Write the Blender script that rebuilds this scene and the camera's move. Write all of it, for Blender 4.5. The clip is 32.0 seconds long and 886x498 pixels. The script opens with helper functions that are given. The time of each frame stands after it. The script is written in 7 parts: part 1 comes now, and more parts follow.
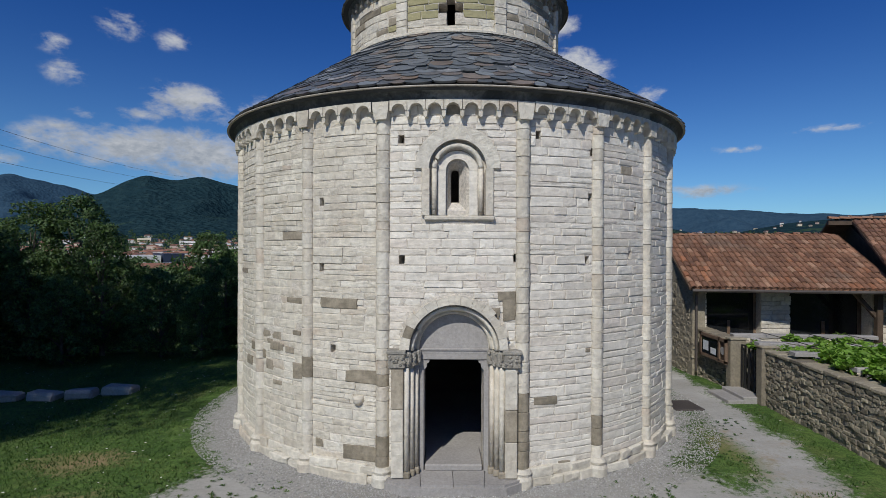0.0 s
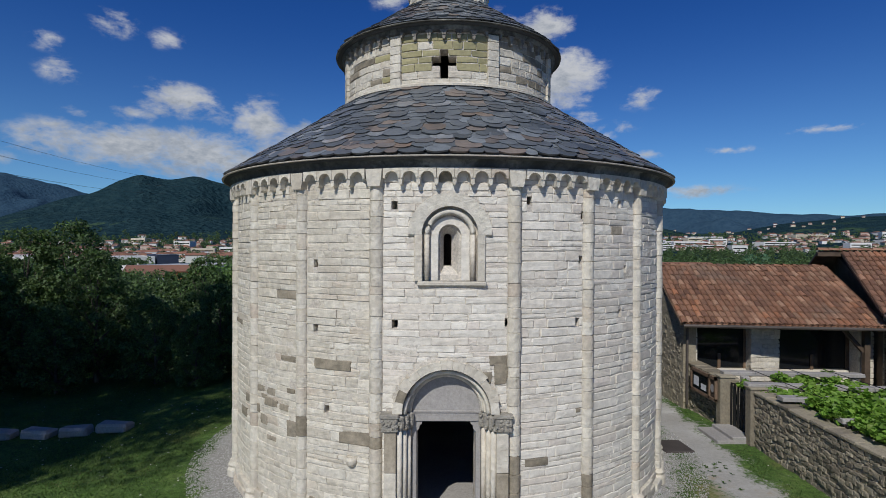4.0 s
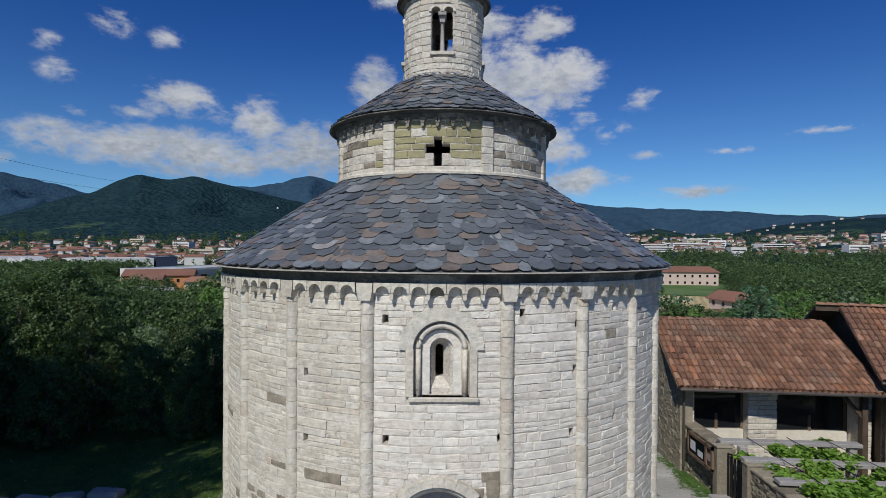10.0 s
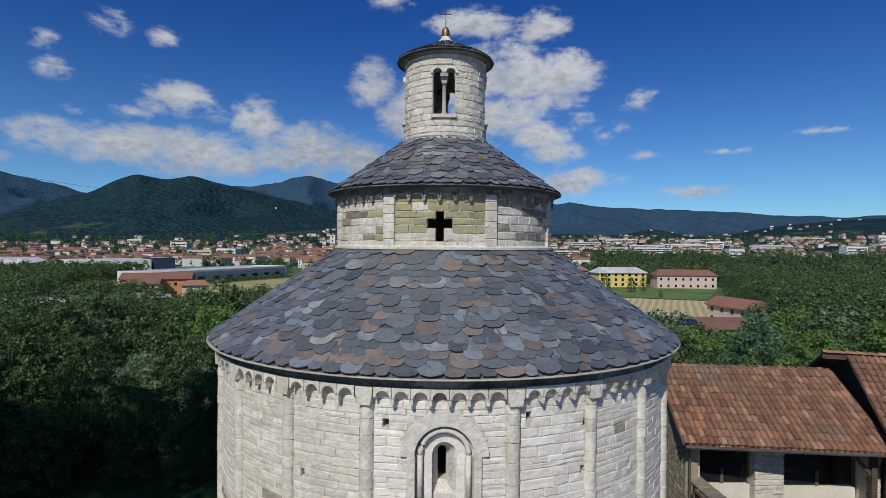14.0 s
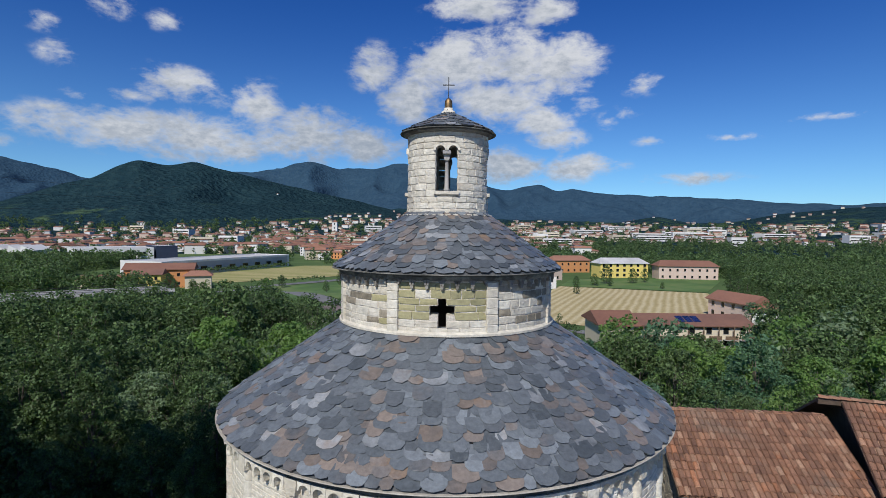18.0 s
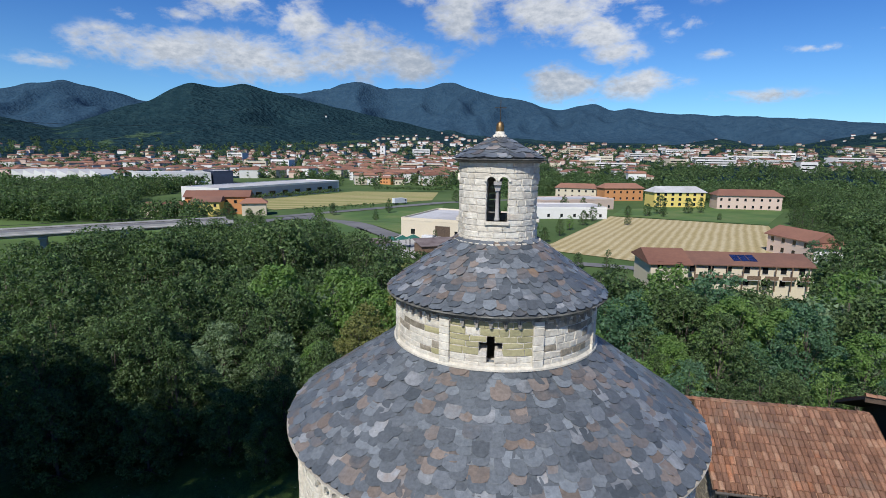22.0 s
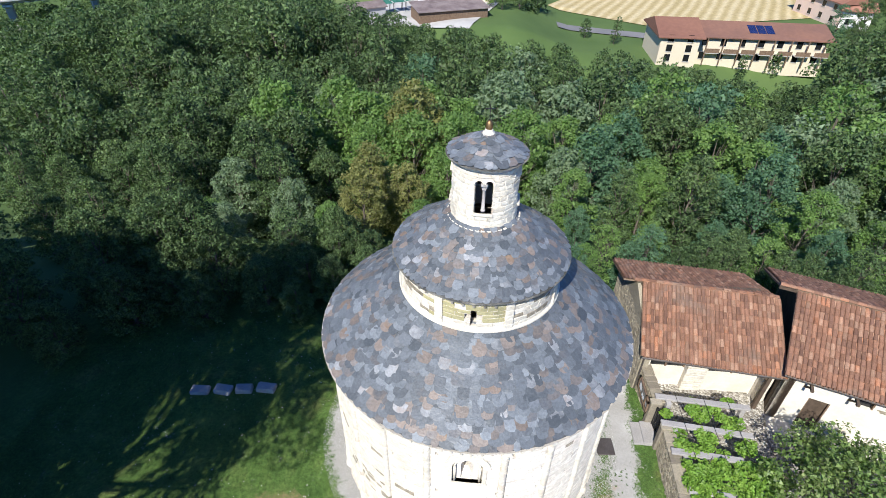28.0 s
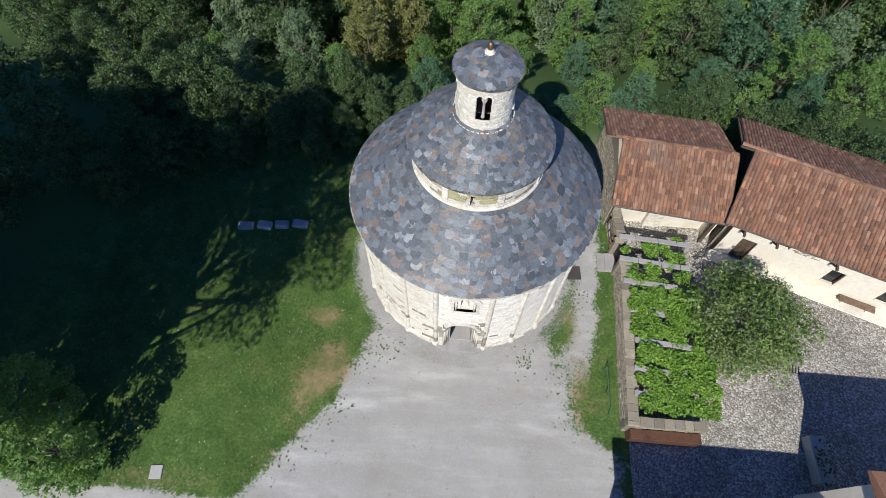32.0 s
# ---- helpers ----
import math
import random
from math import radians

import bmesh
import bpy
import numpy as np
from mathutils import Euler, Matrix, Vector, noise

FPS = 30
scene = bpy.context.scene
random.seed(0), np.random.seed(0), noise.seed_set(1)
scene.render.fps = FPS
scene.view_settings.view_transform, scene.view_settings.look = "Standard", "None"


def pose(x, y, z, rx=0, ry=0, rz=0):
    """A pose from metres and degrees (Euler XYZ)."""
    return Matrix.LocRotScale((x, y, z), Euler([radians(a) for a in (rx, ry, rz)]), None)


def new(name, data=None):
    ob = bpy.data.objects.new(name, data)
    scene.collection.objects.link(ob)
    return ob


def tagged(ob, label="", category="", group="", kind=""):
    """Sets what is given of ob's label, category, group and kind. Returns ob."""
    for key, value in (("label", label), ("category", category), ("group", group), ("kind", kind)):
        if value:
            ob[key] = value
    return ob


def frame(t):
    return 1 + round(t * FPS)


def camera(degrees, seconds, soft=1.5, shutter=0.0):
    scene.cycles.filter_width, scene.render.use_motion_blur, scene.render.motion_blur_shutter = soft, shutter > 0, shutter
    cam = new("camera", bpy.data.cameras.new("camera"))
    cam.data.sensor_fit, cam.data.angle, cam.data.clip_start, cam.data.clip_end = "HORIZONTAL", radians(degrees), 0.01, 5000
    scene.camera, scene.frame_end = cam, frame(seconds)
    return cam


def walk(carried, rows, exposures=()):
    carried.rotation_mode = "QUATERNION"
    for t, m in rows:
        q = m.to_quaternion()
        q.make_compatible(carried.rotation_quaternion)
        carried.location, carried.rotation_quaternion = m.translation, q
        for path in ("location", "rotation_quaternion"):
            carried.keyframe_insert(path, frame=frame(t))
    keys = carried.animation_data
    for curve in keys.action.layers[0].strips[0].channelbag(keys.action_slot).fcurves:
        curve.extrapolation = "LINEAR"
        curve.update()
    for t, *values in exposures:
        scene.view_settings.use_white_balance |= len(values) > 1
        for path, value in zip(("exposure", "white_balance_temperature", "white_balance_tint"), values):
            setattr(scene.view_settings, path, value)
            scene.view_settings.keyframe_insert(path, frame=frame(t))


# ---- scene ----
# ---- the camera and its walk: the origin is the foot of the rotunda's axis, the door faces -y ----
cam = camera(79.2, 32.0, 0.5)
METRES, EYE, TILT, LEAN, CX, CY = 25.0, 4.55, -0.25, -0.2, 0.32, 15.91
ROWS = [
    (0.0, 0.0, 0.0, 0.0, 0.0, 0.0, -0.0),
    (0.5, 0.0016, -0.0008, 0.0045, -0.03, 0.04, -0.03),
    (1.0, 0.0023, -0.0025, 0.0124, -0.09, 0.03, -0.05),
    (1.5, 0.0015, -0.0028, 0.0186, -0.18, 0.02, -0.04),
    (2.0, 0.0004, -0.0033, 0.0247, -0.23, 0.01, -0.05),
    (2.5, 0.0007, -0.0041, 0.0301, -0.3, -0.02, -0.07),
    (3.0, 0.002, -0.0052, 0.0365, -0.36, -0.03, -0.08),
    (3.5, 0.0026, -0.0056, 0.043, -0.42, -0.04, -0.07),
    (5.5, -0.0025, -0.0004, 0.0689, -0.7, 0.04, -0.11),
    (6.0, -0.0036, 0.0029, 0.0742, -0.69, 0.05, -0.12),
    (6.5, -0.0039, 0.0034, 0.0808, -0.56, 0.05, -0.12),
    (7.0, -0.0048, 0.0033, 0.0885, -0.54, 0.04, -0.1),
    (7.5, -0.0051, 0.0017, 0.0952, -0.53, 0.03, -0.11),
    (8.0, -0.0017, 0.0005, 0.1024, -0.55, 0.02, -0.14),
    (8.5, 0.0036, 0.0003, 0.1089, -0.55, 0.02, -0.15),
    (9.0, 0.0073, 0.0004, 0.1175, -0.56, 0.01, -0.16),
    (9.5, 0.0082, -0.0002, 0.1259, -0.56, -0.0, -0.17),
    (10.0, 0.0077, 0.0006, 0.1362, -0.58, -0.05, -0.18),
    (10.5, 0.0054, 0.005, 0.1446, -0.63, -0.02, -0.19),
    (11.0, 0.0035, 0.0102, 0.1534, -0.67, -0.02, -0.19),
    (11.5, 0.0044, 0.0143, 0.1599, -0.66, -0.03, -0.2),
    (12.0, 0.006, 0.0183, 0.1674, -0.7, -0.03, -0.23),
    (12.5, 0.0073, 0.0206, 0.1775, -0.72, -0.03, -0.25),
    (13.0, 0.0075, 0.0211, 0.1902, -0.76, -0.05, -0.26),
    (13.5, 0.0061, 0.0195, 0.1993, -0.76, -0.06, -0.28),
    (14.0, 0.0041, 0.0177, 0.2094, -0.77, -0.07, -0.28),
    (14.5, 0.0035, 0.0164, 0.2199, -0.76, -0.08, -0.3),
    (15.0, 0.004, 0.0155, 0.2328, -0.75, -0.08, -0.31),
    (15.5, 0.0049, 0.0148, 0.2442, -0.76, -0.11, -0.31),
    (17.5, 0.003, 0.0098, 0.2924, -0.85, -0.94, -0.46),
    (18.0, 0.0029, 0.0081, 0.3056, -0.57, -1.56, -0.45),
    (18.5, 0.0028, 0.0063, 0.3187, 0.07, -2.44, -0.45),
    (19.0, 0.0036, 0.0043, 0.3339, 1.2, -3.52, -0.45),
    (19.5, 0.0038, 0.0029, 0.3464, 2.31, -4.47, -0.46),
    (20.0, 0.0039, 0.0014, 0.3603, 3.22, -5.54, -0.47),
    (20.5, 0.0038, 0.0002, 0.3733, 3.64, -6.52, -0.47),
    (21.0, 0.0032, -0.0009, 0.3881, 3.94, -7.58, -0.48),
    (21.5, 0.0013, -0.0025, 0.4038, 4.23, -8.62, -0.48),
    (22.0, -0.0011, -0.0038, 0.4237, 4.54, -9.86, -0.49),
    (22.5, -0.0027, -0.0055, 0.4433, 4.73, -11.01, -0.5),
    (23.0, -0.0038, -0.0058, 0.4656, 4.88, -12.27, -0.5),
    (23.5, -0.0044, -0.0054, 0.4849, 4.86, -13.37, -0.52),
    (24.0, -0.0049, -0.0045, 0.507, 4.44, -14.63, -0.52),
    (24.5, -0.0056, -0.0047, 0.5284, 4.35, -16.19, -0.52),
    (25.0, -0.0058, -0.0046, 0.5566, 4.37, -18.91, -0.52),
    (25.5, -0.0045, -0.0048, 0.5847, 4.37, -21.62, -0.53),
    (27.5, 0.0023, -0.0072, 0.705, 4.49, -33.6, -0.56),
    (28.0, 0.0032, -0.0076, 0.7366, 4.51, -36.71, -0.55),
    (28.5, 0.0019, -0.008, 0.7641, 4.52, -39.56, -0.55),
    (29.0, -0.0008, -0.0106, 0.7941, 4.56, -42.69, -0.57),
    (29.5, -0.0029, -0.0125, 0.8212, 4.58, -45.43, -0.58),
    (30.0, -0.003, -0.0132, 0.8537, 4.57, -48.59, -0.58),
    (30.5, -0.003, -0.0126, 0.8846, 4.59, -51.47, -0.59),
    (31.0, -0.0042, -0.0099, 0.9178, 4.6, -54.61, -0.6),
    (31.5, -0.0072, -0.008, 0.9462, 4.6, -57.33, -0.62),
    (32.0, -0.0091, -0.0075, 0.9838, 4.61, -60.38, -0.64),
]
START = pose(-CX, -CY, EYE, TILT, LEAN, 0)
EXPOSURES = [(0.0, -0.54), (8.0, -0.49), (15.0, -0.40), (19.0, -0.12), (23.0, 0.08), (25.0, 0.38), (28.0, 0.68), (30.0, 0.70), (31.0, 0.52), (32.0, 0.20)]
walk(cam, [(t, START @ pose(METRES * x, METRES * y, METRES * z, 90 + pitch, roll, yaw)) for t, x, y, z, yaw, pitch, roll in ROWS], EXPOSURES)

# ---- light: a summer afternoon, sun high behind the camera's left shoulder ----
SUN_AZ, SUN_EL = 20.0, 44.0            # degrees left of straight behind, and up
sun_way = Vector((math.sin(radians(SUN_AZ)), math.cos(radians(SUN_AZ)), -math.tan(radians(SUN_EL)))).normalized()
sun = new("sun", bpy.data.lights.new("sun", "SUN"))
sun.data.energy, sun.data.angle, sun.data.color = 4.9, radians(0.53), (1.0, 0.975, 0.92)
sun.rotation_mode = "QUATERNION"
sun.rotation_quaternion = sun_way.to_track_quat("-Z", "Y")
sun.location = (-10, -30, 40)


class Nodes:
    """A short way to write node trees."""

    def __init__(self, tree):
        self.tree = tree
        tree.nodes.clear()

    def add(self, kind, **inputs):
        n = self.tree.nodes.new(kind)
        for k, v in inputs.items():
            self.put(n, int(k[1:]) if k[0] == "i" and k[1:].isdigit() else k.replace("_", " "), v)
        return n

    def put(self, n, key, v):
        if isinstance(v, bpy.types.NodeSocket):
            self.tree.links.new(v, n.inputs[key])
        else:
            n.inputs[key].default_value = v

    def math(self, op, a, b=0.0, c=None, clamp=False):
        n = self.add("ShaderNodeMath", i0=a, i1=b)
        n.operation, n.use_clamp = op, clamp
        if c is not None:
            self.put(n, 2, c)
        return n.outputs[0]

    def step(self, v, lo, hi):
        n = self.add("ShaderNodeMapRange", Value=v, From_Min=lo, From_Max=hi)
        n.interpolation_type = "SMOOTHSTEP"
        return n.outputs[0]

    def noise(self, vec, scale, detail=4.0, rough=0.55, out=0, dist=0.0):
        return self.add("ShaderNodeTexNoise", Vector=vec, Scale=scale, Detail=detail, Roughness=rough, Distortion=dist).outputs[out]

    def mix(self, f, a, b, blend="MIX"):
        n = self.add("ShaderNodeMix")
        n.data_type, n.blend_type = "RGBA", blend
        self.put(n, 0, f), self.put(n, 6, a), self.put(n, 7, b)
        return n.outputs[2]

    def ramp(self, f, stops, mode="LINEAR"):
        n = self.add("ShaderNodeValToRGB", Fac=f)
        n.color_ramp.interpolation = mode
        els = n.color_ramp.elements
        els[0].position, els[0].color = stops[0][0], (*stops[0][1], 1)
        els[1].position, els[1].color = stops[-1][0], (*stops[-1][1], 1)
        for p, c in stops[1:-1]:
            e = els.new(p)
            e.color = (*c, 1)
        return n.outputs[0]


# sky with fair-weather clouds: azimuth (right of straight ahead), elevation, half width, half height, in degrees
CLOUDS = [(-26.0, 13.6, 3.4, 1.6), (-22.4, 12.4, 2.4, 1.1), (-31.0, 9.0, 7.5, 2.0), (-24.0, 8.6, 6.5, 2.6), (-36.5, 8.2, 3.0, 0.9),
          (-18.2, 12.4, 3.0, 2.2), (-13.5, 9.6, 6.5, 3.0), (-8.0, 9.0, 4.5, 2.2), (-39.8, 7.2, 3.0, 0.8), (-2.5, 13.6, 4.0, 3.4),
          (2.0, 17.2, 6.0, 3.2), (7.5, 17.4, 6.5, 3.6), (12.6, 17.0, 4.4, 3.0), (6.5, 13.8, 6.0, 3.0), (14.8, 13.0, 1.8, 1.3),
          (10.8, 11.6, 3.2, 1.8), (20.6, 14.8, 2.3, 1.1), (12.0, 9.6, 3.2, 1.4), (8.0, 7.0, 4.8, 2.0), (14.5, 6.8, 4.5, 1.5),
          (21.6, 9.2, 1.8, 0.5), (28.3, 9.1, 3.2, 0.45), (36.0, 10.3, 3.5, 0.35), (-35.0, 14.8, 1.6, 1.0), (-31.0, 19.4, 1.8, 1.2),
          (-26.8, 18.8, 1.5, 0.8), (-36.0, 17.0, 1.2, 0.8), (-33.8, 11.6, 1.4, 0.6), (-29.5, 11.9, 2.2, 0.7), (-6.5, 16.5, 2.8, 2.4),
          (-4.5, 24.5, 3.0, .9), (4.0, 22.5, 5.0, 1.5), (11.0, 22.0, 3.0, 1.6), (19.0, 12.0, 1.6, 0.8), (25.0, 5.4, 4.5, 0.7), (17.5, 11.3, 1.2, 1.0)]
world = bpy.data.worlds.new("sky")
scene.world = world
world.use_nodes = True
w = Nodes(world.node_tree)
way = w.add("ShaderNodeTexCoord").outputs["Generated"]
sky = w.add("ShaderNodeTexSky")
sky.sky_type, sky.sun_disc, sky.sun_elevation, sky.sun_rotation = "NISHITA", False, radians(SUN_EL), radians(180 + SUN_AZ)
sky.altitude, sky.air_density, sky.dust_density, sky.ozone_density = 300, 0.9, 0.25, 3.5
xyz = w.add("ShaderNodeSeparateXYZ", Vector=way)
az = w.math("DEGREES", w.math("ARCTAN2", xyz.outputs[0], xyz.outputs[1]))
el = w.math("DEGREES", w.math("ARCSINE", xyz.outputs[2]))
flat = w.add("ShaderNodeCombineXYZ", X=w.math("MULTIPLY", az, 0.55), Y=el).outputs[0]
billow = w.noise(flat, 0.42, 8.0, 0.60, dist=0.3)
wisp = w.noise(flat, 1.6, 6.0, 0.62)
body, low = None, None
for a, e, wa, we in CLOUDS:
    dx = w.math("DIVIDE", w.math("SUBTRACT", az, a), wa * 1.25)
    dy = w.math("DIVIDE", w.math("SUBTRACT", el, e), we * 1.25)
    d = w.math("SUBTRACT", 1.0, w.math("SQRT", w.math("ADD", w.math("MULTIPLY", dx, dx), w.math("MULTIPLY", dy, dy))))
    d = w.math("MULTIPLY", d, 1.0 if wa * we > 3.6 else 0.50)
    under = w.math("SUBTRACT", d, w.math("MULTIPLY", dy, 0.55))
    body = d if body is None else w.math("MAXIMUM", body, d)
    low = under if low is None else w.math("SMOOTH_MAX", low, under, 0.25)
thick = w.math("ADD", body, w.math("ADD", w.math("MULTIPLY", w.math("SUBTRACT", billow, 0.5), 1.9), w.math("MULTIPLY", w.math("SUBTRACT", wisp, 0.5), 0.75)))
cover = w.math("MULTIPLY", w.step(thick, 0.06, 0.78), w.step(body, -0.12, 0.25))
shade = w.step(w.math("ADD", low, w.math("MULTIPLY", w.math("SUBTRACT", wisp, 0.5), 1.6)), 0.35, 1.5)
tone = w.mix(shade, (7.4, 7.6, 7.9, 1), (3.6, 4.1, 4.8, 1))
deep = w.mix(w.step(el, -2.0, 26.0), (0.62, 0.96, 1.20, 1), (0.15, 0.47, 1.03, 1))
blue = w.mix(1.0, sky.outputs[0], deep, "MULTIPLY")
air = w.mix(w.math("MULTIPLY", cover, 0.93), blue, tone)
back = w.add("ShaderNodeBackground", Color=air, Strength=0.106)
w.tree.links.new(back.outputs[0], w.add("ShaderNodeOutputWorld").inputs[0])


# ---- materials ----
def surface(name, stops, patch=0.8, grain=14.0, grain_depth=0.25, rough=0.85, bump=0.5, bump_size=25.0, lift=0.012, vary=0.0, metal=0.0,
            stain=None, stain_size=0.35, stain_at=(0.58, 0.75), leaf=0.0, pick=0.0):
    """A solid surface: colours of a ramp run by a broad noise (or, by pick, by each piece's own number), a fine grain, stains, relief.
    vary: how far the pieces differ in brightness."""
    m = bpy.data.materials.new(name)
    m.use_nodes = True
    t = Nodes(m.node_tree)
    geo = t.add("ShaderNodeNewGeometry")
    pos = geo.outputs["Position"]
    own = t.math("FRACT", t.math("ADD", t.add("ShaderNodeObjectInfo").outputs["Random"], geo.outputs["Random Per Island"]))
    broad = t.noise(pos, patch, 5.0, 0.6)
    drive = t.math("ADD", t.math("MULTIPLY", t.step(broad, 0.28, 0.72), 1.0 - pick), t.math("MULTIPLY", own, pick))
    col = t.ramp(drive, stops)
    fine = t.noise(pos, grain, 6.0, 0.65)
    col = t.mix(1.0, col, t.ramp(fine, [(0.25, (1 - grain_depth,) * 3), (0.75, (1 + grain_depth * 0.6,) * 3)]), "MULTIPLY")
    if vary:
        other = t.math("FRACT", t.math("MULTIPLY", own, 7.31))
        k = t.math("ADD", 1.0 - vary, t.math("MULTIPLY", other, 2 * vary))
        col = t.mix(1.0, col, t.add("ShaderNodeCombineXYZ", X=k, Y=k, Z=k).outputs[0], "MULTIPLY")
    if stain:
        s = t.noise(pos, stain_size, 7.0, 0.68, dist=0.6)
        col = t.mix(t.math("MULTIPLY", t.step(s, *stain_at), stain[3]), col, (*stain[:3], 1))
    b = t.add("ShaderNodeBsdfPrincipled", Base_Color=col, Metallic=metal)
    t.put(b, "Roughness", t.add("ShaderNodeMapRange", Value=fine, From_Min=0.3, From_Max=0.7, To_Min=max(0.05, rough - 0.1), To_Max=min(1, rough + 0.08)).outputs[0])
    t.put(b, "Specular IOR Level", 0.3)
    if bump:
        n = t.add("ShaderNodeBump", Strength=bump, Distance=lift, Height=t.noise(pos, bump_size, 5.0, 0.6))
        t.put(b, "Normal", n.outputs[0])
    out = b.outputs[0]
    if leaf:
        tr = t.add("ShaderNodeBsdfTranslucent", Color=t.mix(1.0, col, (1.25, 1.4, 0.72, 1), "MULTIPLY"))
        out = t.add("ShaderNodeMixShader", i0=leaf, i1=b.outputs[0], i2=tr.outputs[0]).outputs[0]
    t.tree.links.new(out, t.add("ShaderNodeOutputMaterial").inputs[0])
    return m


LIMESTONE = surface("limestone", [(0.0, (0.60, 0.55, 0.455)), (0.25, (0.68, 0.64, 0.55)), (0.5, (0.57, 0.52, 0.43)), (0.7, (0.655, 0.61, 0.515)), (0.88, (0.59, 0.53, 0.435)), (0.95, (0.56, 0.475, 0.385)), (1.0, (0.52, 0.465, 0.38))],
                    grain=7.0, grain_depth=0.30, vary=0.07, pick=0.75, bump=1.0, bump_size=14, lift=0.03, stain=(0.42, 0.37, 0.30, 0.6), stain_size=0.6, stain_at=(0.52, 0.7))
CLEAN_LIMESTONE = surface("clean_limestone", [(0.0, (0.688, 0.646, 0.567)), (0.4, (0.745, 0.704, 0.619)), (0.7, (0.662, 0.609, 0.525)), (0.85, (0.693, 0.630, 0.551)), (1.0, (0.609, 0.551, 0.473))],
                          grain=7.0, grain_depth=0.24, vary=0.06, pick=0.75, bump=0.9, bump_size=14, lift=0.025, stain=(0.48, 0.44, 0.37, 0.5), stain_size=0.5, stain_at=(0.58, 0.74))
MORTAR = surface("old_mortar", [(0.0, (0.53, 0.48, 0.41)), (1.0, (0.66, 0.61, 0.53))], patch=2.0, grain=20, grain_depth=0.4, bump=0.8, lift=0.03)
BROWNSTONE = surface("brown_sandstone", [(0.0, (0.20, 0.175, 0.13)), (0.5, (0.30, 0.26, 0.195)), (1.0, (0.40, 0.35, 0.275))], patch=3.0, vary=0.1, pick=0.5, bump=0.8, grain=9, grain_depth=0.4)
OCHRE = surface("ochre_sandstone", [(0.0, (0.29, 0.265, 0.135)), (0.5, (0.37, 0.335, 0.19)), (1.0, (0.25, 0.235, 0.13))], vary=0.1, pick=0.6)
SILLSTONE = surface("worn_sill_stone", [(0.0, (0.36, 0.33, 0.28)), (1.0, (0.47, 0.43, 0.37))], grain=12, grain_depth=0.35)
CARVED = surface("carved_grey_limestone", [(0.0, (0.27, 0.25, 0.215)), (0.5, (0.37, 0.345, 0.295)), (1.0, (0.23, 0.215, 0.185))], patch=2.0, grain=16, grain_depth=0.45, bump=1.0, lift=0.03, stain=(0.14, 0.13, 0.11, 0.6), stain_size=2.0)
GREYSTONE = surface("grey_stone", [(0.0, (0.30, 0.285, 0.27)), (1.0, (0.38, 0.36, 0.34))], grain=18, vary=0.05)
CORNICE = surface("weathered_cornice", [(0.0, (0.20, 0.185, 0.16)), (0.5, (0.28, 0.26, 0.225)), (1.0, (0.15, 0.14, 0.125))], patch=1.4, grain=12, grain_depth=0.35, vary=0.08, stain=(0.10, 0.09, 0.075, 0.8), stain_size=0.9, stain_at=(0.5, 0.62))
# stained eaves stone; the shade under the overhang is put into its colour too
SHADED_EAVE_STONE = surface("stained_shaded_eaves_stone", [(0.0, (0.07, 0.072, 0.066)), (0.45, (0.12, 0.118, 0.105)), (0.75, (0.20, 0.195, 0.17)), (1.0, (0.29, 0.275, 0.235))], patch=1.1, grain=10, grain_depth=0.5, stain=(0.045, 0.045, 0.04, 0.85), stain_size=1.6, stain_at=(0.5, 0.62))
SLATE = surface("stone_slate", [(0.0, (0.081, 0.093, 0.103)), (0.25, (0.129, 0.142, 0.156)), (0.45, (0.102, 0.114, 0.125)), (0.62, (0.190, 0.210, 0.227)), (0.70, (0.122, 0.133, 0.146)), (0.76, (0.176, 0.149, 0.131)), (0.82, (0.203, 0.163, 0.136)), (0.87, (0.090, 0.099, 0.108)), (0.93, (0.253, 0.262, 0.271)), (0.97, (0.217, 0.163, 0.127)), (1.0, (0.244, 0.167, 0.108))],
                patch=1.2, grain=11, grain_depth=0.3, vary=0.2, pick=0.95, rough=0.42, bump=0.6, bump_size=9, lift=0.02, stain=(0.19, 0.20, 0.195, 0.45), stain_size=1.3)
LEAD = surface("roof_bedding", [(0.0, (0.06, 0.062, 0.065)), (1.0, (0.10, 0.10, 0.10))])
TILE = surface("clay_tile", [(0.0, (0.204, 0.102, 0.063)), (0.3, (0.272, 0.140, 0.086)), (0.5, (0.161, 0.085, 0.057)), (0.7, (0.244, 0.131, 0.083)), (0.85, (0.332, 0.203, 0.134)), (0.93, (0.321, 0.140, 0.074)), (1.0, (0.127, 0.074, 0.052))],
               patch=0.6, grain=16, grain_depth=0.4, vary=0.22, pick=0.85, bump=0.4, stain=(0.15, 0.12, 0.095, 0.6), stain_size=0.5, stain_at=(0.54, 0.72))
PLASTER = surface("pale_lime_plaster", [(0.0, (0.62, 0.56, 0.46)), (0.5, (0.70, 0.65, 0.55)), (1.0, (0.66, 0.60, 0.48))], patch=0.5, grain=6, grain_depth=0.12, bump=0.3, stain=(0.42, 0.36, 0.28, 0.5), stain_size=0.4)
RUBBLE = surface("rubble_stone", [(0.0, (0.245, 0.211, 0.155)), (0.3, (0.325, 0.285, 0.209)), (0.6, (0.199, 0.171, 0.129)), (0.85, (0.388, 0.342, 0.252)), (1.0, (0.171, 0.148, 0.113))],
                 grain=14, grain_depth=0.35, vary=0.14, pick=0.85, bump=0.8, lift=0.03, stain=(0.12, 0.115, 0.09, 0.6), stain_size=0.8)
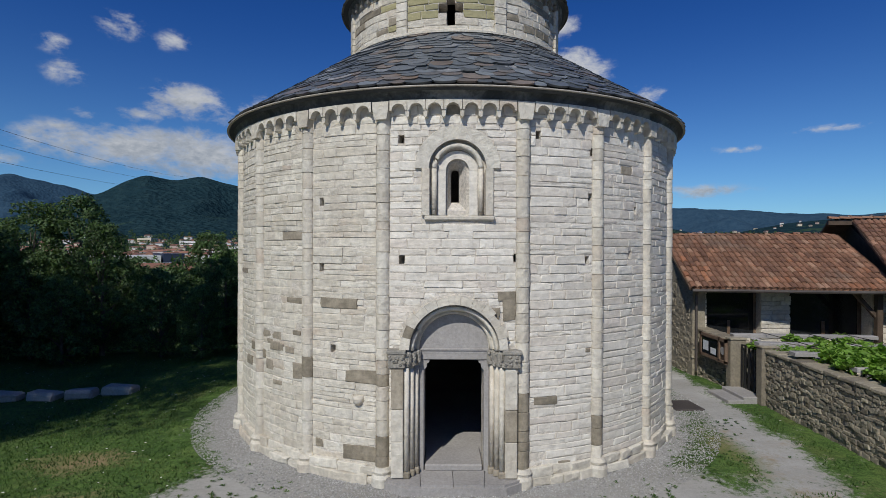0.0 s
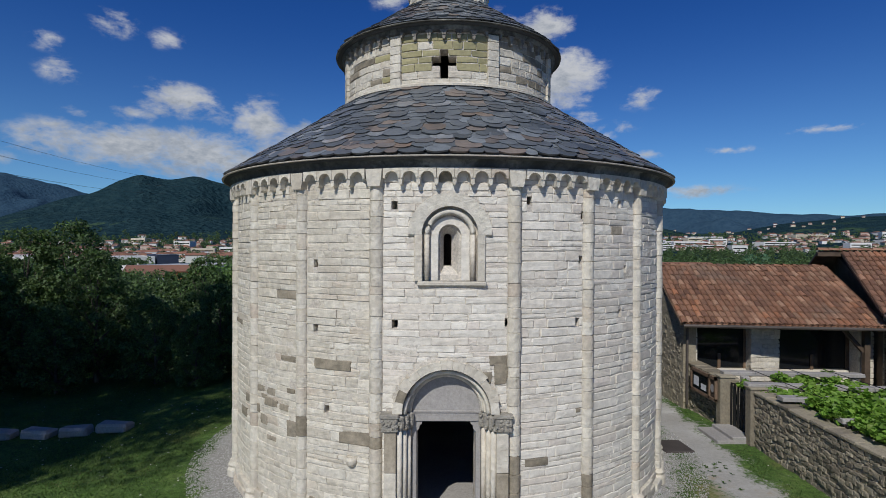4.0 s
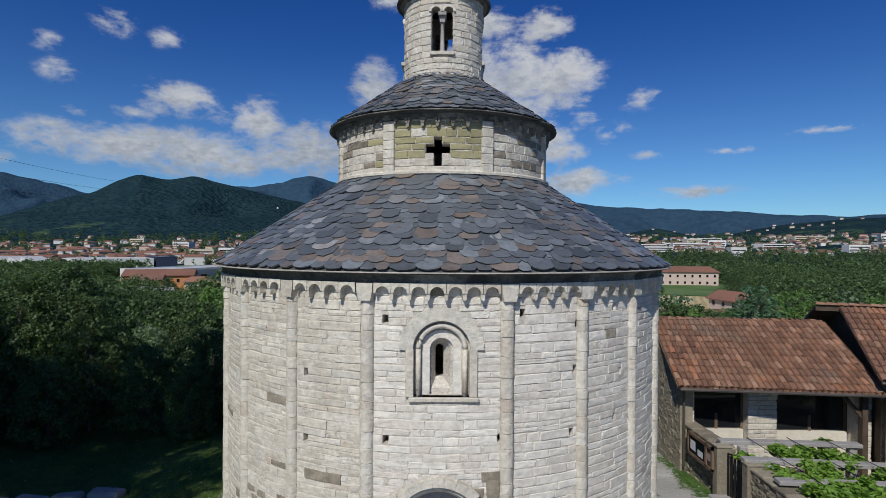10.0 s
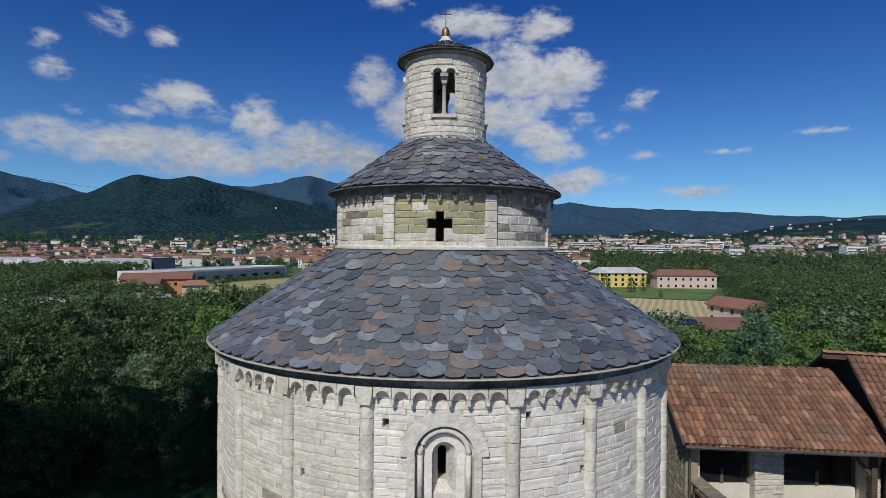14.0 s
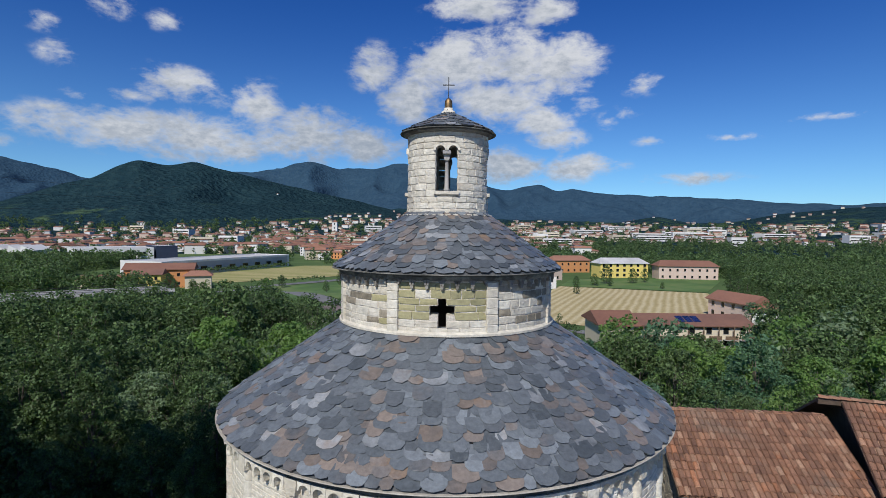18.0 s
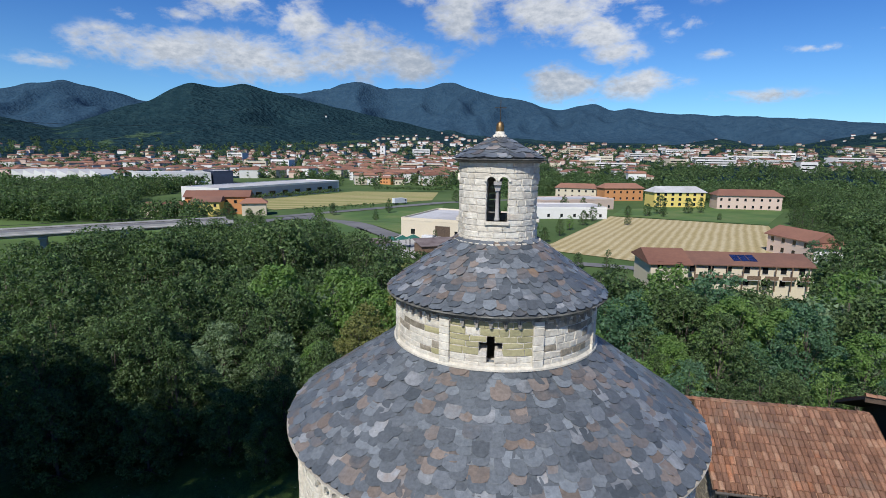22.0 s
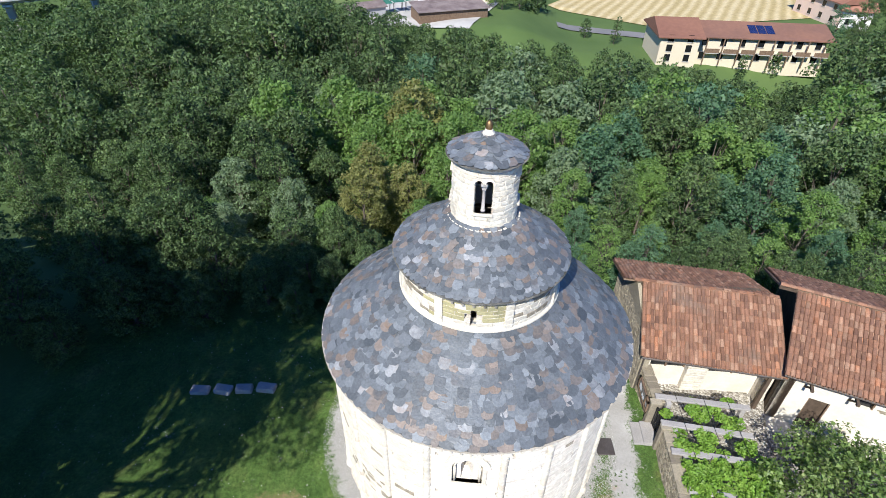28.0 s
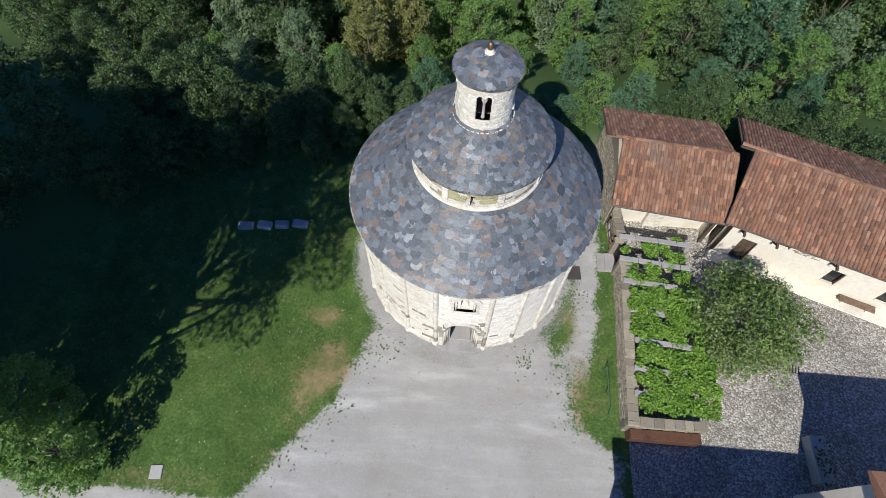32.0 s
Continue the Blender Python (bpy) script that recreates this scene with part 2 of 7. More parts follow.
RUBBLE_MORTAR = surface("rubble_mortar", [(0.0, (0.15, 0.135, 0.11)), (1.0, (0.24, 0.215, 0.17))], grain=24, grain_depth=0.4)
OLDWOOD = surface("weathered_wood", [(0.0, (0.13, 0.085, 0.055)), (1.0, (0.22, 0.15, 0.10))], patch=3, grain=30, grain_depth=0.4)
DARKWOOD = surface("dark_rafter_wood", [(0.0, (0.07, 0.05, 0.035)), (1.0, (0.12, 0.085, 0.06))], patch=3, grain=30, grain_depth=0.4)
BARK = surface("bark", [(0.0, (0.09, 0.075, 0.06)), (1.0, (0.17, 0.145, 0.115))], patch=4, grain=24, grain_depth=0.45, bump=1.0, lift=0.03)
IRON = surface("dark_iron", [(0.0, (0.03, 0.03, 0.032)), (1.0, (0.06, 0.058, 0.055))], rough=0.55, metal=0.7, bump=0.1)
GUTTER = surface("brown_sheet_metal", [(0.0, (0.10, 0.085, 0.075)), (1.0, (0.15, 0.13, 0.115))], rough=0.5, metal=0.5, bump=0.1)
BRONZE = surface("gilded_copper", [(0.0, (0.17, 0.105, 0.05)), (1.0, (0.29, 0.19, 0.09))], patch=6, rough=0.5, metal=0.85, bump=0.2)
CONCRETE = surface("concrete", [(0.0, (0.36, 0.35, 0.33)), (1.0, (0.46, 0.45, 0.42))], patch=0.3, grain=8, grain_depth=0.15, stain=(0.2, 0.19, 0.17, 0.5))
ASPHALT = surface("asphalt", [(0.0, (0.14, 0.14, 0.14)), (1.0, (0.20, 0.195, 0.19))], patch=0.1, grain=5, grain_depth=0.12)
LEAVES = surface("leaves", [(0.0, (0.052, 0.092, 0.038)), (0.4, (0.087, 0.141, 0.055)), (0.75, (0.120, 0.183, 0.068)), (1.0, (0.164, 0.216, 0.084))], patch=0.12, grain=1.1, grain_depth=0.4, vary=0.58, pick=0.4, rough=0.62, bump=0, leaf=0.40)
BRIGHT_LEAVES = surface("bright_leaves", [(0.0, (0.107, 0.194, 0.056)), (0.6, (0.160, 0.265, 0.073)), (1.0, (0.219, 0.312, 0.103))], patch=0.3, grain=1.5, vary=0.25, pick=0.4, rough=0.5, bump=0, leaf=0.42)
OLIVE_LEAVES = surface("olive_leaves", [(0.0, (0.165, 0.182, 0.061)), (0.6, (0.231, 0.237, 0.083)), (1.0, (0.308, 0.292, 0.110))], patch=0.3, grain=1.5, vary=0.25, pick=0.4, rough=0.55, bump=0, leaf=0.42)
BLUE_LEAVES = surface("grey_green_leaves", [(0.0, (0.073, 0.152, 0.082)), (0.6, (0.107, 0.203, 0.109)), (1.0, (0.144, 0.240, 0.134))], patch=0.3, grain=1.5, vary=0.25, pick=0.4, rough=0.55, bump=0, leaf=0.42)
PALE_LEAVES = surface("silvery_leaves", [(0.0, (0.132, 0.204, 0.108)), (1.0, (0.228, 0.300, 0.174))], patch=0.3, grain=1.5, vary=0.25, pick=0.4, rough=0.55, bump=0, leaf=0.42)


def glass_material(name="window_glass", gloss=0.5):
    m = bpy.data.materials.new(name)
    m.use_nodes = True
    b = m.node_tree.nodes["Principled BSDF"]
    b.inputs["Base Color"].default_value = (0.012, 0.014, 0.016, 1)
    b.inputs["Roughness"].default_value = 0.08
    b.inputs["Specular IOR Level"].default_value = gloss
    return m


GLASS = glass_material()


# ---- building blocks ----
class Buf:
    """Vertices and faces of a mesh in the making."""

    def __init__(self):
        self.v, self.f = [], []

    def add(self, verts, faces, m=None):
        n = len(self.v)
        self.v += [tuple(m @ Vector(p)) for p in verts] if m else [tuple(p) for p in verts]
        self.f += [tuple(n + i for i in f) for f in faces]
        return self

    def mesh(self, name, material, smooth=False):
        me = bpy.data.meshes.new(name)
        me.from_pydata(self.v, [], self.f)
        me.materials.append(material)
        if smooth:
            me.polygons.foreach_set("use_smooth", [True] * len(me.polygons))
        me.update()
        return me

    def box(self, x0, x1, y0, y1, z0, z1, m=None, bev=0.0):
        if bev:
            return self.add(*chamfered(x1 - x0, y1 - y0, z1 - z0, bev), (m or Matrix()) @ Matrix.Translation(((x0 + x1) / 2, (y0 + y1) / 2, (z0 + z1) / 2)))
        v = [(x, y, z) for z in (z0, z1) for y in (y0, y1) for x in (x0, x1)]
        return self.add(v, [(0, 2, 3, 1), (4, 5, 7, 6), (0, 1, 5, 4), (2, 6, 7, 3), (0, 4, 6, 2), (1, 3, 7, 5)], m)

    def lathe(self, profile, n=96, a0=0.0, a1=360.0, m=None):
        """Turns (radius, z) pairs round the z axis; angles run from -y towards +x."""
        closed = abs(a1 - a0) >= 359.9
        cols = n if closed else n + 1
        v = []
        for i in range(cols):
            a = radians(a0 + (a1 - a0) * i / n)
            v += [(r * math.sin(a), -r * math.cos(a), z) for r, z in profile]
        k = len(profile)
        f = [(i * k + j, ((i + 1) % cols) * k + j, ((i + 1) % cols) * k + j + 1, i * k + j + 1) for i in range(n) for j in range(k - 1)]
        return self.add(v, f, m)

    def prism(self, outline, y0, y1, m=None, outline2=None):
        """An (x, z) outline drawn out from y0 to y1."""
        k = len(outline)
        v = [(x, y0, z) for x, z in outline] + [(x, y1, z) for x, z in (outline2 or outline)]
        f = [tuple(range(k)), tuple(range(2 * k - 1, k - 1, -1))] + [(i, k + i, k + (i + 1) % k, (i + 1) % k) for i in range(k)]
        return self.add(v, f, m)

    def tube(self, pts, radii, n=8):
        pts = [Vector(p) for p in pts]
        v, f = [], []
        for i, p in enumerate(pts):
            d = (pts[min(i + 1, len(pts) - 1)] - pts[max(i - 1, 0)]).normalized()
            s = d.cross(Vector((0, 0, 1)) if abs(d.z) < 0.9 else Vector((1, 0, 0))).normalized()
            u = s.cross(d)
            v += [tuple(p + radii[i] * (math.cos(2 * math.pi * j / n) * s + math.sin(2 * math.pi * j / n) * u)) for j in range(n)]
        for i in range(len(pts) - 1):
            f += [(i * n + j, i * n + (j + 1) % n, (i + 1) * n + (j + 1) % n, (i + 1) * n + j) for j in range(n)]
        f += [tuple(range(n - 1, -1, -1)), tuple(range((len(pts) - 1) * n, len(pts) * n))]
        return self.add(v, f)


def chamfered(x, y, z, b):
    """A box about the origin with its edges cut off."""
    v, hx, hy, hz = [], x / 2, y / 2, z / 2
    for sz in (-1, 1):
        for sy in (-1, 1):
            for sx in (-1, 1):
                v += [(sx * hx, sy * (hy - b), sz * (hz - b)), (sx * (hx - b), sy * hy, sz * (hz - b)), (sx * (hx - b), sy * (hy - b), sz * hz)]
    c = lambda sx, sy, sz: 3 * ((sz > 0) * 4 + (sy > 0) * 2 + (sx > 0))
    f = []
    for s in (-1, 1):
        q = [(-1, -1), (1, -1), (1, 1), (-1, 1)]
        f.append(tuple(c(s, a, d) for a, d in q))
        f.append(tuple(c(a, s, d) + 1 for a, d in q))
        f.append(tuple(c(a, d, s) + 2 for a, d in q))
        for t in (-1, 1):
            f.append((c(s, t, -1), c(s, t, 1), c(s, t, 1) + 1, c(s, t, -1) + 1))
            f.append((c(s, -1, t), c(s, 1, t), c(s, 1, t) + 2, c(s, -1, t) + 2))
            f.append((c(-1, s, t) + 1, c(1, s, t) + 1, c(1, s, t) + 2, c(-1, s, t) + 2))
            for u in (-1, 1):
                i = c(s, t, u)
                f.append((i, i + 1, i + 2))
    return v, f


def part(name, what, material, parent, label="", smooth=False, kind=""):
    """One mesh object under a thing or a part."""
    ob = new(name, what.mesh(name, material, smooth) if isinstance(what, Buf) else what)
    ob.parent = parent
    return tagged(ob, label, "", "", kind)


def thing(name, label, category, group="", kind="", what=None, material=None, smooth=False, at=None):
    ob = new(name, what.mesh(name, material, smooth) if what else None)
    if at is not None:
        ob.matrix_basis = at
    return tagged(ob, label, category, group, kind)


def arc(cx, cz, r, n=14, a0=180.0, a1=0.0):
    return [(cx + r * math.cos(radians(a0 + (a1 - a0) * i / n)), cz + r * math.sin(radians(a0 + (a1 - a0) * i / n))) for i in range(n + 1)]


def on_drum(a, r, z):
    """The pose on a round wall: local -y looks outwards."""
    return pose(r * math.sin(radians(a)), -r * math.cos(radians(a)), z, 0, 0, a)


def smooth_step(x, lo, hi):
    x = np.clip((x - lo) / (hi - lo), 0, 1)
    return x * x * (3 - 2 * x)


VALLEY = -14.0


def bank_end(x):
    """How far ahead the wooded river bed reaches."""
    return np.interp(x, [-140, -85, -55, -36, -5, 15, 30, 75, 125], [185, 150, 138, 112, 110, 112, 101, 112, 165])


def ground_z(x, y):
    """The site is a shelf over a wooded river bank; beyond lies the flat valley floor."""
    fall = smooth_step(y + 0.10 * np.abs(x - 2), 9.0, 46.0)
    left = smooth_step(-x, 40.0, 90.0)
    far_bank = bank_end(x)
    river = -6.0 * smooth_step(y, 38, 62) * (1 - smooth_step(y, far_bank - 12, far_bank))
    terrace = 4.5 * smooth_step(x, -150, -115) * (1 - smooth_step(x, 4, 22)) * smooth_step(y, far_bank - 8, far_bank + 2) * (1 - smooth_step(y, 165, 225))
    lawn = -.42 * smooth_step(-x, 7.5, 13) * smooth_step(y, -8, 0)
    return VALLEY * np.maximum(fall, left * smooth_step(y, -10, 20)) + river + terrace + lawn


# ---- the ground: one sheet from the lawn to the horizon ----
def ground_material():
    m = bpy.data.materials.new("ground_cover")
    m.use_nodes = True
    t = Nodes(m.node_tree)
    pos = t.add("ShaderNodeNewGeometry").outputs["Position"]
    att = t.add("ShaderNodeAttribute")
    att.attribute_name = "cover"
    rgb = t.add("ShaderNodeSeparateColor", Color=att.outputs["Color"])
    fine = t.noise(pos, 9.0, 7.0, 0.7)
    mid = t.noise(pos, 0.9, 6.0, 0.62)
    wide = t.noise(pos, 0.16, 5.0, 0.6)
    edge = t.math("MULTIPLY", t.math("SUBTRACT", t.noise(pos, 1.1, 9.0, 0.78), 0.5), 3.2)
    speck = t.math("MULTIPLY", t.math("SUBTRACT", t.noise(pos, 7.0, 6.0, 0.75), 0.5), 2.2)
    edge = t.math("ADD", edge, speck)
    grass = t.ramp(mid, [(0.25, (0.040, 0.080, 0.020)), (0.5, (0.066, 0.118, 0.028)), (0.75, (0.105, 0.152, 0.042))])
    grass = t.mix(t.math("MULTIPLY", t.step(t.noise(pos, 0.30, 5.0, 0.65), 0.54, 0.72), 0.45), grass, (0.17, 0.155, 0.06, 1))
    grass = t.mix(1.0, grass, t.ramp(t.noise(pos, 30.0, 5.0, 0.8), [(0.3, (0.42, 0.42, 0.42)), (0.7, (1.55, 1.55, 1.55))]), "MULTIPLY")
    grass = t.mix(1.0, grass, t.ramp(t.noise(pos, 6.5, 5.0, 0.75), [(0.32, (0.55, 0.55, 0.55)), (0.5, (1.0, 1.0, 1.0)), (0.68, (1.5, 1.45, 1.35))]), "MULTIPLY")
    cell = t.add("ShaderNodeTexVoronoi", Vector=t.mix(.06, pos, t.noise(pos, 3.0, 4.0, .6, 1)), Scale=60.0)
    stone = t.mix(0.65, t.ramp(t.add("ShaderNodeSeparateColor", Color=cell.outputs["Color"]).outputs[0], [(0.0, (0.31, 0.295, 0.265)), (1.0, (0.40, 0.385, 0.35))]),
                  t.ramp(t.math("ADD", t.math("MULTIPLY", wide, 0.55), t.math("MULTIPLY", mid, 0.45)), [(0.32, (0.28, 0.265, 0.23)), (0.5, (0.335, 0.325, 0.30)), (0.66, (0.395, 0.39, 0.37))]))
    stone = t.mix(1.0, stone, t.ramp(fine, [(0.25, (0.86, 0.86, 0.86)), (0.75, (1.09, 1.09, 1.09))]), "MULTIPLY")
    run = t.add("ShaderNodeMapping", Vector=pos)
    run.inputs["Rotation"].default_value, run.inputs["Scale"].default_value = (0, 0, radians(-28)), (0.16, 0.85, 1)
    wheel = t.noise(run.outputs[0], 1.0, 5.0, 0.6)
    stone = t.mix(1.0, stone, t.ramp(wheel, [(0.3, (0.93, 0.93, 0.92)), (0.5, (1.0, 1.0, 1.0)), (0.60, (1.10, 1.10, 1.11)), (0.68, (1.32, 1.32, 1.33))]), "MULTIPLY")
    stone = t.mix(t.math("MULTIPLY", t.step(t.noise(pos, 0.33, 6.0, 0.68), 0.54, 0.74), 0.40), stone, (0.30, 0.265, 0.20, 1))
    bare = t.mix(t.step(mid, 0.4, 0.6), (0.30, 0.215, 0.12, 1), (0.17, 0.16, 0.065, 1))
    k = t.step(t.math("ADD", rgb.outputs[0], t.math("MULTIPLY", edge, 0.75)), 0.28, 0.72)
    near = t.mix(k, grass, stone)
    near = t.mix(t.math("MULTIPLY", t.step(t.math("ADD", rgb.outputs[1], t.math("MULTIPLY", edge, 0.55)), 0.40, 0.95), 0.8), near, bare)
    scrub = t.ramp(t.noise(pos, 0.02, 6.0, 0.65), [(0.3, (0.05, 0.09, 0.028)), (0.6, (0.09, 0.14, 0.045)), (0.8, (0.16, 0.185, 0.075))])
    col = t.mix(rgb.outputs[2], near, scrub)
    b = t.add("ShaderNodeBsdfPrincipled", Base_Color=col, Roughness=0.92)
    t.put(b, "Specular IOR Level", 0.15)
    h = t.math("ADD", t.math("MULTIPLY", fine, 0.6), t.math("MULTIPLY", cell.outputs["Distance"], 0.15))
    t.put(b, "Normal", t.add("ShaderNodeBump", Strength=0.6, Distance=0.025, Height=h).outputs[0])
    t.tree.links.new(b.outputs[0], t.add("ShaderNodeOutputMaterial").inputs[0])
    return m


def spread(lo, hi, step, far, grow):
    """Grid lines: even between lo and hi, ever wider outside them."""
    inner = list(np.arange(lo, hi + step / 2, step))
    out, d, x = [], step, hi
    while x < far:
        d *= grow
        x += d
        out.append(x)
    return np.array([lo + hi - v for v in reversed(out)] + inner + out)


xs, ys = spread(-30, 32, 0.4, 4700, 1.22), spread(-30, 34, 0.4, 4700, 1.22)
xs, ys = np.unique(np.concatenate([xs, np.arange(-170.3, 140, 7.0)])), np.unique(np.concatenate([ys, np.arange(60.3, 245, 6.0)]))
X, Y = np.meshgrid(xs, ys)
Z = ground_z(X, Y)
bumps = np.array([[noise.noise(Vector((x * 0.25, y * 0.25, 0.0))) for x in xs] for y in ys])
Z = Z + 0.05 * bumps * smooth_step(np.hypot(X, Y), 7.5, 11)
R0 = np.hypot(X, Y)
# pebbles round the foot of the wall, the yard before the door, the lane between the two walls
yard_left = np.interp(Y, [-30, -14.3, -11.6, -9.45, -7.6, -6.1, -5], [-22, -10.4, -8.35, -6.6, -6.1, -5.3, -4.9])
yard_right = np.interp(Y, [-30, -10.9, -9.9, -7.8, -6.0, -4.5], [9.2, 8.3, 6.3, 6.1, 5.4, 4.4])
yard = smooth_step(X - yard_left, -0.9, 0.9) * smooth_step(yard_right - X, -1.3, 1.3) * smooth_step(-4.2 - Y, -0.5, 0.5)
ring = smooth_step(np.where(X > 3, 6.35, 6.75) - R0, -0.45, 0.45)
lane_x = np.interp(Y, [-8, -4.5, 0, 5, 12], [6.0, 7.0, 7.3, 7.7, 8.2])
lane = smooth_step(0.62 - np.abs(X - lane_x), -0.7, 0.6) * smooth_step(Y, -9.0, -6.0) * smooth_step(14 - Y, 0, 2)
road = smooth_step(-14.6 - Y + 0.12 * np.sin(X * .7), -0.3, 0.3)
stony = np.maximum(np.maximum(yard, ring), np.maximum(lane, road))
worn = 1.0 * np.exp(-((X + 8.1) ** 2 / 2.2 + (Y + 4.6) ** 2 / .5)) + 1.1 * np.exp(-((X + 6.9) ** 2 / 1.2 + (Y + 7.4) ** 2 / 2.2)) + .8 * np.exp(-((X + 8.2) ** 2 / 1.5 + (Y + 8.9) ** 2 / 4)) + .75 * np.exp(-((X - 6.5) ** 2 / .8 + (Y + 8) ** 2 / 9)) + .4 * np.exp(-((X - 7.9) ** 2 / .6 + (Y + 5) ** 2 / 14)) + .62 * np.exp(-((X + 15) ** 2 / 30 + (Y + 13.9) ** 2 / .8)) + .5 * np.exp(-((X + 9.5) ** 2 / 3 + (Y + 12.6) ** 2 / .8)) + .7 * np.exp(-((X - 6.1) ** 2 / .8 + (Y + 3.4) ** 2 / 4))
wild = smooth_step(np.maximum(Y - 3, (-X - 17) * 0.8 - np.maximum(0, -Y) * 0.5), 2.0, 9.0)
nx, ny = len(xs), len(ys)
me = bpy.data.meshes.new("ground")
me.from_pydata(np.stack([X, Y, Z], -1).reshape(-1, 3).tolist(), [], [(j * nx + i, j * nx + i + 1, (j + 1) * nx + i + 1, (j + 1) * nx + i) for j in range(ny - 1) for i in range(nx - 1)])
cover = me.attributes.new("cover", "FLOAT_COLOR", "POINT")
cover.data.foreach_set("color", np.stack([stony, worn, wild, np.ones_like(worn)], -1).ravel())
me.materials.append(ground_material())
me.polygons.foreach_set("use_smooth", [True] * len(me.polygons))
tagged(new("ground", me), "green lawn and grey pebble yard falling away to the valley", "ground", "", "structure")

# ---- hills round the valley: crest lines as degrees right of ahead and degrees of height over the camera ----
FAR_CREST = [(-75, 4), (-52, 4.2), (-44, 4.55), (-39.3, 5.75), (-36, 5.0), (-33.2, 4.4), (-27, 5.2), (-21, 5.75), (-16.5, 6.2), (-13.5, 6.97), (-11, 6.5), (-8.1, 6.4), (-6, 6.65), (-3.9, 7.33),
             (-1, 6.35), (2.9, 5.45), (7.4, 4.5), (9, 4.8), (10.6, 4.98), (12.3, 4.3), (14.1, 4.68), (16, 4.1), (18.5, 3.8), (25.4, 3.6), (30, 3.3), (34, 2.8), (44, 2.7), (75, 3)]
NEAR_CREST = [(-75, 3), (-50, 3.0), (-44, 2.5), (-40, 1.7), (-36.5, 3.2), (-33, 4.35), (-31, 5.4), (-29.4, 6.15), (-27, 5.8), (-24.5, 6.25), (-20.9, 5.5), (-15.5, 4.3), (-9.8, 3.3), (-4, 2.0), (0, 1.3), (5, 0.9),
              (12, 0.8), (19, 1.1), (22.5, 1.7), (27, 0.7), (33, 1.9), (38, 2.4), (48, 2), (75, 2)]


def crest(table, a, far):
    """Height over the valley floor of a crest line at an azimuth."""
    w_ = np.linspace(-.45, .45, 5)
    el_ = sum(np.interp(a + d, [p[0] for p in table], [p[1] for p in table]) for d in w_) / 5
    return 30 + far * np.tan(np.radians(el_))


def hill_z(a, r):
    """Height of the hills over the valley floor at an azimuth in degrees and a distance, both arrays."""
    near = crest(NEAR_CREST, a, 2000) * smooth_step(r, 1000, 2000) * (1 - .55 * smooth_step(r, 2000, 2700))
    far_ = crest(FAR_CREST, a, 3500) * smooth_step(r, 2300, 3500) * (1 - .3 * smooth_step(r, 3500, 4500))
    apron = np.interp(a, [-60, -34, -18, -6, 5, 20, 40, 60], [48, 52, 72, 92, 66, 60, 64, 60]) * smooth_step(r, 560, 1750)
    return np.maximum(np.maximum(near, far_), apron)


def hill_material(name, stops, relief):
    """Wooded slopes far off; the stops carry distance haze as a blue tint."""
    m = bpy.data.materials.new(name)
    m.use_nodes = True
    t = Nodes(m.node_tree)
    pos = t.add("ShaderNodeNewGeometry").outputs["Position"]
    wood = t.noise(pos, 0.035, 8.0, 0.72)
    crowns = t.add("ShaderNodeTexVoronoi", Vector=pos, Scale=0.07)
    col = t.ramp(wood, stops)
    zz = t.add("ShaderNodeSeparateXYZ", Vector=pos).outputs[2]
    clear = t.math("MULTIPLY", t.step(t.noise(pos, 0.010, 5.0, 0.6), 0.56, 0.62), t.step(zz, 95.0, 20.0))
    col = t.mix(clear, col, t.ramp(t.noise(pos, 0.012, 3.0), [(0.35, (0.045, 0.085, 0.045)), (0.65, (0.075, 0.12, 0.06))]))
    b = t.add("ShaderNodeBsdfPrincipled", Base_Color=col, Roughness=0.95)
    t.put(b, "Specular IOR Level", 0.0)
    h = t.math("ADD", t.math("MULTIPLY", crowns.outputs["Distance"], 0.7), wood)
    t.put(b, "Normal", t.add("ShaderNodeBump", Strength=relief, Distance=12.0, Height=h).outputs[0])
    t.tree.links.new(b.outputs[0], t.add("ShaderNodeOutputMaterial").inputs[0])
    return m


# the blue in these woods is distance haze painted into the base colour
HILL_HAZE_GREEN = hill_material("near_wooded_slope_hazed", [(0.3, (0.010, 0.028, 0.037)), (0.5, (0.017, 0.040, 0.049)), (0.7, (0.028, 0.057, 0.062))], 0.9)
HILL_HAZE_BLUE = hill_material("far_wooded_slope_hazed", [(0.3, (0.020, 0.048, 0.082)), (0.7, (0.042, 0.080, 0.116))], 0.45)


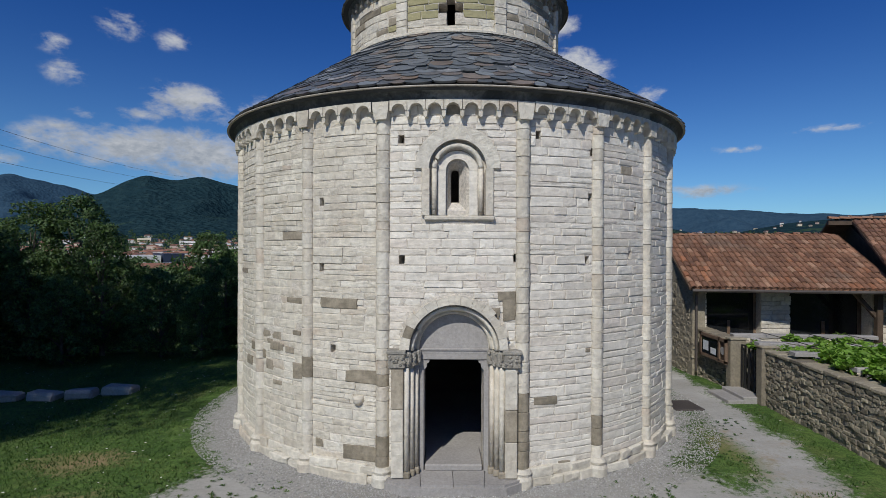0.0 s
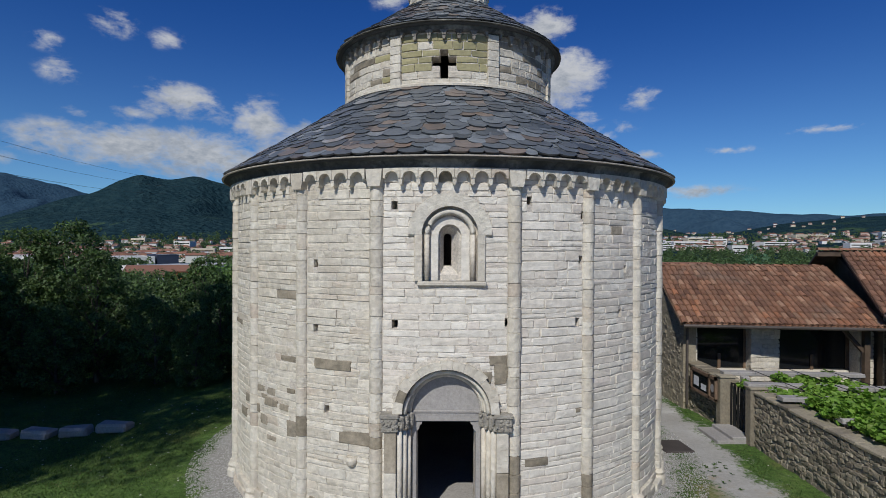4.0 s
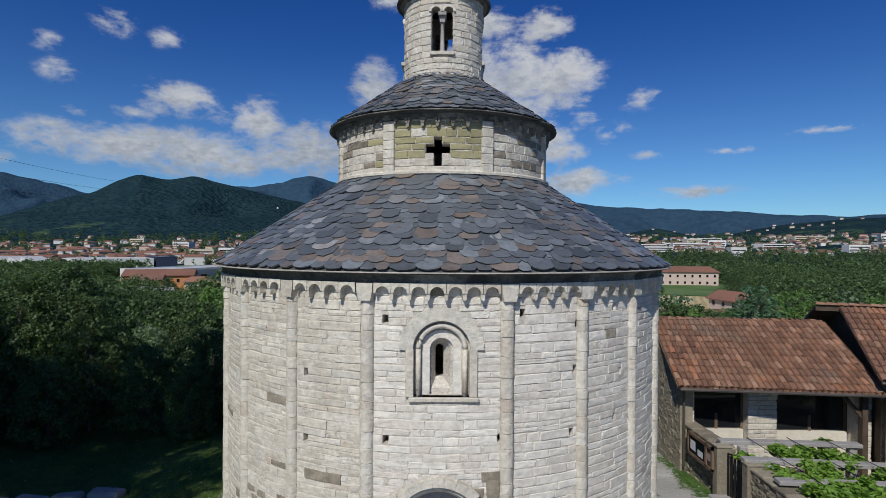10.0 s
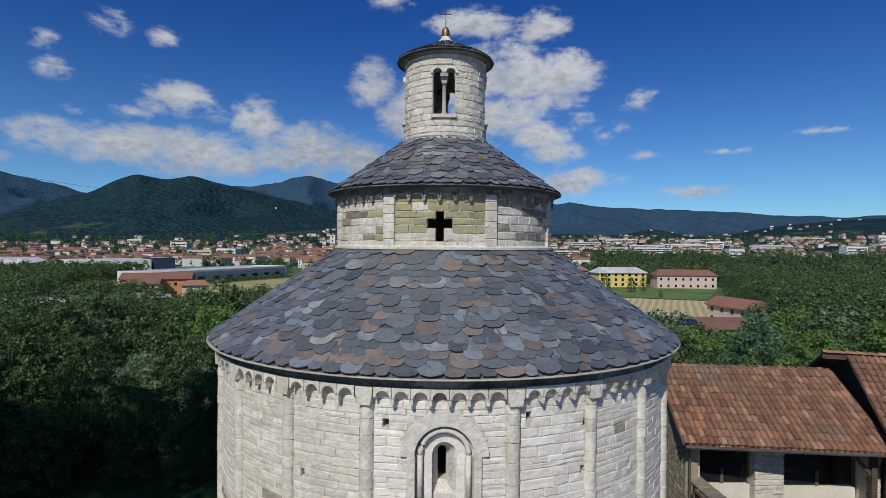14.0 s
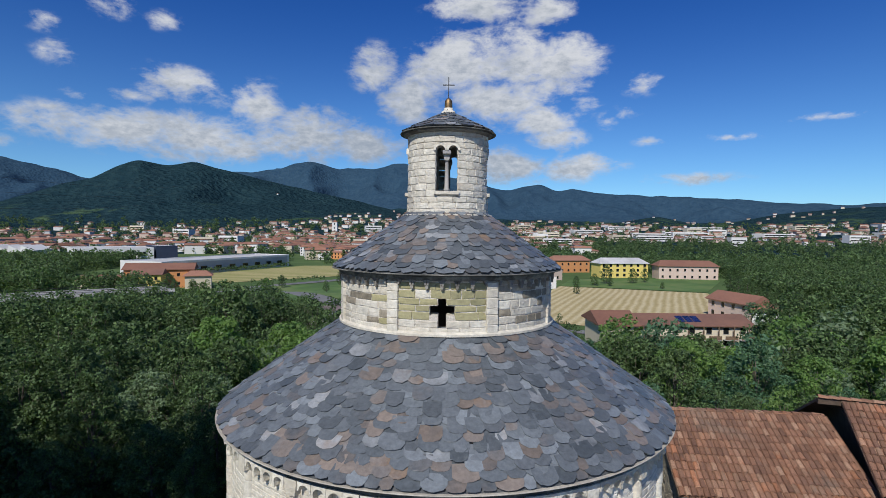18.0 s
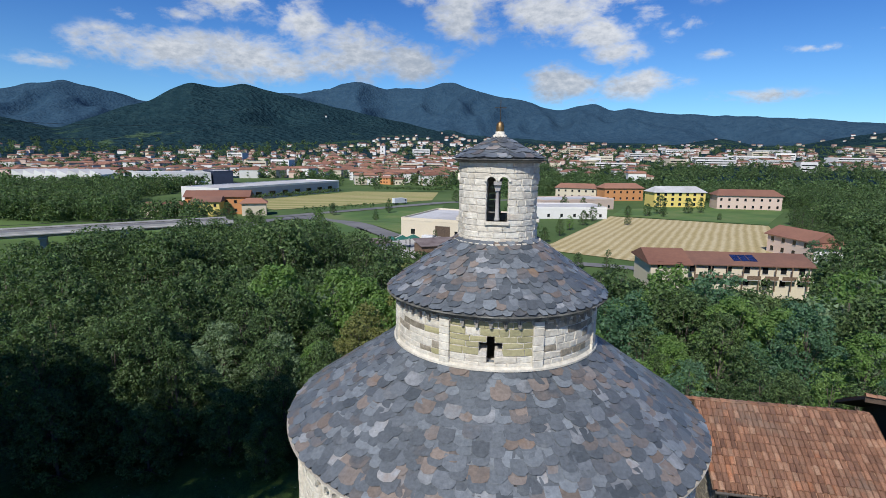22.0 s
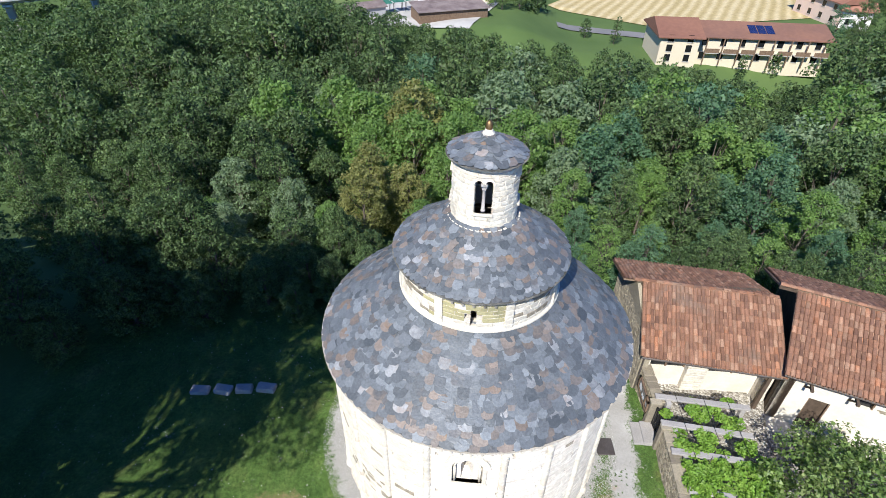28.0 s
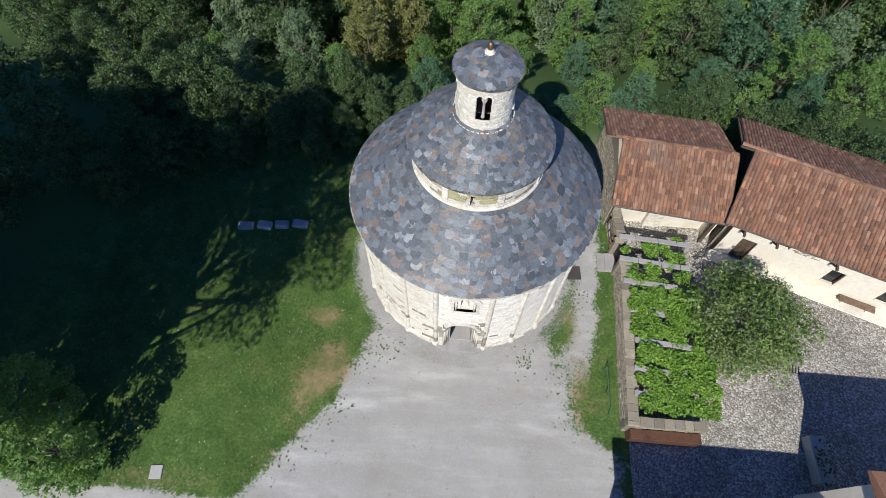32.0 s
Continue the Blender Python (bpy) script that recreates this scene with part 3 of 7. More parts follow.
def hill_range(name, lo, hi, steps, material, label):
    az_, rr = np.radians(np.arange(-75, 75.01, 0.25)), np.linspace(lo, hi, steps)
    A, R_ = np.meshgrid(az_, rr)
    H = hill_z(np.degrees(A), R_)
    px_, py_ = R_ * np.sin(A), R_ * np.cos(A)
    rough_ = np.array([[noise.fractal(Vector((x * 0.0035, y * 0.0035, 3.0)), 0.9, 2.1, 3) for x, y in zip(rx, ry)] for rx, ry in zip(px_, py_)])
    spur = np.array([[sum(abs(noise.noise(Vector((x * k, y * k * .6, 7.0 + k)))) / g for k, g in ((.0028, 1.0), (.0061, 2.0))) for x, y in zip(rx, ry)] for rx, ry in zip(px_, py_)])
    inner = np.minimum(np.abs(R_ - 2000), np.abs(R_ - 3500))
    steep = smooth_step(H, 70, 150)
    H = H * (1 - .62 * spur * smooth_step(inner, 20, 330) * steep) + (5 + .05 * H) * rough_ * steep
    n = len(az_)
    hm = bpy.data.meshes.new(name)
    hm.from_pydata(np.stack([px_, py_, VALLEY - 1.0 + H], -1).reshape(-1, 3).tolist(), [], [(j * n + i, j * n + i + 1, (j + 1) * n + i + 1, (j + 1) * n + i) for j in range(steps - 1) for i in range(n - 1)])
    hm.materials.append(material)
    hm.polygons.foreach_set("use_smooth", [True] * len(hm.polygons))
    return tagged(new(name, hm), label, "hills", "", "structure")


hill_range("backdrop_near_hills", 560, 2750, 110, HILL_HAZE_GREEN, "green wooded hills with meadows beyond the town, haze tinted into their colour")
hill_range("backdrop_far_hills", 2750, 4500, 60, HILL_HAZE_BLUE, "mountain ridge far across the valley, haze painted as its blue-green")

# ---- the rotunda ----
RW, RU, RB = 5.89, 2.98, 1.165          # outer radii of the lower wall, the upper drum, the bell lantern
EAVE_R, EAVE_Z = 6.25, 7.47
PILASTERS = [-14.4 - 16.9 * i for i in range(9)][::-1] + [11.7 + 16.3 * i for i in range(12)]
PILASTERS = [a for a in PILASTERS if -166 < a < 192]
rotunda = thing("rotunda_church", "round Romanesque church of pale limestone with grey slate roofs", "church")
rng = random.Random(4)


def arch_outline(cx, half, z0, spring, n=14):
    """An opening with a round head: (x, z) points."""
    return [(cx - half, z0), *arc(cx, spring, half, n)[0:], (cx + half, z0)][::-1]


def outward(me):
    b = bmesh.new()
    b.from_mesh(me)
    bmesh.ops.remove_doubles(b, verts=b.verts, dist=1e-5)
    bmesh.ops.recalc_face_normals(b, faces=b.faces)
    b.to_mesh(me)
    b.free()
    return me


def cut(solid, cutters):
    """The solid mesh less the cutters, one after another."""
    got = outward(solid)
    for c in cutters:
        a, b = new("solid", got), new("cutter", outward(c.mesh("cutter", MORTAR)))
        mod = a.modifiers.new("cut", "BOOLEAN")
        mod.operation, mod.solver, mod.object = "DIFFERENCE", "EXACT", b
        got = bpy.data.meshes.new_from_object(a.evaluated_get(bpy.context.evaluated_depsgraph_get()))
        bpy.data.objects.remove(a)
        bpy.data.objects.remove(b)
    return got


HOLES = [(-27.8, 5.44), (14.65, 6.69), (-10.93, 6.58), (-10.75, 4.30), (10.43, 4.34), (26.3, 5.54), (39.7, 5.33), (-27.8, 4.13), (25.4, 4.29), (37.7, 4.39), (-25.0, 2.53), (37.4, 6.70), (26.8, 6.44)]
DOOR_X, WIN_X = -0.10, -0.05
core_r = RW - 0.008
core = Buf().lathe([(4.95, 0.0), *[(core_r, 7.3 * i / 84) for i in range(85)], (4.95, 7.3), (4.95, 0.0)], 200)
for i, (x, y, z) in enumerate(core.v):                # mortar flush with the stones here, washed out there
    r = math.hypot(x, y)
    if r > 5.5 and .1 < z < 7.2:
        d_ = .5 * noise.noise(Vector((x * .8, y * .8, z * .9))) + .5 * noise.noise(Vector((x * 3.1, y * 3.1, z * 4.3)))
        k = 1 + (.018 * d_ - .001) / r
        core.v[i] = (x * k, y * k, z)
cutters = [Buf().prism(arch_outline(DOOR_X, 0.93, 0.16, 2.62), -7.0, -5.88)]
cutters.append(Buf().prism(arch_outline(DOOR_X, 0.93, 0.16, 2.62), -5.9, -5.40, outline2=arch_outline(DOOR_X, 0.70, 0.16, 2.58)))
cutters.append(Buf().box(DOOR_X - 0.575, DOOR_X + 0.575, -5.6, -4.5, 0.2, 2.36))
cutters.append(Buf().prism(arch_outline(WIN_X, 0.54, 5.13, 6.02), -7.0, -5.74))
cutters.append(Buf().prism(arch_outline(WIN_X, 0.37, 5.14, 6.02), -5.8, -5.64))
cutters.append(Buf().prism(arch_outline(WIN_X, 0.22, 5.18, 6.0), -5.72, -5.40, outline2=arch_outline(WIN_X - .04, 0.072, 5.42, 5.97)))
cutters.append(Buf().prism(arch_outline(WIN_X - .04, 0.072, 5.42, 5.97), -5.45, -4.5, outline2=arch_outline(WIN_X - .04, 0.2, 5.3, 5.97)))
putlogs = Buf()
for a, z in HOLES:
    putlogs.box(-0.06, 0.06, -0.2, 0.35, -0.08, 0.08, on_drum(a, RW, z))
lower_wall = part("lower_wall", cut(core.mesh("lower_wall", MORTAR), [*cutters, putlogs]), MORTAR, rotunda, "rounded lower wall with lime mortar joints")


def stone_mesh(length, height, k, depth=0.09):
    """A squared stone with worn, uneven edges: local -y is its face, the origin in the face's middle."""
    q = random.Random(k)
    hx, hz = length / 2, height / 2
    j = lambda d: q.uniform(-d, d)
    cut_ = [q.choice((.002, .004, .012, .03)) for _ in range(4)]
    rim = []
    for i, (sx, sz) in enumerate(((-1, -1), (1, -1), (1, 1), (-1, 1))):
        x, z = sx * (hx + j(.006)), sz * (hz + j(.007))
        rim.append((x - sx * cut_[i] * q.random(), z - sz * cut_[i] * q.random()))
        if i in (0, 2):
            rim.append((j(.25) * length, sz * (hz + q.uniform(-.014, .006))))
        else:
            rim.append((sx * (hx + q.uniform(-.012, .004)), j(.2) * height))
    b = .007
    v = [(x, depth, z) for x, z in rim] + [(x, b + q.uniform(0, .006), z) for x, z in rim]
    v += [(x - math.copysign(min(abs(x), b * q.uniform(.6, 2.6)), x), j(.005), z - math.copysign(min(abs(z), b * q.uniform(.6, 2.4)), z)) for x, z in rim]
    v.append((j(.05) * length, j(.006) - .002, j(.1) * height))
    f = []
    for i in range(8):
        n = (i + 1) % 8
        f += [(i, n, 8 + n, 8 + i), (8 + i, 8 + n, 16 + n, 16 + i), (16 + i, 16 + n, 24)]
    return v, f


LENGTHS = [0.22, 0.34, 0.50, 0.70, 0.95]
STONES = {(i, k): stone_mesh(L, 0.19, 10 * i + k) for i, L in enumerate(LENGTHS) for k in range(8)}
STONE_MESHES = {}


def lay_stone(where, length, height, single, parent, buf, material, q, proud=0.0):
    i = min(range(5), key=lambda n: abs(LENGTHS[n] - length))
    key = (i, q.randrange(8))
    m = where @ pose(0, -proud, 0, q.uniform(-.5, .5), q.uniform(-.5, .5), q.uniform(-.25, .25)) @ Matrix.Diagonal((length / LENGTHS[i], 1, height / 0.19, 1))
    if single:
        k2 = (*key, material.name)
        if k2 not in STONE_MESHES:
            STONE_MESHES[k2] = Buf().add(*STONES[key]).mesh("stone", material)
        ob = part("stone", STONE_MESHES[k2], material, parent)
        ob.matrix_basis = m
    else:
        buf.add(*STONES[key], m)


def free_spans(lo, hi, blocks):
    """What is left of lo..hi after the blocks are taken out."""
    spans = [(lo, hi)]
    for b0, b1 in blocks:
        spans = [s for a, b in spans for s in ((a, min(b, b0)), (max(a, b1), b)) if s[1] - s[0] > 0.05]
    return spans


# darker sandstone blocks mended into the wall: angle, height, length, course
BROWN_BLOCKS = [(-23.7, 3.43, .86, .21), (-17.9, 2.04, .86, .27), (-18.6, .56, .80, .3), (5.95, 3.30, .30, .22), (8.6, 3.62, .36, .2), (-32.9, 1.98, .55, .34), (-51.9, 2.28, .34, .2), (-48, 2.18, .46, .2), (-41.1, 2.41, .5, .2), (-36.6, 2.38, .28, .13), (-43.9, 1.98, .3, .22),
                (9.2, 3.37, .27, .42), (-34.4, 2.76, .24, .1), (-40.9, 1.64, .34, .1), (20.4, .34, .28, .15), (-28.2, .62, .2, .16), (16.3, 1.6, .5, .15), (-55, 1.9, .4, .22), (25.7, 2.51, .11, .08)]


def masonry(parent, radius, a_lo, a_hi, z_lo, z_hi, blocks_at, budget, q, course=(0.085, 0.205), length=(0.16, 0.80), odd=None, name="masonry", base=LIMESTONE, label=""):
    """Courses of stones on a round wall between two angles; the first `budget` are pieces of their own. Returns the budget left."""
    joined, second = Buf(), Buf()
    z = z_lo
    while z < z_hi - 0.06:
        h = min(q.uniform(*course), z_hi - z)
        if z_hi - z - h < 0.08:
            h = z_hi - z
        lo, hi = radius * radians(a_lo), radius * radians(a_hi)
        for s0, s1 in free_spans(lo, hi, blocks_at(z, z + h)):
            x = s0
            while x < s1 - 0.02:
                w_ = min(q.uniform(*length), s1 - x)
                if s1 - x - w_ < 0.15:
                    w_ = s1 - x
                a = math.degrees((x + w_ / 2) / radius)
                alt = odd and odd(a, z + h / 2, q)
                gap = q.choice((.0, .001, .002, .004))
                bed = q.choice((.0, .001, .003, .005, .008, .022))
                lay_stone(on_drum(a, radius, z + h / 2 + q.uniform(-.004, .004)), max(w_ - gap, .04), max(h - bed, .04), budget > 0, parent, second if alt else joined, alt or base, q, q.choice((-.005, -.002, 0, 0, .002, .006)) + q.uniform(-.002, .002))
                budget -= 1
                x += w_
        z += h
    if joined.v:
        part(name, joined, base, parent, label, kind="stuff")
    if second.v:
        part(name, second, BROWNSTONE, parent, "darker brown sandstone blocks", kind="stuff")
    return budget


def lower_blocks(z0, z1):
    """Stretches of the wall's face taken up by the portal, the window and the putlog holes, along the arc."""
    zm, got = (z0 + z1) / 2, []
    if zm < 2.62:
        got.append((DOOR_X - 1.17, DOOR_X + 1.17))
    elif zm < 2.62 + 1.02:
        e = math.sqrt(max(0, 1.03 ** 2 - (max(z0, 2.62) - 2.62) ** 2))
        got.append((DOOR_X - e, DOOR_X + e))
    if z1 > 5.06 and z0 < 6.0:
        got.append((WIN_X - 0.67, WIN_X + 0.67))
    elif 6.0 <= z0 < 6.80:
        e = math.sqrt(max(0, 0.79 ** 2 - (z0 - 6.02) ** 2))
        got.append((WIN_X - e, WIN_X + e))
    for a, z in HOLES:
        if z0 < z + 0.06 and z1 > z - 0.06:
            c = RW * radians(a)
            got.append((c - 0.055, c + 0.055))
    return got


def brown_at(a, z, q):
    return BROWNSTONE if q.random() < 0.006 else None


bays = sorted(zip(PILASTERS, PILASTERS[1:] + [PILASTERS[0] + 360]), key=lambda b: abs((b[0] + b[1]) / 2))
left = 300
for a0, a1 in bays:
    left = masonry(lower_wall, RW, a0 + 1.3, a1 - 1.3, 0.36, 7.24, lower_blocks, left, random.Random(int(a0 * 10)), odd=brown_at, label="coursed pale limestone blocks", base=CLEAN_LIMESTONE if 10 < a0 < 130 or -15 < a0 < 10 else LIMESTONE)

q = random.Random(66)
for a, z, w_, h in BROWN_BLOCKS:
    lay_stone(on_drum(a, RW, z), w_, h, True, lower_wall, None, BROWNSTONE, q, .016)

part("water_stoup", Buf().lathe([(0, -.14), (.05, -.135), (.09, -.10), (.115, -.04), (.125, .06), (.10, .065), (.085, .0), (0, -.02)], 14, -100, 100, on_drum(-19.3, RW + .01, 1.62)), LIMESTONE, rotunda, "small stone stoup jutting from the wall", True)

# plinth: rough white footing stones
q = random.Random(9)
plinth = Buf()
for z0, z1, out in ((0.0, 0.19, 0.10), (0.17, 0.37, 0.045)):
    a = 12.5
    while a < 346:
        wa = q.uniform(2.5, 6.5)
        plinth.add(*STONES[(q.choice((2, 3)), q.randrange(3))], on_drum(a + wa / 2, RW + out + q.uniform(-.03, .05), (z0 + z1) / 2) @ pose(0, 0, 0, q.uniform(-5, 5), q.uniform(-3, 3), q.uniform(-3, 3)) @ Matrix.Diagonal((RW * radians(wa) / 0.5, 1.6, (z1 - z0) * q.uniform(0.85, 1.05) / 0.19, 1)))
        a += wa
part("plinth", plinth, LIMESTONE, rotunda, "rough white footing stones", kind="stuff")

# pilasters: engaged half columns built of drums
for a in PILASTERS:
    b, q = Buf(), random.Random(int(a * 7) + 3)
    pil = part("pilaster", b, LIMESTONE, rotunda, "engaged half column of limestone drums", kind="stuff") if abs(a) > 62 else part("pilaster", Buf().lathe([(.1, .3), (.1, 6.95)], 10, -90, 90, on_drum(a, RW - .02, 0)), MORTAR, rotunda, "engaged half column of limestone drums")
    z = 0.36
    while z < 6.92:
        h = min(q.uniform(0.16, 0.42), 6.94 - z)
        rr = 0.135 + q.uniform(-.006, .006)
        drum_ = b if abs(a) > 62 else Buf()
        drum_.lathe([(rr - .015, z), (rr, z + .008), (rr, z + h - .010), (rr - .015, z + h - .002)], 12, -90, 90, on_drum(a + q.uniform(-.05, .05), RW - .02, 0))
        if abs(a) <= 62:
            brown = any(abs(a - p) < 1 and lo_ < z + h / 2 < hi_ for p, lo_, hi_ in ((28.0, .7, 1.25), (11.7, .2, 1.65), (-14.4, .2, .8), (-14.4, 1.9, 2.2), (-31.3, 1.85, 2.3)))
            part("drum", drum_, BROWNSTONE if brown else LIMESTONE, pil)
        z += h
    if abs(a) > 62:
        pil.data = b.mesh("pilaster", LIMESTONE)
    c = Buf().prism([(-.12, 6.93), (.12, 6.93), (.15, 7.08), (.165, 7.26), (-.165, 7.26), (-.15, 7.08)], -.17, .02, on_drum(a, RW, 0))
    part("capital", c, LIMESTONE, pil, "worn cushion capital")
    c = Buf().lathe([(.0, .02), (.2, .02), (.2, .18), (.165, .24), (.185, .3), (.14, .37), (0, .37)], 12, -90, 90, on_drum(a, RW + .02, 0))
    part("base", c, LIMESTONE, pil)


def corbel_arches(parent, radius, a0, a1, count, z0, z1, depth, material):
    """A row of little round arches on corbels under an eave."""
    wd = radius * radians(a1 - a0) / count
    r = wd * 0.385
    zs = z0 + (z1 - z0) * 0.42
    outline = [(-wd / 2, zs), (-r, zs), *[(x, z) for x, z in arc(0, zs, r, 10)][1:-1], (r, zs), (wd / 2, zs), (wd / 2, z1), (-wd / 2, z1)]
    k = len(outline)
    v = [(x, -depth, z) for x, z in outline] + [(x, 0.03, z) for x, z in outline]
    f = [(i, (i + 1) % k, k + (i + 1) % k, k + i) for i in range(k)]
    f += [(i, k - 1 if i < 6 else k - 2, i + 1) for i in range(k - 3)] + [(6, k - 1, k - 2)]
    arch_me = Buf().add(v, f).mesh("arch", material)
    corbel_me = Buf().prism([(-wd * .12, zs + .01), (-wd * .10, z0 + .03), (0, z0), (wd * .10, z0 + .03), (wd * .12, zs + .01)], -depth * .9, .03).mesh("corbel", material)
    for i in range(count):
        a = a0 + (a1 - a0) * (i + .5) / count
        ob = part("arch", arch_me, material, parent)
        ob.matrix_basis = on_drum(a, radius, 0)
        if i:
            ob = part("corbel", corbel_me, material, parent)
            ob.matrix_basis = on_drum(a0 + (a1 - a0) * i / count, radius, 0)


for a0, a1 in bays:
    corbel_arches(rotunda, RW, a0 + 1.7, a1 - 1.7, 7 if a1 - a0 > 20 else 4, 6.94, 7.27, 0.17, LIMESTONE)

part("cornice", Buf().lathe([(5.5, 7.25), (RW + .13, 7.25), (RW + .13, 7.29), (RW + .14, 7.35), (RW + .17, 7.40), (RW + .20, 7.42), (RW + .20, 7.44), (5.5, 7.45)], 128), SHADED_EAVE_STONE, rotunda, "weathered eaves moulding, its dark colour holding the overhang's shade", True)


# ---- slate roofs ----
def slate_shape(width, length, k):
    q = random.Random(k)
    j = lambda s: q.uniform(-s, s)
    w2 = width / 2
    o = [(-w2 + j(.02), length), (w2 + j(.02), length), (w2 + j(.02), .12 + j(.05)), (w2 * (.74 + j(.14)), .04 + j(.03)), (w2 * (.3 + j(.2)), j(.018)), (-w2 * (.3 + j(.2)), j(.018)), (-w2 * (.75 + j(.14)), .04 + j(.03)), (-w2 + j(.02), .12 + j(.05))]
    th = q.uniform(.020, .048)
    v = [(x, y, th + j(.004)) for x, y in o] + [(x * .985, y + (.028 if y < .2 else 0), 0.0) for x, y in o]
    n = len(o)
    f = [tuple(range(n - 1, -1, -1)), tuple(range(n, 2 * n))] + [(i, (i + 1) % n, n + (i + 1) % n, n + i) for i in range(n)]
    return v, f


def slate_roof(name, r0, z0, r1, z1, width, row, budget, label, seed):
    """A cone of overlapping slates from the eave (r0, z0) up to (r1, z1)."""
    q = random.Random(seed)
    bed = part(name, Buf().lathe([(r0 - .22, z0 - .05), (r0 - .05, z0 - .03), (r0 - .05, z0), (r1 - .05, z1 - .0)], 96), LEAD, rotunda, label, True)
    run = math.hypot(r0 - r1, z1 - z0)
    slope = math.degrees(math.atan2(z1 - z0, r0 - r1))
    shapes = [slate_shape(width * s, row * 1.9, 30 * seed + i) for i, s in enumerate((.7, .8, .9, 1.0, 1.0, 1.1, 1.2, 1.35))]
    meshes = [Buf().add(*s).mesh("slate", SLATE) for s in shapes]
    widths = [width * s for s in (.7, .8, .9, 1.0, 1.0, 1.1, 1.2, 1.35)]
    laid = []
    part("eaves_course", Buf().lathe([(r0 - .3, z0 - .018), (r0 + .004, z0 - .016), (r0 + .008, z0 - .006), (r0 + .002, z0 + .008), (r0 - .3, z0 + .012)], 128), SILLSTONE if r0 > 5 else SHADED_EAVE_STONE, bed, "thin eaves slab edge")
    d = 0.02
    while d < run - row * .35:
        f = d / run
        r, z = r0 + (r1 - r0) * f, z0 + (z1 - z0) * f
        a, start = 0.0, q.uniform(0, 20)
        while a < 359.0:
            i = q.randrange(8)
            wa = math.degrees(widths[i] * .93 / max(r, .25))
            m = on_drum(start + a + wa / 2, r, z + .012 + q.uniform(0, .012)) @ pose(0, q.uniform(-.02, .03), 0, slope - 3.9 + q.uniform(-1.4, 1.2), q.uniform(-1.6, 1.6), q.uniform(-2.5, 2.5))
            laid.append((abs((start + a + wa / 2 + 180) % 360 - 180), i, m))
            a += wa
        d += row * q.uniform(.9, 1.1)
    laid.sort(key=lambda s: s[0])
    rest = Buf()
    for n, (_, i, m) in enumerate(laid):
        if n < budget:
            ob = part("slate", meshes[i], SLATE, bed)
            ob.matrix_basis = m
        else:
            rest.add(*shapes[i], m)
    if rest.v:
        part("slates", rest, SLATE, bed, "overlapping grey stone slates", kind="stuff")
    return bed


slate_roof("main_roof", EAVE_R, EAVE_Z, RU - .02, 9.70, 0.40, 0.205, 300, "low cone roof of mixed grey and rusty stone slates", 1)
slate_roof("upper_roof", 3.286, 11.19, RB - .02, 12.72, 0.32, 0.175, 260, "cone roof of grey stone slates", 2)
slate_roof("lantern_roof", 1.379, 15.0, 0.12, 15.62, 0.30, 0.16, 120, "small cone cap of grey stone slates", 3)

# ---- upper drum ----
U_PIL = [-26.6, 20.6, 65.6, 110.6, 155.6, 200.6, 245.6, 289.4]
drum = Buf().lathe([(2.5, 9.4), (RU - .014, 9.4), (RU - .014, 11.1), (2.5, 11.1), (2.5, 9.4)], 96)
cross = Buf().box(-.10, .10, -.4, .9, -.38, .37, on_drum(-2.9, RU, 10.23)), Buf().box(-.30, .30, -.4, .9, -.03, .2, on_drum(-2.9, RU, 10.23))
upper = part("upper_drum", cut(drum.mesh("upper_drum", MORTAR), cross), MORTAR, rotunda, "upper drum of ochre and pale stone with a cross-shaped opening")


def cross_blocks(z0, z1):
    c, zm, got = RU * radians(-2.9), (z0 + z1) / 2, []
    if 9.85 < zm < 10.62:
        got.append((c - .10, c + .10))
    if z1 > 10.22 and z0 < 10.41:
        got.append((c - .30, c + .30))
    return got


def ochre_at(a, z, q):
    front = -22 < a < 16 and 9.88 < z < 10.95
    return OCHRE if front and q.random() < .93 or q.random() < .05 else BROWNSTONE if q.random() < (.4 if a > 22 else .15) else None


left = 240
for a0, a1 in sorted(zip(U_PIL, U_PIL[1:] + [U_PIL[0] + 360]), key=lambda b: abs((b[0] + b[1]) / 2)):
    q = random.Random(int(a0 + 500))
    joined = {}
    z = 9.72
    while z < 10.98:
        h = q.uniform(.15, .22)
        lo, hi = RU * radians(a0 + 2.6), RU * radians(a1 - 2.6)
        for s0, s1 in free_spans(lo, hi, cross_blocks(z, z + h)):
            x = s0
            while x < s1 - .02:
                w_ = min(q.uniform(.25, .6), s1 - x)
                if s1 - x - w_ < .15:
                    w_ = s1 - x
                a = math.degrees((x + w_ / 2) / RU)
                mat_ = (ochre_at(a, z + h / 2, q) if z > 9.9 else None) or LIMESTONE
                lay_stone(on_drum(a, RU, z + h / 2), w_ - .01, h - .01, left > 0, upper, joined.setdefault(mat_.name, (Buf(), mat_))[0], mat_, q, q.uniform(-.008, .008))
                left -= 1
                x += w_
        z += h
    for b, mat_ in joined.values():
        if b.v:
            part("masonry", b, mat_, upper, kind="stuff")
    pil = part("pilaster", Buf().box(-.13, .13, -.05, .03, 9.74, 11.0, on_drum(a0, RU, 0)), MORTAR, upper, "flat pilaster strip of white limestone")
    z = 9.74
    while z < 11.0:
        h = q.uniform(.14, .26)
        part("block", Buf().box(-.15, .15, -.07, .05, z, min(z + h - .008, 11.0), on_drum(a0 + q.uniform(-.1, .1), RU, 0), .012), LIMESTONE, pil)
        z += h
    corbel_arches(upper, RU, a0 + 3, a1 - 3, 6, 10.82, 11.07, .10, CORNICE)
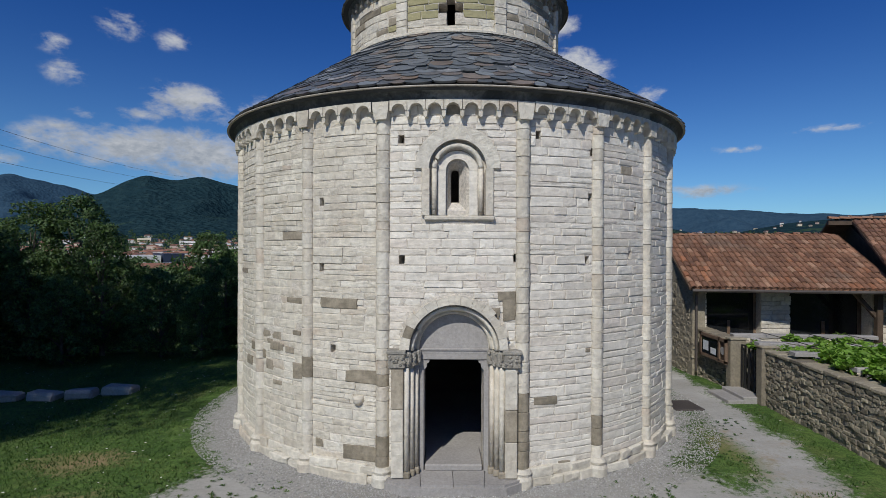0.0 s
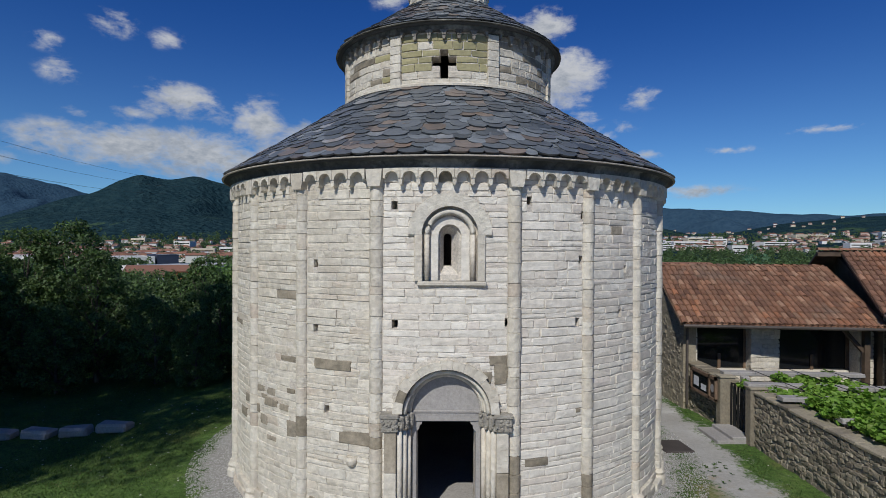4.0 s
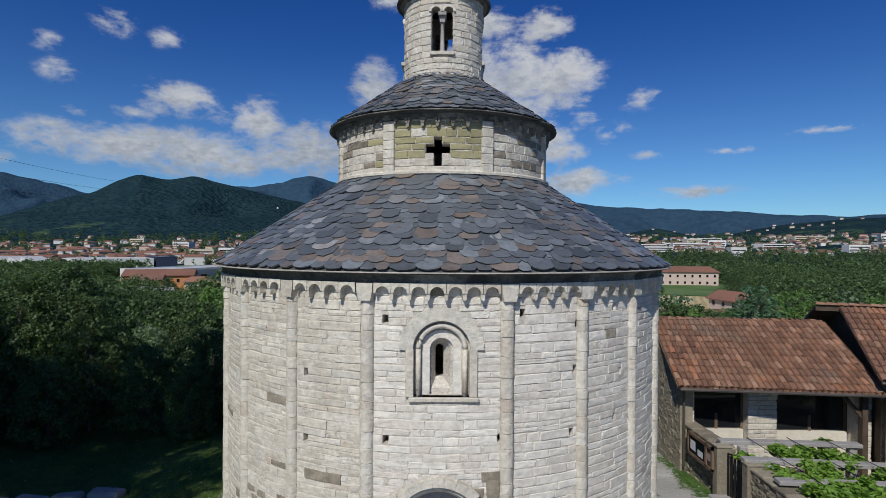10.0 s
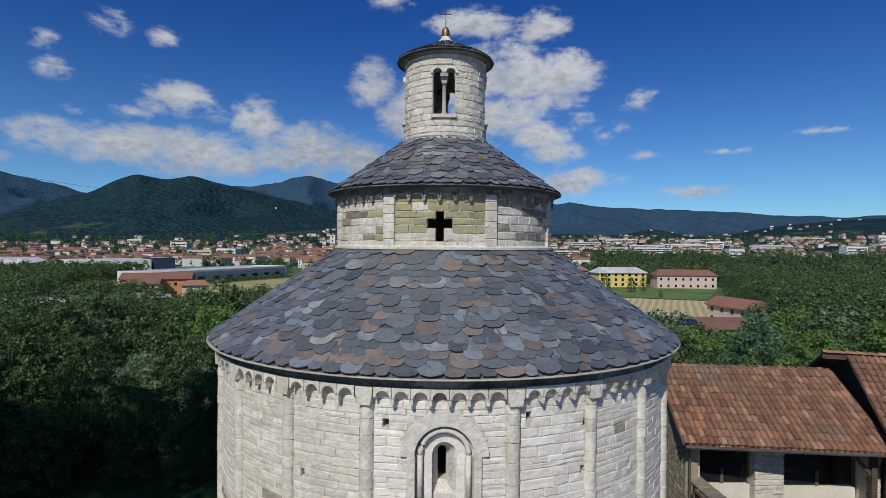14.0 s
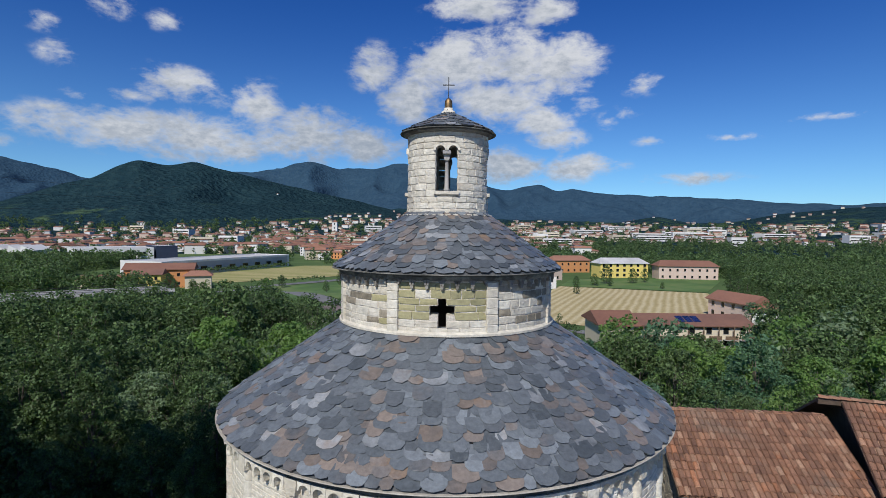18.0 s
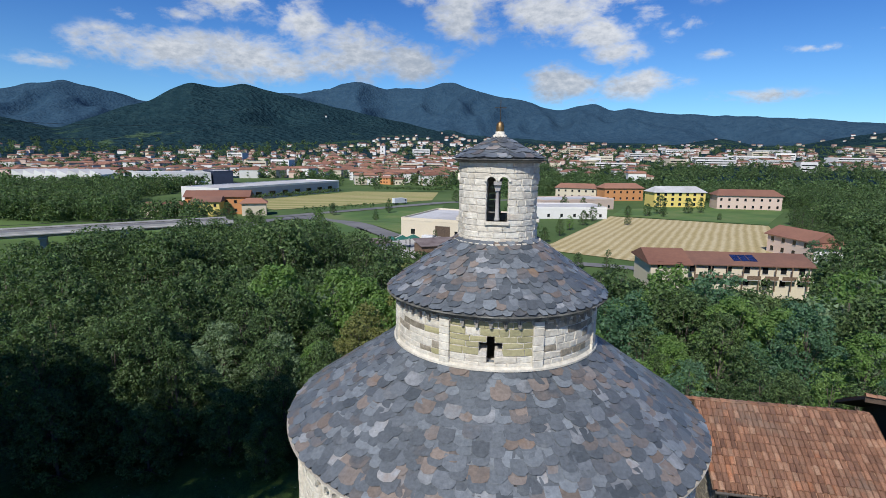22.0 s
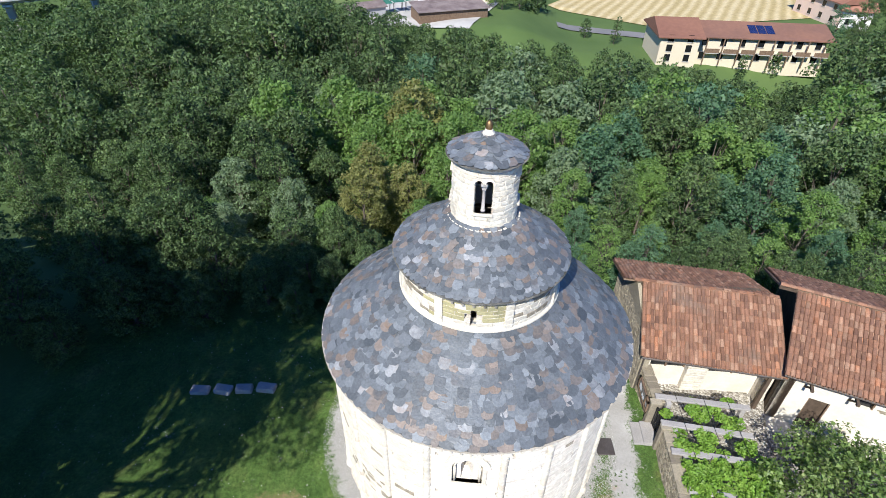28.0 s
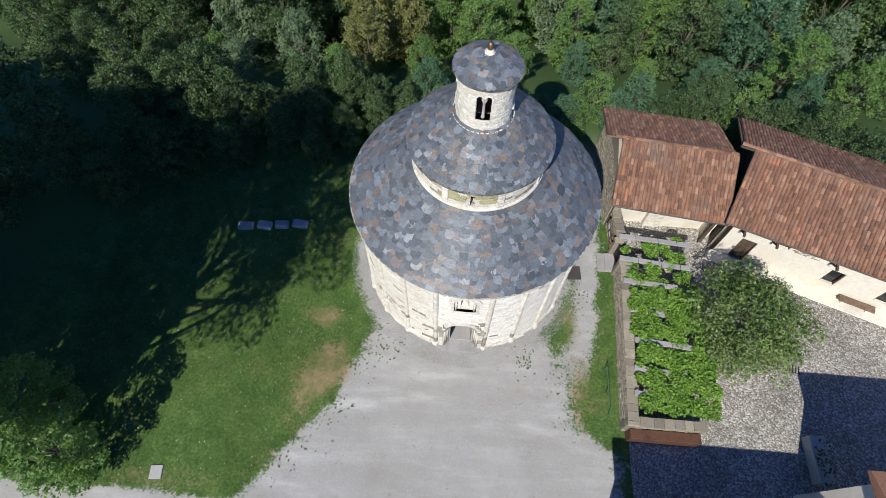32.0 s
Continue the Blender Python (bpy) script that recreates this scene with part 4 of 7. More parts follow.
part("ledge", Buf().lathe([(2.8, 9.70), (RU + .10, 9.70), (RU + .10, 9.755), (RU + .02, 9.80), (2.8, 9.80)], 96), LIMESTONE, upper, "thin white stone ledge")
part("cornice", Buf().lathe([(2.6, 11.03), (RU + .10, 11.03), (RU + .11, 11.07), (RU + .14, 11.12), (RU + .14, 11.15), (2.6, 11.16)], 96), SHADED_EAVE_STONE, upper, "weathered eaves moulding, its dark colour holding the overhang's shade", True)

# ---- bell lantern ----
bell = Buf().lathe([(.78, 12.5), (RB - .014, 12.5), (RB - .014, 14.98), (.78, 14.98), (.78, 12.5)], 64)
gaps = []
BIFORA = [-2.5, 87.5, 177.5, 267.5]
for a in BIFORA:
    for s in (-1, 1):
        gaps.append(Buf().prism(arch_outline(s * .175, .125, 13.3, 14.4, 8), -.5, .7, on_drum(a, RB, 0)))
    gaps.append(Buf().box(-.30, .30, -.5, .6, 13.3, 14.32, on_drum(a, RB, 0)))
lantern = part("bell_lantern", cut(bell.mesh("bell_lantern", MORTAR), gaps), MORTAR, rotunda, "round bell lantern of white limestone with twin arched openings")


def lantern_blocks(z0, z1):
    got = []
    for a in BIFORA:
        c, e = RB * radians(a if a < 180 else a - 360), 0.31
        if z1 > 13.31 and z0 < 14.42:
            got.append((c - e, c + e))
        elif 14.42 <= z0 < 14.56:
            got.append((c - .27, c + .27))
    return got


masonry(lantern, RB, -180, 180, 12.62, 14.97, lantern_blocks, 200, random.Random(77), (.14, .22), (.2, .46), label="white limestone blocks")
for a in BIFORA:
    m = on_drum(a, RB, 0)
    c = Buf().lathe([(0, 13.3), (.085, 13.3), (.085, 13.36), (.06, 13.4), (.05, 14.1), (.065, 14.13), (.065, 14.16)], 12, m=m @ pose(0, .17, 0))
    col = part("colonnette", c, GREYSTONE, lantern, "slender grey stone colonnette", True)
    part("capital", Buf().prism([(-.06, 14.14), (.06, 14.14), (.10, 14.3), (-.10, 14.3)], .08, .28, m).box(-.11, .11, .0, .5, 14.3, 14.40, m, .01), GREYSTONE, col)
    for s in (-1, 1):
        ring_ = [*arc(s * .175, 14.4, .19, 8), *arc(s * .175, 14.4, .128, 8)[::-1]]
        v = [(x, -.012, z) for x, z in ring_] + [(x, .1, z) for x, z in ring_]
        n = 9
        f = [(i, 17 - i, 16 - i, i + 1) for i in range(8)] + [(i, i + 1, 18 + i + 1, 18 + i) for i in range(17)] + [(17, 0, 18, 35)]
        part("arch_ring", Buf().add(v, f, m), LIMESTONE, lantern)
    part("sill", Buf().box(-.34, .34, -.05, .4, 13.2, 13.3, m, .01), LIMESTONE, lantern)
part("ledge", Buf().lathe([(.9, 12.60), (RB + .10, 12.60), (RB + .11, 12.66), (RB + .02, 12.70), (.9, 12.7)], 64), LIMESTONE, lantern)
dentil_me = Buf().box(-.07, .07, -.05, .06, -.05, .05, None, .01).mesh("dentil", LIMESTONE)
for i in range(40):
    part("dentil", dentil_me, LIMESTONE, lantern).matrix_basis = on_drum(9 * i, RB + .085, 12.63)
part("cornice", Buf().lathe([(.9, 14.9), (RB + .04, 14.9), (RB + .08, 14.94), (RB + .15, 14.98), (.9, 14.98)], 64), CORNICE, lantern, "dark eaves moulding", True)
finial = part("finial", Buf().lathe([(.22, 15.55), (.2, 15.68), (.13, 15.72), (.13, 15.78), (.0, 15.8)], 20), LIMESTONE, rotunda, "white stone finial base", True)
part("cap", Buf().lathe([(.11, 15.74), (.115, 15.9), (.10, 16.0), (.055, 16.06), (0, 16.08)], 20), BRONZE, finial, "gilded copper cap", True)
part("iron_cross", Buf().box(-.011, .011, -.011, .011, 16.05, 16.68).box(-.17, .17, -.011, .011, 16.44, 16.465), IRON, finial, "thin iron cross")

# ---- portal ----
def slab(pts, z0, z1):
    n = len(pts)
    return Buf().add([(x, y, z) for z in (z0, z1) for x, y in pts], [tuple(range(n - 1, -1, -1)), tuple(range(n, 2 * n))] + [(i, (i + 1) % n, n + (i + 1) % n, n + i) for i in range(n)])


portal = part("portal", slab([(DOOR_X - 1.2, -5.5), (DOOR_X - 1.3, -5.95), (DOOR_X - .95, -6.2), (DOOR_X + .95, -6.2), (DOOR_X + 1.3, -5.95), (DOOR_X + 1.2, -5.5)], 0, .16), GREYSTONE, rotunda, "stepped Romanesque doorway with carved capitals")
q = random.Random(21)
for pts in ([(-1.18, -5.5), (-1.27, -5.93), (-.93, -6.17), (-.62, -6.17), (-.66, -5.5)], [(-.65, -5.5), (-.61, -6.17), (-.02, -6.17), (-.03, -5.5)], [(-.02, -5.5), (-.01, -6.17), (.55, -6.17), (.6, -5.5)], [(.61, -5.5), (.56, -6.17), (.93, -6.17), (1.27, -5.93), (1.18, -5.5)]):
    part("paving_slab", slab([(DOOR_X + x, y) for x, y in pts], .15, .2 + q.uniform(0, .012)), GREYSTONE, portal, "worn grey paving slab")
part("threshold", Buf().box(DOOR_X - .56, DOOR_X + .56, -5.56, -4.6, .2, .33, None, .02), GREYSTONE, portal, "grey stone threshold")
for s in (-1, 1):
    for z0, z1, mt in ((.22, .9, LIMESTONE), (.9, 1.5, LIMESTONE), (1.5, 2.28, BROWNSTONE if s < 0 else LIMESTONE)):
        if s > 0 and z0 == .9:
            mt = BROWNSTONE
        part("jamb_block", Buf().box(DOOR_X + s * 1.065 - .115, DOOR_X + s * 1.065 + .115, -5.95, -5.6, z0 + .004, z1 - .004, None, .012), mt, portal)
    for i, (xx, yy, rr) in enumerate(((.90, -5.85, .055), (.815, -5.74, .055), (.73, -5.63, .05))):
        c = Buf().tube([(DOOR_X + s * xx, yy, .3), (DOOR_X + s * xx, yy, 2.28)], [rr, rr], 12)
        col = part("colonnette", c, LIMESTONE, portal, "slim white stone shaft", True)
        part("base", Buf().box(DOOR_X + s * xx - .07, DOOR_X + s * xx + .07, yy - .08, yy + .08, .2, .33, None, .02), BROWNSTONE, col)
        part("nook", Buf().box(DOOR_X + s * (xx + .01) - .05, DOOR_X + s * (xx + .01) + .05, yy + .02, yy + .2, .3, 2.3), LIMESTONE, col)
        cap = Buf().add(*chamfered(.19, .2, .3, .035), pose(DOOR_X + s * xx, yy + .02, 2.43))
        for k in range(5):
            cap.add(*chamfered(.05, .05, .08, .015), pose(DOOR_X + s * xx + q.uniform(-.07, .07), yy - .09, 2.33 + .05 * k, 0, q.uniform(-40, 40), 0))
        part("capital", cap, CARVED, col, "weathered carved capital")
    cap = Buf().box(DOOR_X + s * 1.08 - .16, DOOR_X + s * 1.08 + .16, -5.99, -5.6, 2.28, 2.56, None, .02).box(DOOR_X + s * 1.08 - .18, DOOR_X + s * 1.08 + .18, -6.01, -5.6, 2.54, 2.62, None, .015)
    for k in range(12):
        cap.add(*chamfered(.06, .05, .07, .018), pose(DOOR_X + s * 1.08 + q.uniform(-.14, .14), -5.99, 2.32 + .2 * q.random(), 0, q.uniform(-40, 40), 0))
    part("impost", cap, CARVED, portal, "dark carved impost block")
    part("door_jamb", Buf().box(DOOR_X + s * .63 - .05, DOOR_X + s * .63 + .05, -5.56, -5.35, .2, 2.37, None, .01), GREYSTONE, portal, "grey stone door jamb")
    part("bracket", Buf().prism([(-s * x, z) for x, z in ((0, 2.16), (0, 2.38), (.11, 2.38), (.10, 2.31), (.06, 2.29), (.05, 2.22))], -5.55, -5.36, pose(DOOR_X + s * .58, 0, 0)), GREYSTONE, portal, "stepped lintel bracket")


def half_ring(cx, zc, r0, r1, y0, y1, n=20, a0=180.0, a1=0.0):
    outer, inner = arc(cx, zc, r1, n, a0, a1), arc(cx, zc, r0, n, a0, a1)
    b = Buf()
    v = [(x, y, z) for y in (y0, y1) for row in (outer, inner) for x, z in row]
    k = n + 1
    f = []
    for i in range(n):
        f += [(i, i + 1, k + i + 1, k + i), (i, 2 * k + i, 2 * k + i + 1, i + 1), (k + i, k + i + 1, 3 * k + i + 1, 3 * k + i)]
    f += [(0, k, 3 * k, 2 * k), (n, 2 * k + n, 3 * k + n, k + n)]
    return b.add(v, f)


ZS = 2.62
for i in range(13):
    a0, a1 = 180 - 180 / 13 * i, 180 - 180 / 13 * (i + 1)
    part("voussoir", half_ring(DOOR_X, ZS, .845 + .0, 1.02 + q.uniform(-.03, .03), -5.955 + q.uniform(-.006, .006), -5.6, 3, a0 - .12, a1 + .12), LIMESTONE if q.random() < .8 else BROWNSTONE, portal)
for r0, r1, y, mt in ((.80, .86, -5.84, CORNICE), (.755, .82, -5.77, LIMESTONE), (.71, .76, -5.69, LIMESTONE), (.665, .72, -5.62, LIMESTONE)):
    part("archivolt", half_ring(DOOR_X, ZS - .03, r0, r1, y, y + .25, 28), mt, portal, "moulded arch ring")
for r, y in ((.80, -5.82), (.71, -5.66)):
    part("roll_moulding", Buf().tube([(x, y, z) for x, z in arc(DOOR_X, ZS - .03, r, 28)], [.04] * 29, 8), LIMESTONE, portal, "round arch moulding", True)
part("lunette", Buf().prism([(DOOR_X - .68, 2.5), *arc(DOOR_X, ZS - .05, .68, 20), (DOOR_X + .68, 2.5)][::-1], -5.585, -5.36), GREYSTONE, portal, "plain grey lunette slab")
part("lintel", Buf().box(DOOR_X - .69, DOOR_X + .69, -5.58, -5.36, 2.37, 2.54, None, .008).box(DOOR_X - .70, DOOR_X + .70, -5.61, -5.36, 2.54, 2.59, None, .012), GREYSTONE, portal, "grey stone lintel")

# window in the lower wall
window = part("apse_window", half_ring(WIN_X, 6.02, .54, .80, -5.903, -5.6, 20), LIMESTONE, rotunda, "narrow round-headed window in a stepped niche")
part("sill", Buf().box(WIN_X - .62, WIN_X + .70, -5.935, -5.45, 5.04, 5.13, None, .02), LIMESTONE, window, "thin stone sill")
for s in (-1, 1):
    part("jamb", Buf().box(WIN_X + s * .60 - .075, WIN_X + s * .60 + .075, -5.905, -5.6, 5.13, 6.02, None, .01), LIMESTONE, window)
    part("shaft", Buf().tube([(WIN_X + s * .44, -5.80, 5.13), (WIN_X + s * .44, -5.80, 6.02)], [.05, .05], 10), LIMESTONE, window, "slim shaft", True)
part("roll_moulding", Buf().tube([(x, -5.80, z) for x, z in arc(WIN_X, 6.02, .44, 20)], [.05] * 21, 8), LIMESTONE, window, "round arch moulding", True)
part("inner_ring", half_ring(WIN_X, 6.0, .22, .375, -5.73, -5.6, 16), CLEAN_LIMESTONE, window)
for s in (-1, 1):
    part("inner_jamb", Buf().box(WIN_X + s * .297 - .077, WIN_X + s * .297 + .077, -5.73, -5.6, 5.14, 6.0, None, .006), CLEAN_LIMESTONE, window)

# inside
thing("floor", "grey stone floor inside the church", "floor", "", "structure", Buf().lathe([(0, .26), (4.96, .26), (4.96, .1), (0, .1)], 64), GREYSTONE)
part("inner_vault", Buf().lathe([(4.96, 7.0), (4.0, 8.2), (2.7, 9.2), (2.55, 9.5)], 48), MORTAR, rotunda)


# ---- farm buildings ----
def roof_tile(k):
    """A half-round clay tile, laid along -y, its lower end at the origin."""
    q = random.Random(k)
    n, v, f = 5, [], []
    for y, r, lift in ((0.0, .098, .012), (.47, .078, 0.0)):
        v += [(r * math.cos(math.pi * i / n), y, lift + .82 * r * math.sin(math.pi * i / n) + q.uniform(-.004, .004)) for i in range(n + 1)]
    for y, r, lift in ((0.0, .082, .012), (.12, .08, .008)):
        v += [(r * math.cos(math.pi * i / n), y, lift + .82 * r * math.sin(math.pi * i / n)) for i in range(n + 1)]
    k_ = n + 1
    f = [(i, k_ + i, k_ + i + 1, i + 1) for i in range(n)] + [(i, i + 1, 2 * k_ + i + 1, 2 * k_ + i) for i in range(n)] + [(2 * k_ + i, 2 * k_ + i + 1, 3 * k_ + i + 1, 3 * k_ + i) for i in range(n)]
    return v, f


TILES = [roof_tile(k) for k in range(5)]
TILE_MESHES = [Buf().add(*t_).mesh("roof_tile", TILE) for t_ in TILES]


def tiled_slope(parent, base, along, up, length, run, budget, seed, pitch_x=0.205, step=0.36):
    """Rows of half-round tiles on a slope. base: the lower left corner; along: the eave's direction; up: up the slope."""
    q = random.Random(seed)
    along, up = along.normalized(), up.normalized()
    out = along.cross(up).normalized()
    m0 = Matrix((along, up, out)).transposed().to_4x4()
    part("roof_deck", Buf().add([base + a * along + u * up + d * out for d in (-.09, .0) for u in (0.02, run) for a in (0, length)], [(0, 2, 3, 1), (4, 5, 7, 6), (0, 1, 5, 4), (2, 6, 7, 3), (0, 4, 6, 2), (1, 3, 7, 5)]), OLDWOOD, parent, "timber roof deck")
    under, rest = Buf(), Buf()
    cols, rows = int(length / pitch_x), int(run / step + .4)
    made = 0
    for r in range(rows):
        for c in range(cols):
            i = q.randrange(5)
            m = Matrix.Translation(base + (c + .5 + q.uniform(-.05, .05)) * pitch_x * along + (r * step - .05 + q.uniform(-.02, .02)) * up + (.035 + q.uniform(-.006, .01)) * out) @ m0 @ pose(0, 0, 0, -2.2 + q.uniform(-.8, .8), q.uniform(-2, 2), q.uniform(-1.6, 1.6))
            if made < budget:
                ob = part("roof_tile", TILE_MESHES[i], TILE, parent)
                ob.matrix_basis = m
            else:
                rest.add(*TILES[i], m)
            made += 1
            under.add(*TILES[i], Matrix.Translation(base + (c + 1) * pitch_x * along + (r * step - .09) * up + (.085) * out) @ m0 @ pose(0, 0, 0, -2, 180, 0))
    if rest.v:
        part("cover_tiles", rest, TILE, parent, "rows of half-round clay tiles", kind="stuff")
    part("channel_tiles", under, TILE, parent, "hollow clay channel tiles", kind="stuff")


def ridge_tiles(parent, p0, p1, seed):
    q = random.Random(seed)
    d = (p1 - p0)
    n = int(d.length / .36)
    ang = math.degrees(math.atan2(d.y, d.x)) - 90
    for i in range(n):
        ob = part("ridge_tile", TILE_MESHES[q.randrange(5)], TILE, parent)
        ob.matrix_basis = Matrix.Translation(p0 + d * (i / n) + Vector((0, 0, .05))) @ pose(0, 0, 0, -1.5, 0, ang) @ Matrix.Diagonal((1.35, 1, 1.2, 1))


def V3(*p):
    return Vector(p)


# the low shed beside the lane
E0, E1 = V3(8.35, 2.52, 3.15), V3(14.75, 1.74, 3.15)
G0, G1 = V3(8.15, 6.1, 5.0), V3(15.1, 5.35, 5.0)
B0, B1 = V3(8.2, 10.0, 3.3), V3(15.5, 9.2, 3.3)
shed = thing("farm_shed", "low rubble-stone farm shed with clay tile roof and glazed front", "shed")
shed_roof = part("roof", Buf().box(8.6, 14.6, 5.9, 6.1, 4.78, 4.9), DARKWOOD, shed, "ridge beam")
al = E1 - E0
sup = G0 - E0 - (G0 - E0).project(al)
tiled_slope(shed_roof, E0 - .15 * al.normalized(), al, sup, al.length + .25, sup.length, 300, 51)
bl = B0 - B1
bup = G1 - B1 - (G1 - B1).project(bl)
tiled_slope(shed_roof, B1, bl, bup, bl.length + .1, bup.length, 0, 52)
ridge_tiles(shed_roof, G0 + V3(.05, 0, 0), G1, 53)
gut = part("gutter", Buf().tube([E0 + V3(-.1, -.06, -.07), E1 + V3(.05, -.06, -.07)], [.06, .06], 10), GUTTER, shed, "dark metal gutter")
part("downpipe", Buf().tube([(8.6, 2.72, 3.18), (8.62, 2.95, 2.9), (8.62, 2.95, .2)], [.045] * 3, 8), GUTTER, shed, "metal downpipe")
part("west_wall", Buf().add([(8.55, 3.1, 0), (8.45, 9.4, -1.5), (8.45, 9.4, 3.2), (8.42, 6.1, 4.8), (8.55, 3.1, 3.15), (9.0, 3.1, 0), (9.0, 9.4, -1.5), (9.0, 9.4, 3.2), (9.0, 6.1, 4.8), (9.0, 3.1, 3.15)], [(0, 4, 3, 2, 1), (5, 6, 7, 8, 9), (0, 5, 9, 4), (4, 9, 8, 3), (3, 8, 7, 2), (2, 7, 6, 1)]), RUBBLE, shed, "rough rubble gable wall")
part("back_wall", Buf().box(9.0, 15.5, 8.9, 9.3, -1.5, 3.2), RUBBLE, shed)
part("rear_partition", Buf().box(9.0, 15.0, 6.0, 6.3, 0, 4.6), PLASTER, shed, "inner plaster wall")
for x0, x1, y in ((8.55, 9.15, 3.3), (11.05, 12.1, 3.2), (14.7, 15.2, 2.8)):
    pier = part("pier", Buf().box(x0 + .03, x1 - .03, y + .03, y + .55, 0, 3.12, None, .02), MORTAR, shed, "pier of rough pale stone")
    z, q = .02, random.Random(int(x0 * 10))
    while z < 3.05:
        h, x = q.uniform(.13, .24), x0
        while x < x1 - .05:
            w_ = min(q.uniform(.2, .5), x1 - x)
            w_ = x1 - x if x1 - x - w_ < .12 else w_
            lay_stone(pose(x + w_ / 2, y, min(z + h / 2, 3.0)), w_, h - .012, True, pier, None, LIMESTONE, q, q.uniform(-.015, .025))
            x += w_
        z += h
part("corner_post", Buf().box(-.09, .09, -.09, .09, 0, 3.1, pose(14.55, 2.35, 0, 0, 0, -6)), DARKWOOD, shed, "dark timber corner post")
part("corner_strut", Buf().box(-.06, .06, -.06, .06, 0, 1.15, pose(14.5, 2.4, 2.2, 0, -42, 0)), DARKWOOD, shed, "slanting timber strut")
part("eaves_beam", Buf().box(0, 6.1, -.1, .1, 3.0, 3.2, pose(8.5, 3.05, 0, 0, 0, -6.5)), DARKWOOD, shed, "dark timber eaves beam")
for i in range(13):
    part("rafter", Buf().box(-.045, .045, -.3, .7, -.06, .05, pose(8.6 + .5 * i, 2.98 - .057 * i, 3.2, 27, 0, -6.5)), DARKWOOD, shed)
for x0, x1, y in ((9.15, 11.05, 3.5), (12.1, 14.7, 3.3)):
    part("low_wall", Buf().box(x0, x1, y, y + .3, 0, 1.35), PLASTER, shed)
    pane = part("glazing", Buf().box(x0 + .05, x1 - .05, y + .12, y + .14, 1.4, 3.0), GLASS, shed, "dark glass front reflecting the trees")
    for k in range(3):
        xx = x0 + (x1 - x0) * k / 2
        part("mullion", Buf().box(xx - .05, xx + .05, y + .08, y + .2, 1.35, 1.9 if k == 1 else 3.05), OLDWOOD, pane, "brown timber mullion")

# the long farmhouse that joins it
house = thing("farmhouse", "long farmhouse with pale plaster walls and a clay tile roof", "house")
A = radians(-20.5)
u_ = V3(math.cos(A), math.sin(A), 0)
n_ = V3(-math.sin(A), math.cos(A), 0)
H0 = V3(14.45, 1.55, 3.62)
LONG = 17.0
HR = H0 + 4.2 * n_ + V3(-.80, 0.1, 2.05)
house_roof = part("roof", Buf().box(0, LONG, -.08, .08, -.2, -.05, Matrix.Translation(HR) @ pose(0, 0, 0, 0, 0, -20.5)), DARKWOOD, house, "ridge beam")
slope_up = HR - H0 - (HR - H0).project(u_)
tiled_slope(house_roof, H0, u_, slope_up, LONG, slope_up.length, 300, 61)
HB = HR + 4.3 * n_ + V3(0, 0, -2.05) + LONG * u_
su = HR - HB - (HR - HB).project(u_)
tiled_slope(house_roof, HB, -u_, su, LONG, su.length, 0, 62)
ridge_tiles(house_roof, HR, HR + (LONG - .5) * u_, 63)
W = Matrix.Translation(V3(H0.x, H0.y, 0)) @ pose(0, 0, 0, 0, 0, -20.5)
part("gutter", Buf().tube([H0 + V3(0, -.05, -.06), H0 + LONG * u_ + V3(0, -.05, -.06)], [.06, .06], 10), GUTTER, house, "dark metal gutter")
front = Buf().box(.35, LONG - .3, .55, .95, -.2, 3.75, W)
holes = Buf()
OPENINGS = [(1.6, 2.5, 0.0, 2.1), (3.3, 4.0, 2.5, 3.2), (6.6, 7.4, .9, 2.2), (9.6, 10.4, 0.9, 2.2), (12.4, 13.3, 0.0, 2.1), (14.6, 15.4, .9, 2.2)]
for x0, x1, z0, z1 in OPENINGS:
    holes.box(x0, x1, .2, 1.4, z0, z1, W)
part("front_wall", cut(front.mesh("front_wall", PLASTER), [holes]), PLASTER, house, "pale lime-plastered front wall, patched")
for x0, x1, z0, z1 in OPENINGS:
    op = part("door" if z0 == 0 else "window", Buf().box(x0, x1, .72, .76, z0, z1, W), DARKWOOD if z0 == 0 else GLASS, house, "dark boarded door" if z0 == 0 else "dark window pane")
    for xx in (x0, x1):
        part("post", Buf().box(xx - .05, xx + .05, .58, .8, z0, z1, W), OLDWOOD, op)
part("gable_wall", Buf().add([W @ V3(*p) for p in ((.35, .55, 0), (.35, 8.3, -1), (.35, 8.3, 3.5), (.0, 4.4, 5.5), (.35, .55, 3.6), (.75, .55, 0), (.75, 8.3, -1), (.75, 8.3, 3.5), (.7, 4.4, 5.5), (.75, .55, 3.6))], [(0, 4, 3, 2, 1), (5, 6, 7, 8, 9), (0, 5, 9, 4), (4, 9, 8, 3), (3, 8, 7, 2), (2, 7, 6, 1)]), DARKWOOD, house, "dark gable end above the shed roof")
part("back_wall", Buf().box(.35, LONG - .3, 7.9, 8.3, -1, 3.4, W), RUBBLE, house)
part("far_gable", Buf().box(LONG - .7, LONG - .3, .6, 8.2, -1, 3.6, W), PLASTER, house)
for i in range(20):
    part("rafter", Buf().box(-.05, .05, -.0, .75, -.05, .06, Matrix.Translation(H0 + u_ * (.5 + .84 * i) + V3(0, 0, -.05)) @ pose(0, 0, 0, 25, 0, -20.5)), DARKWOOD, house)
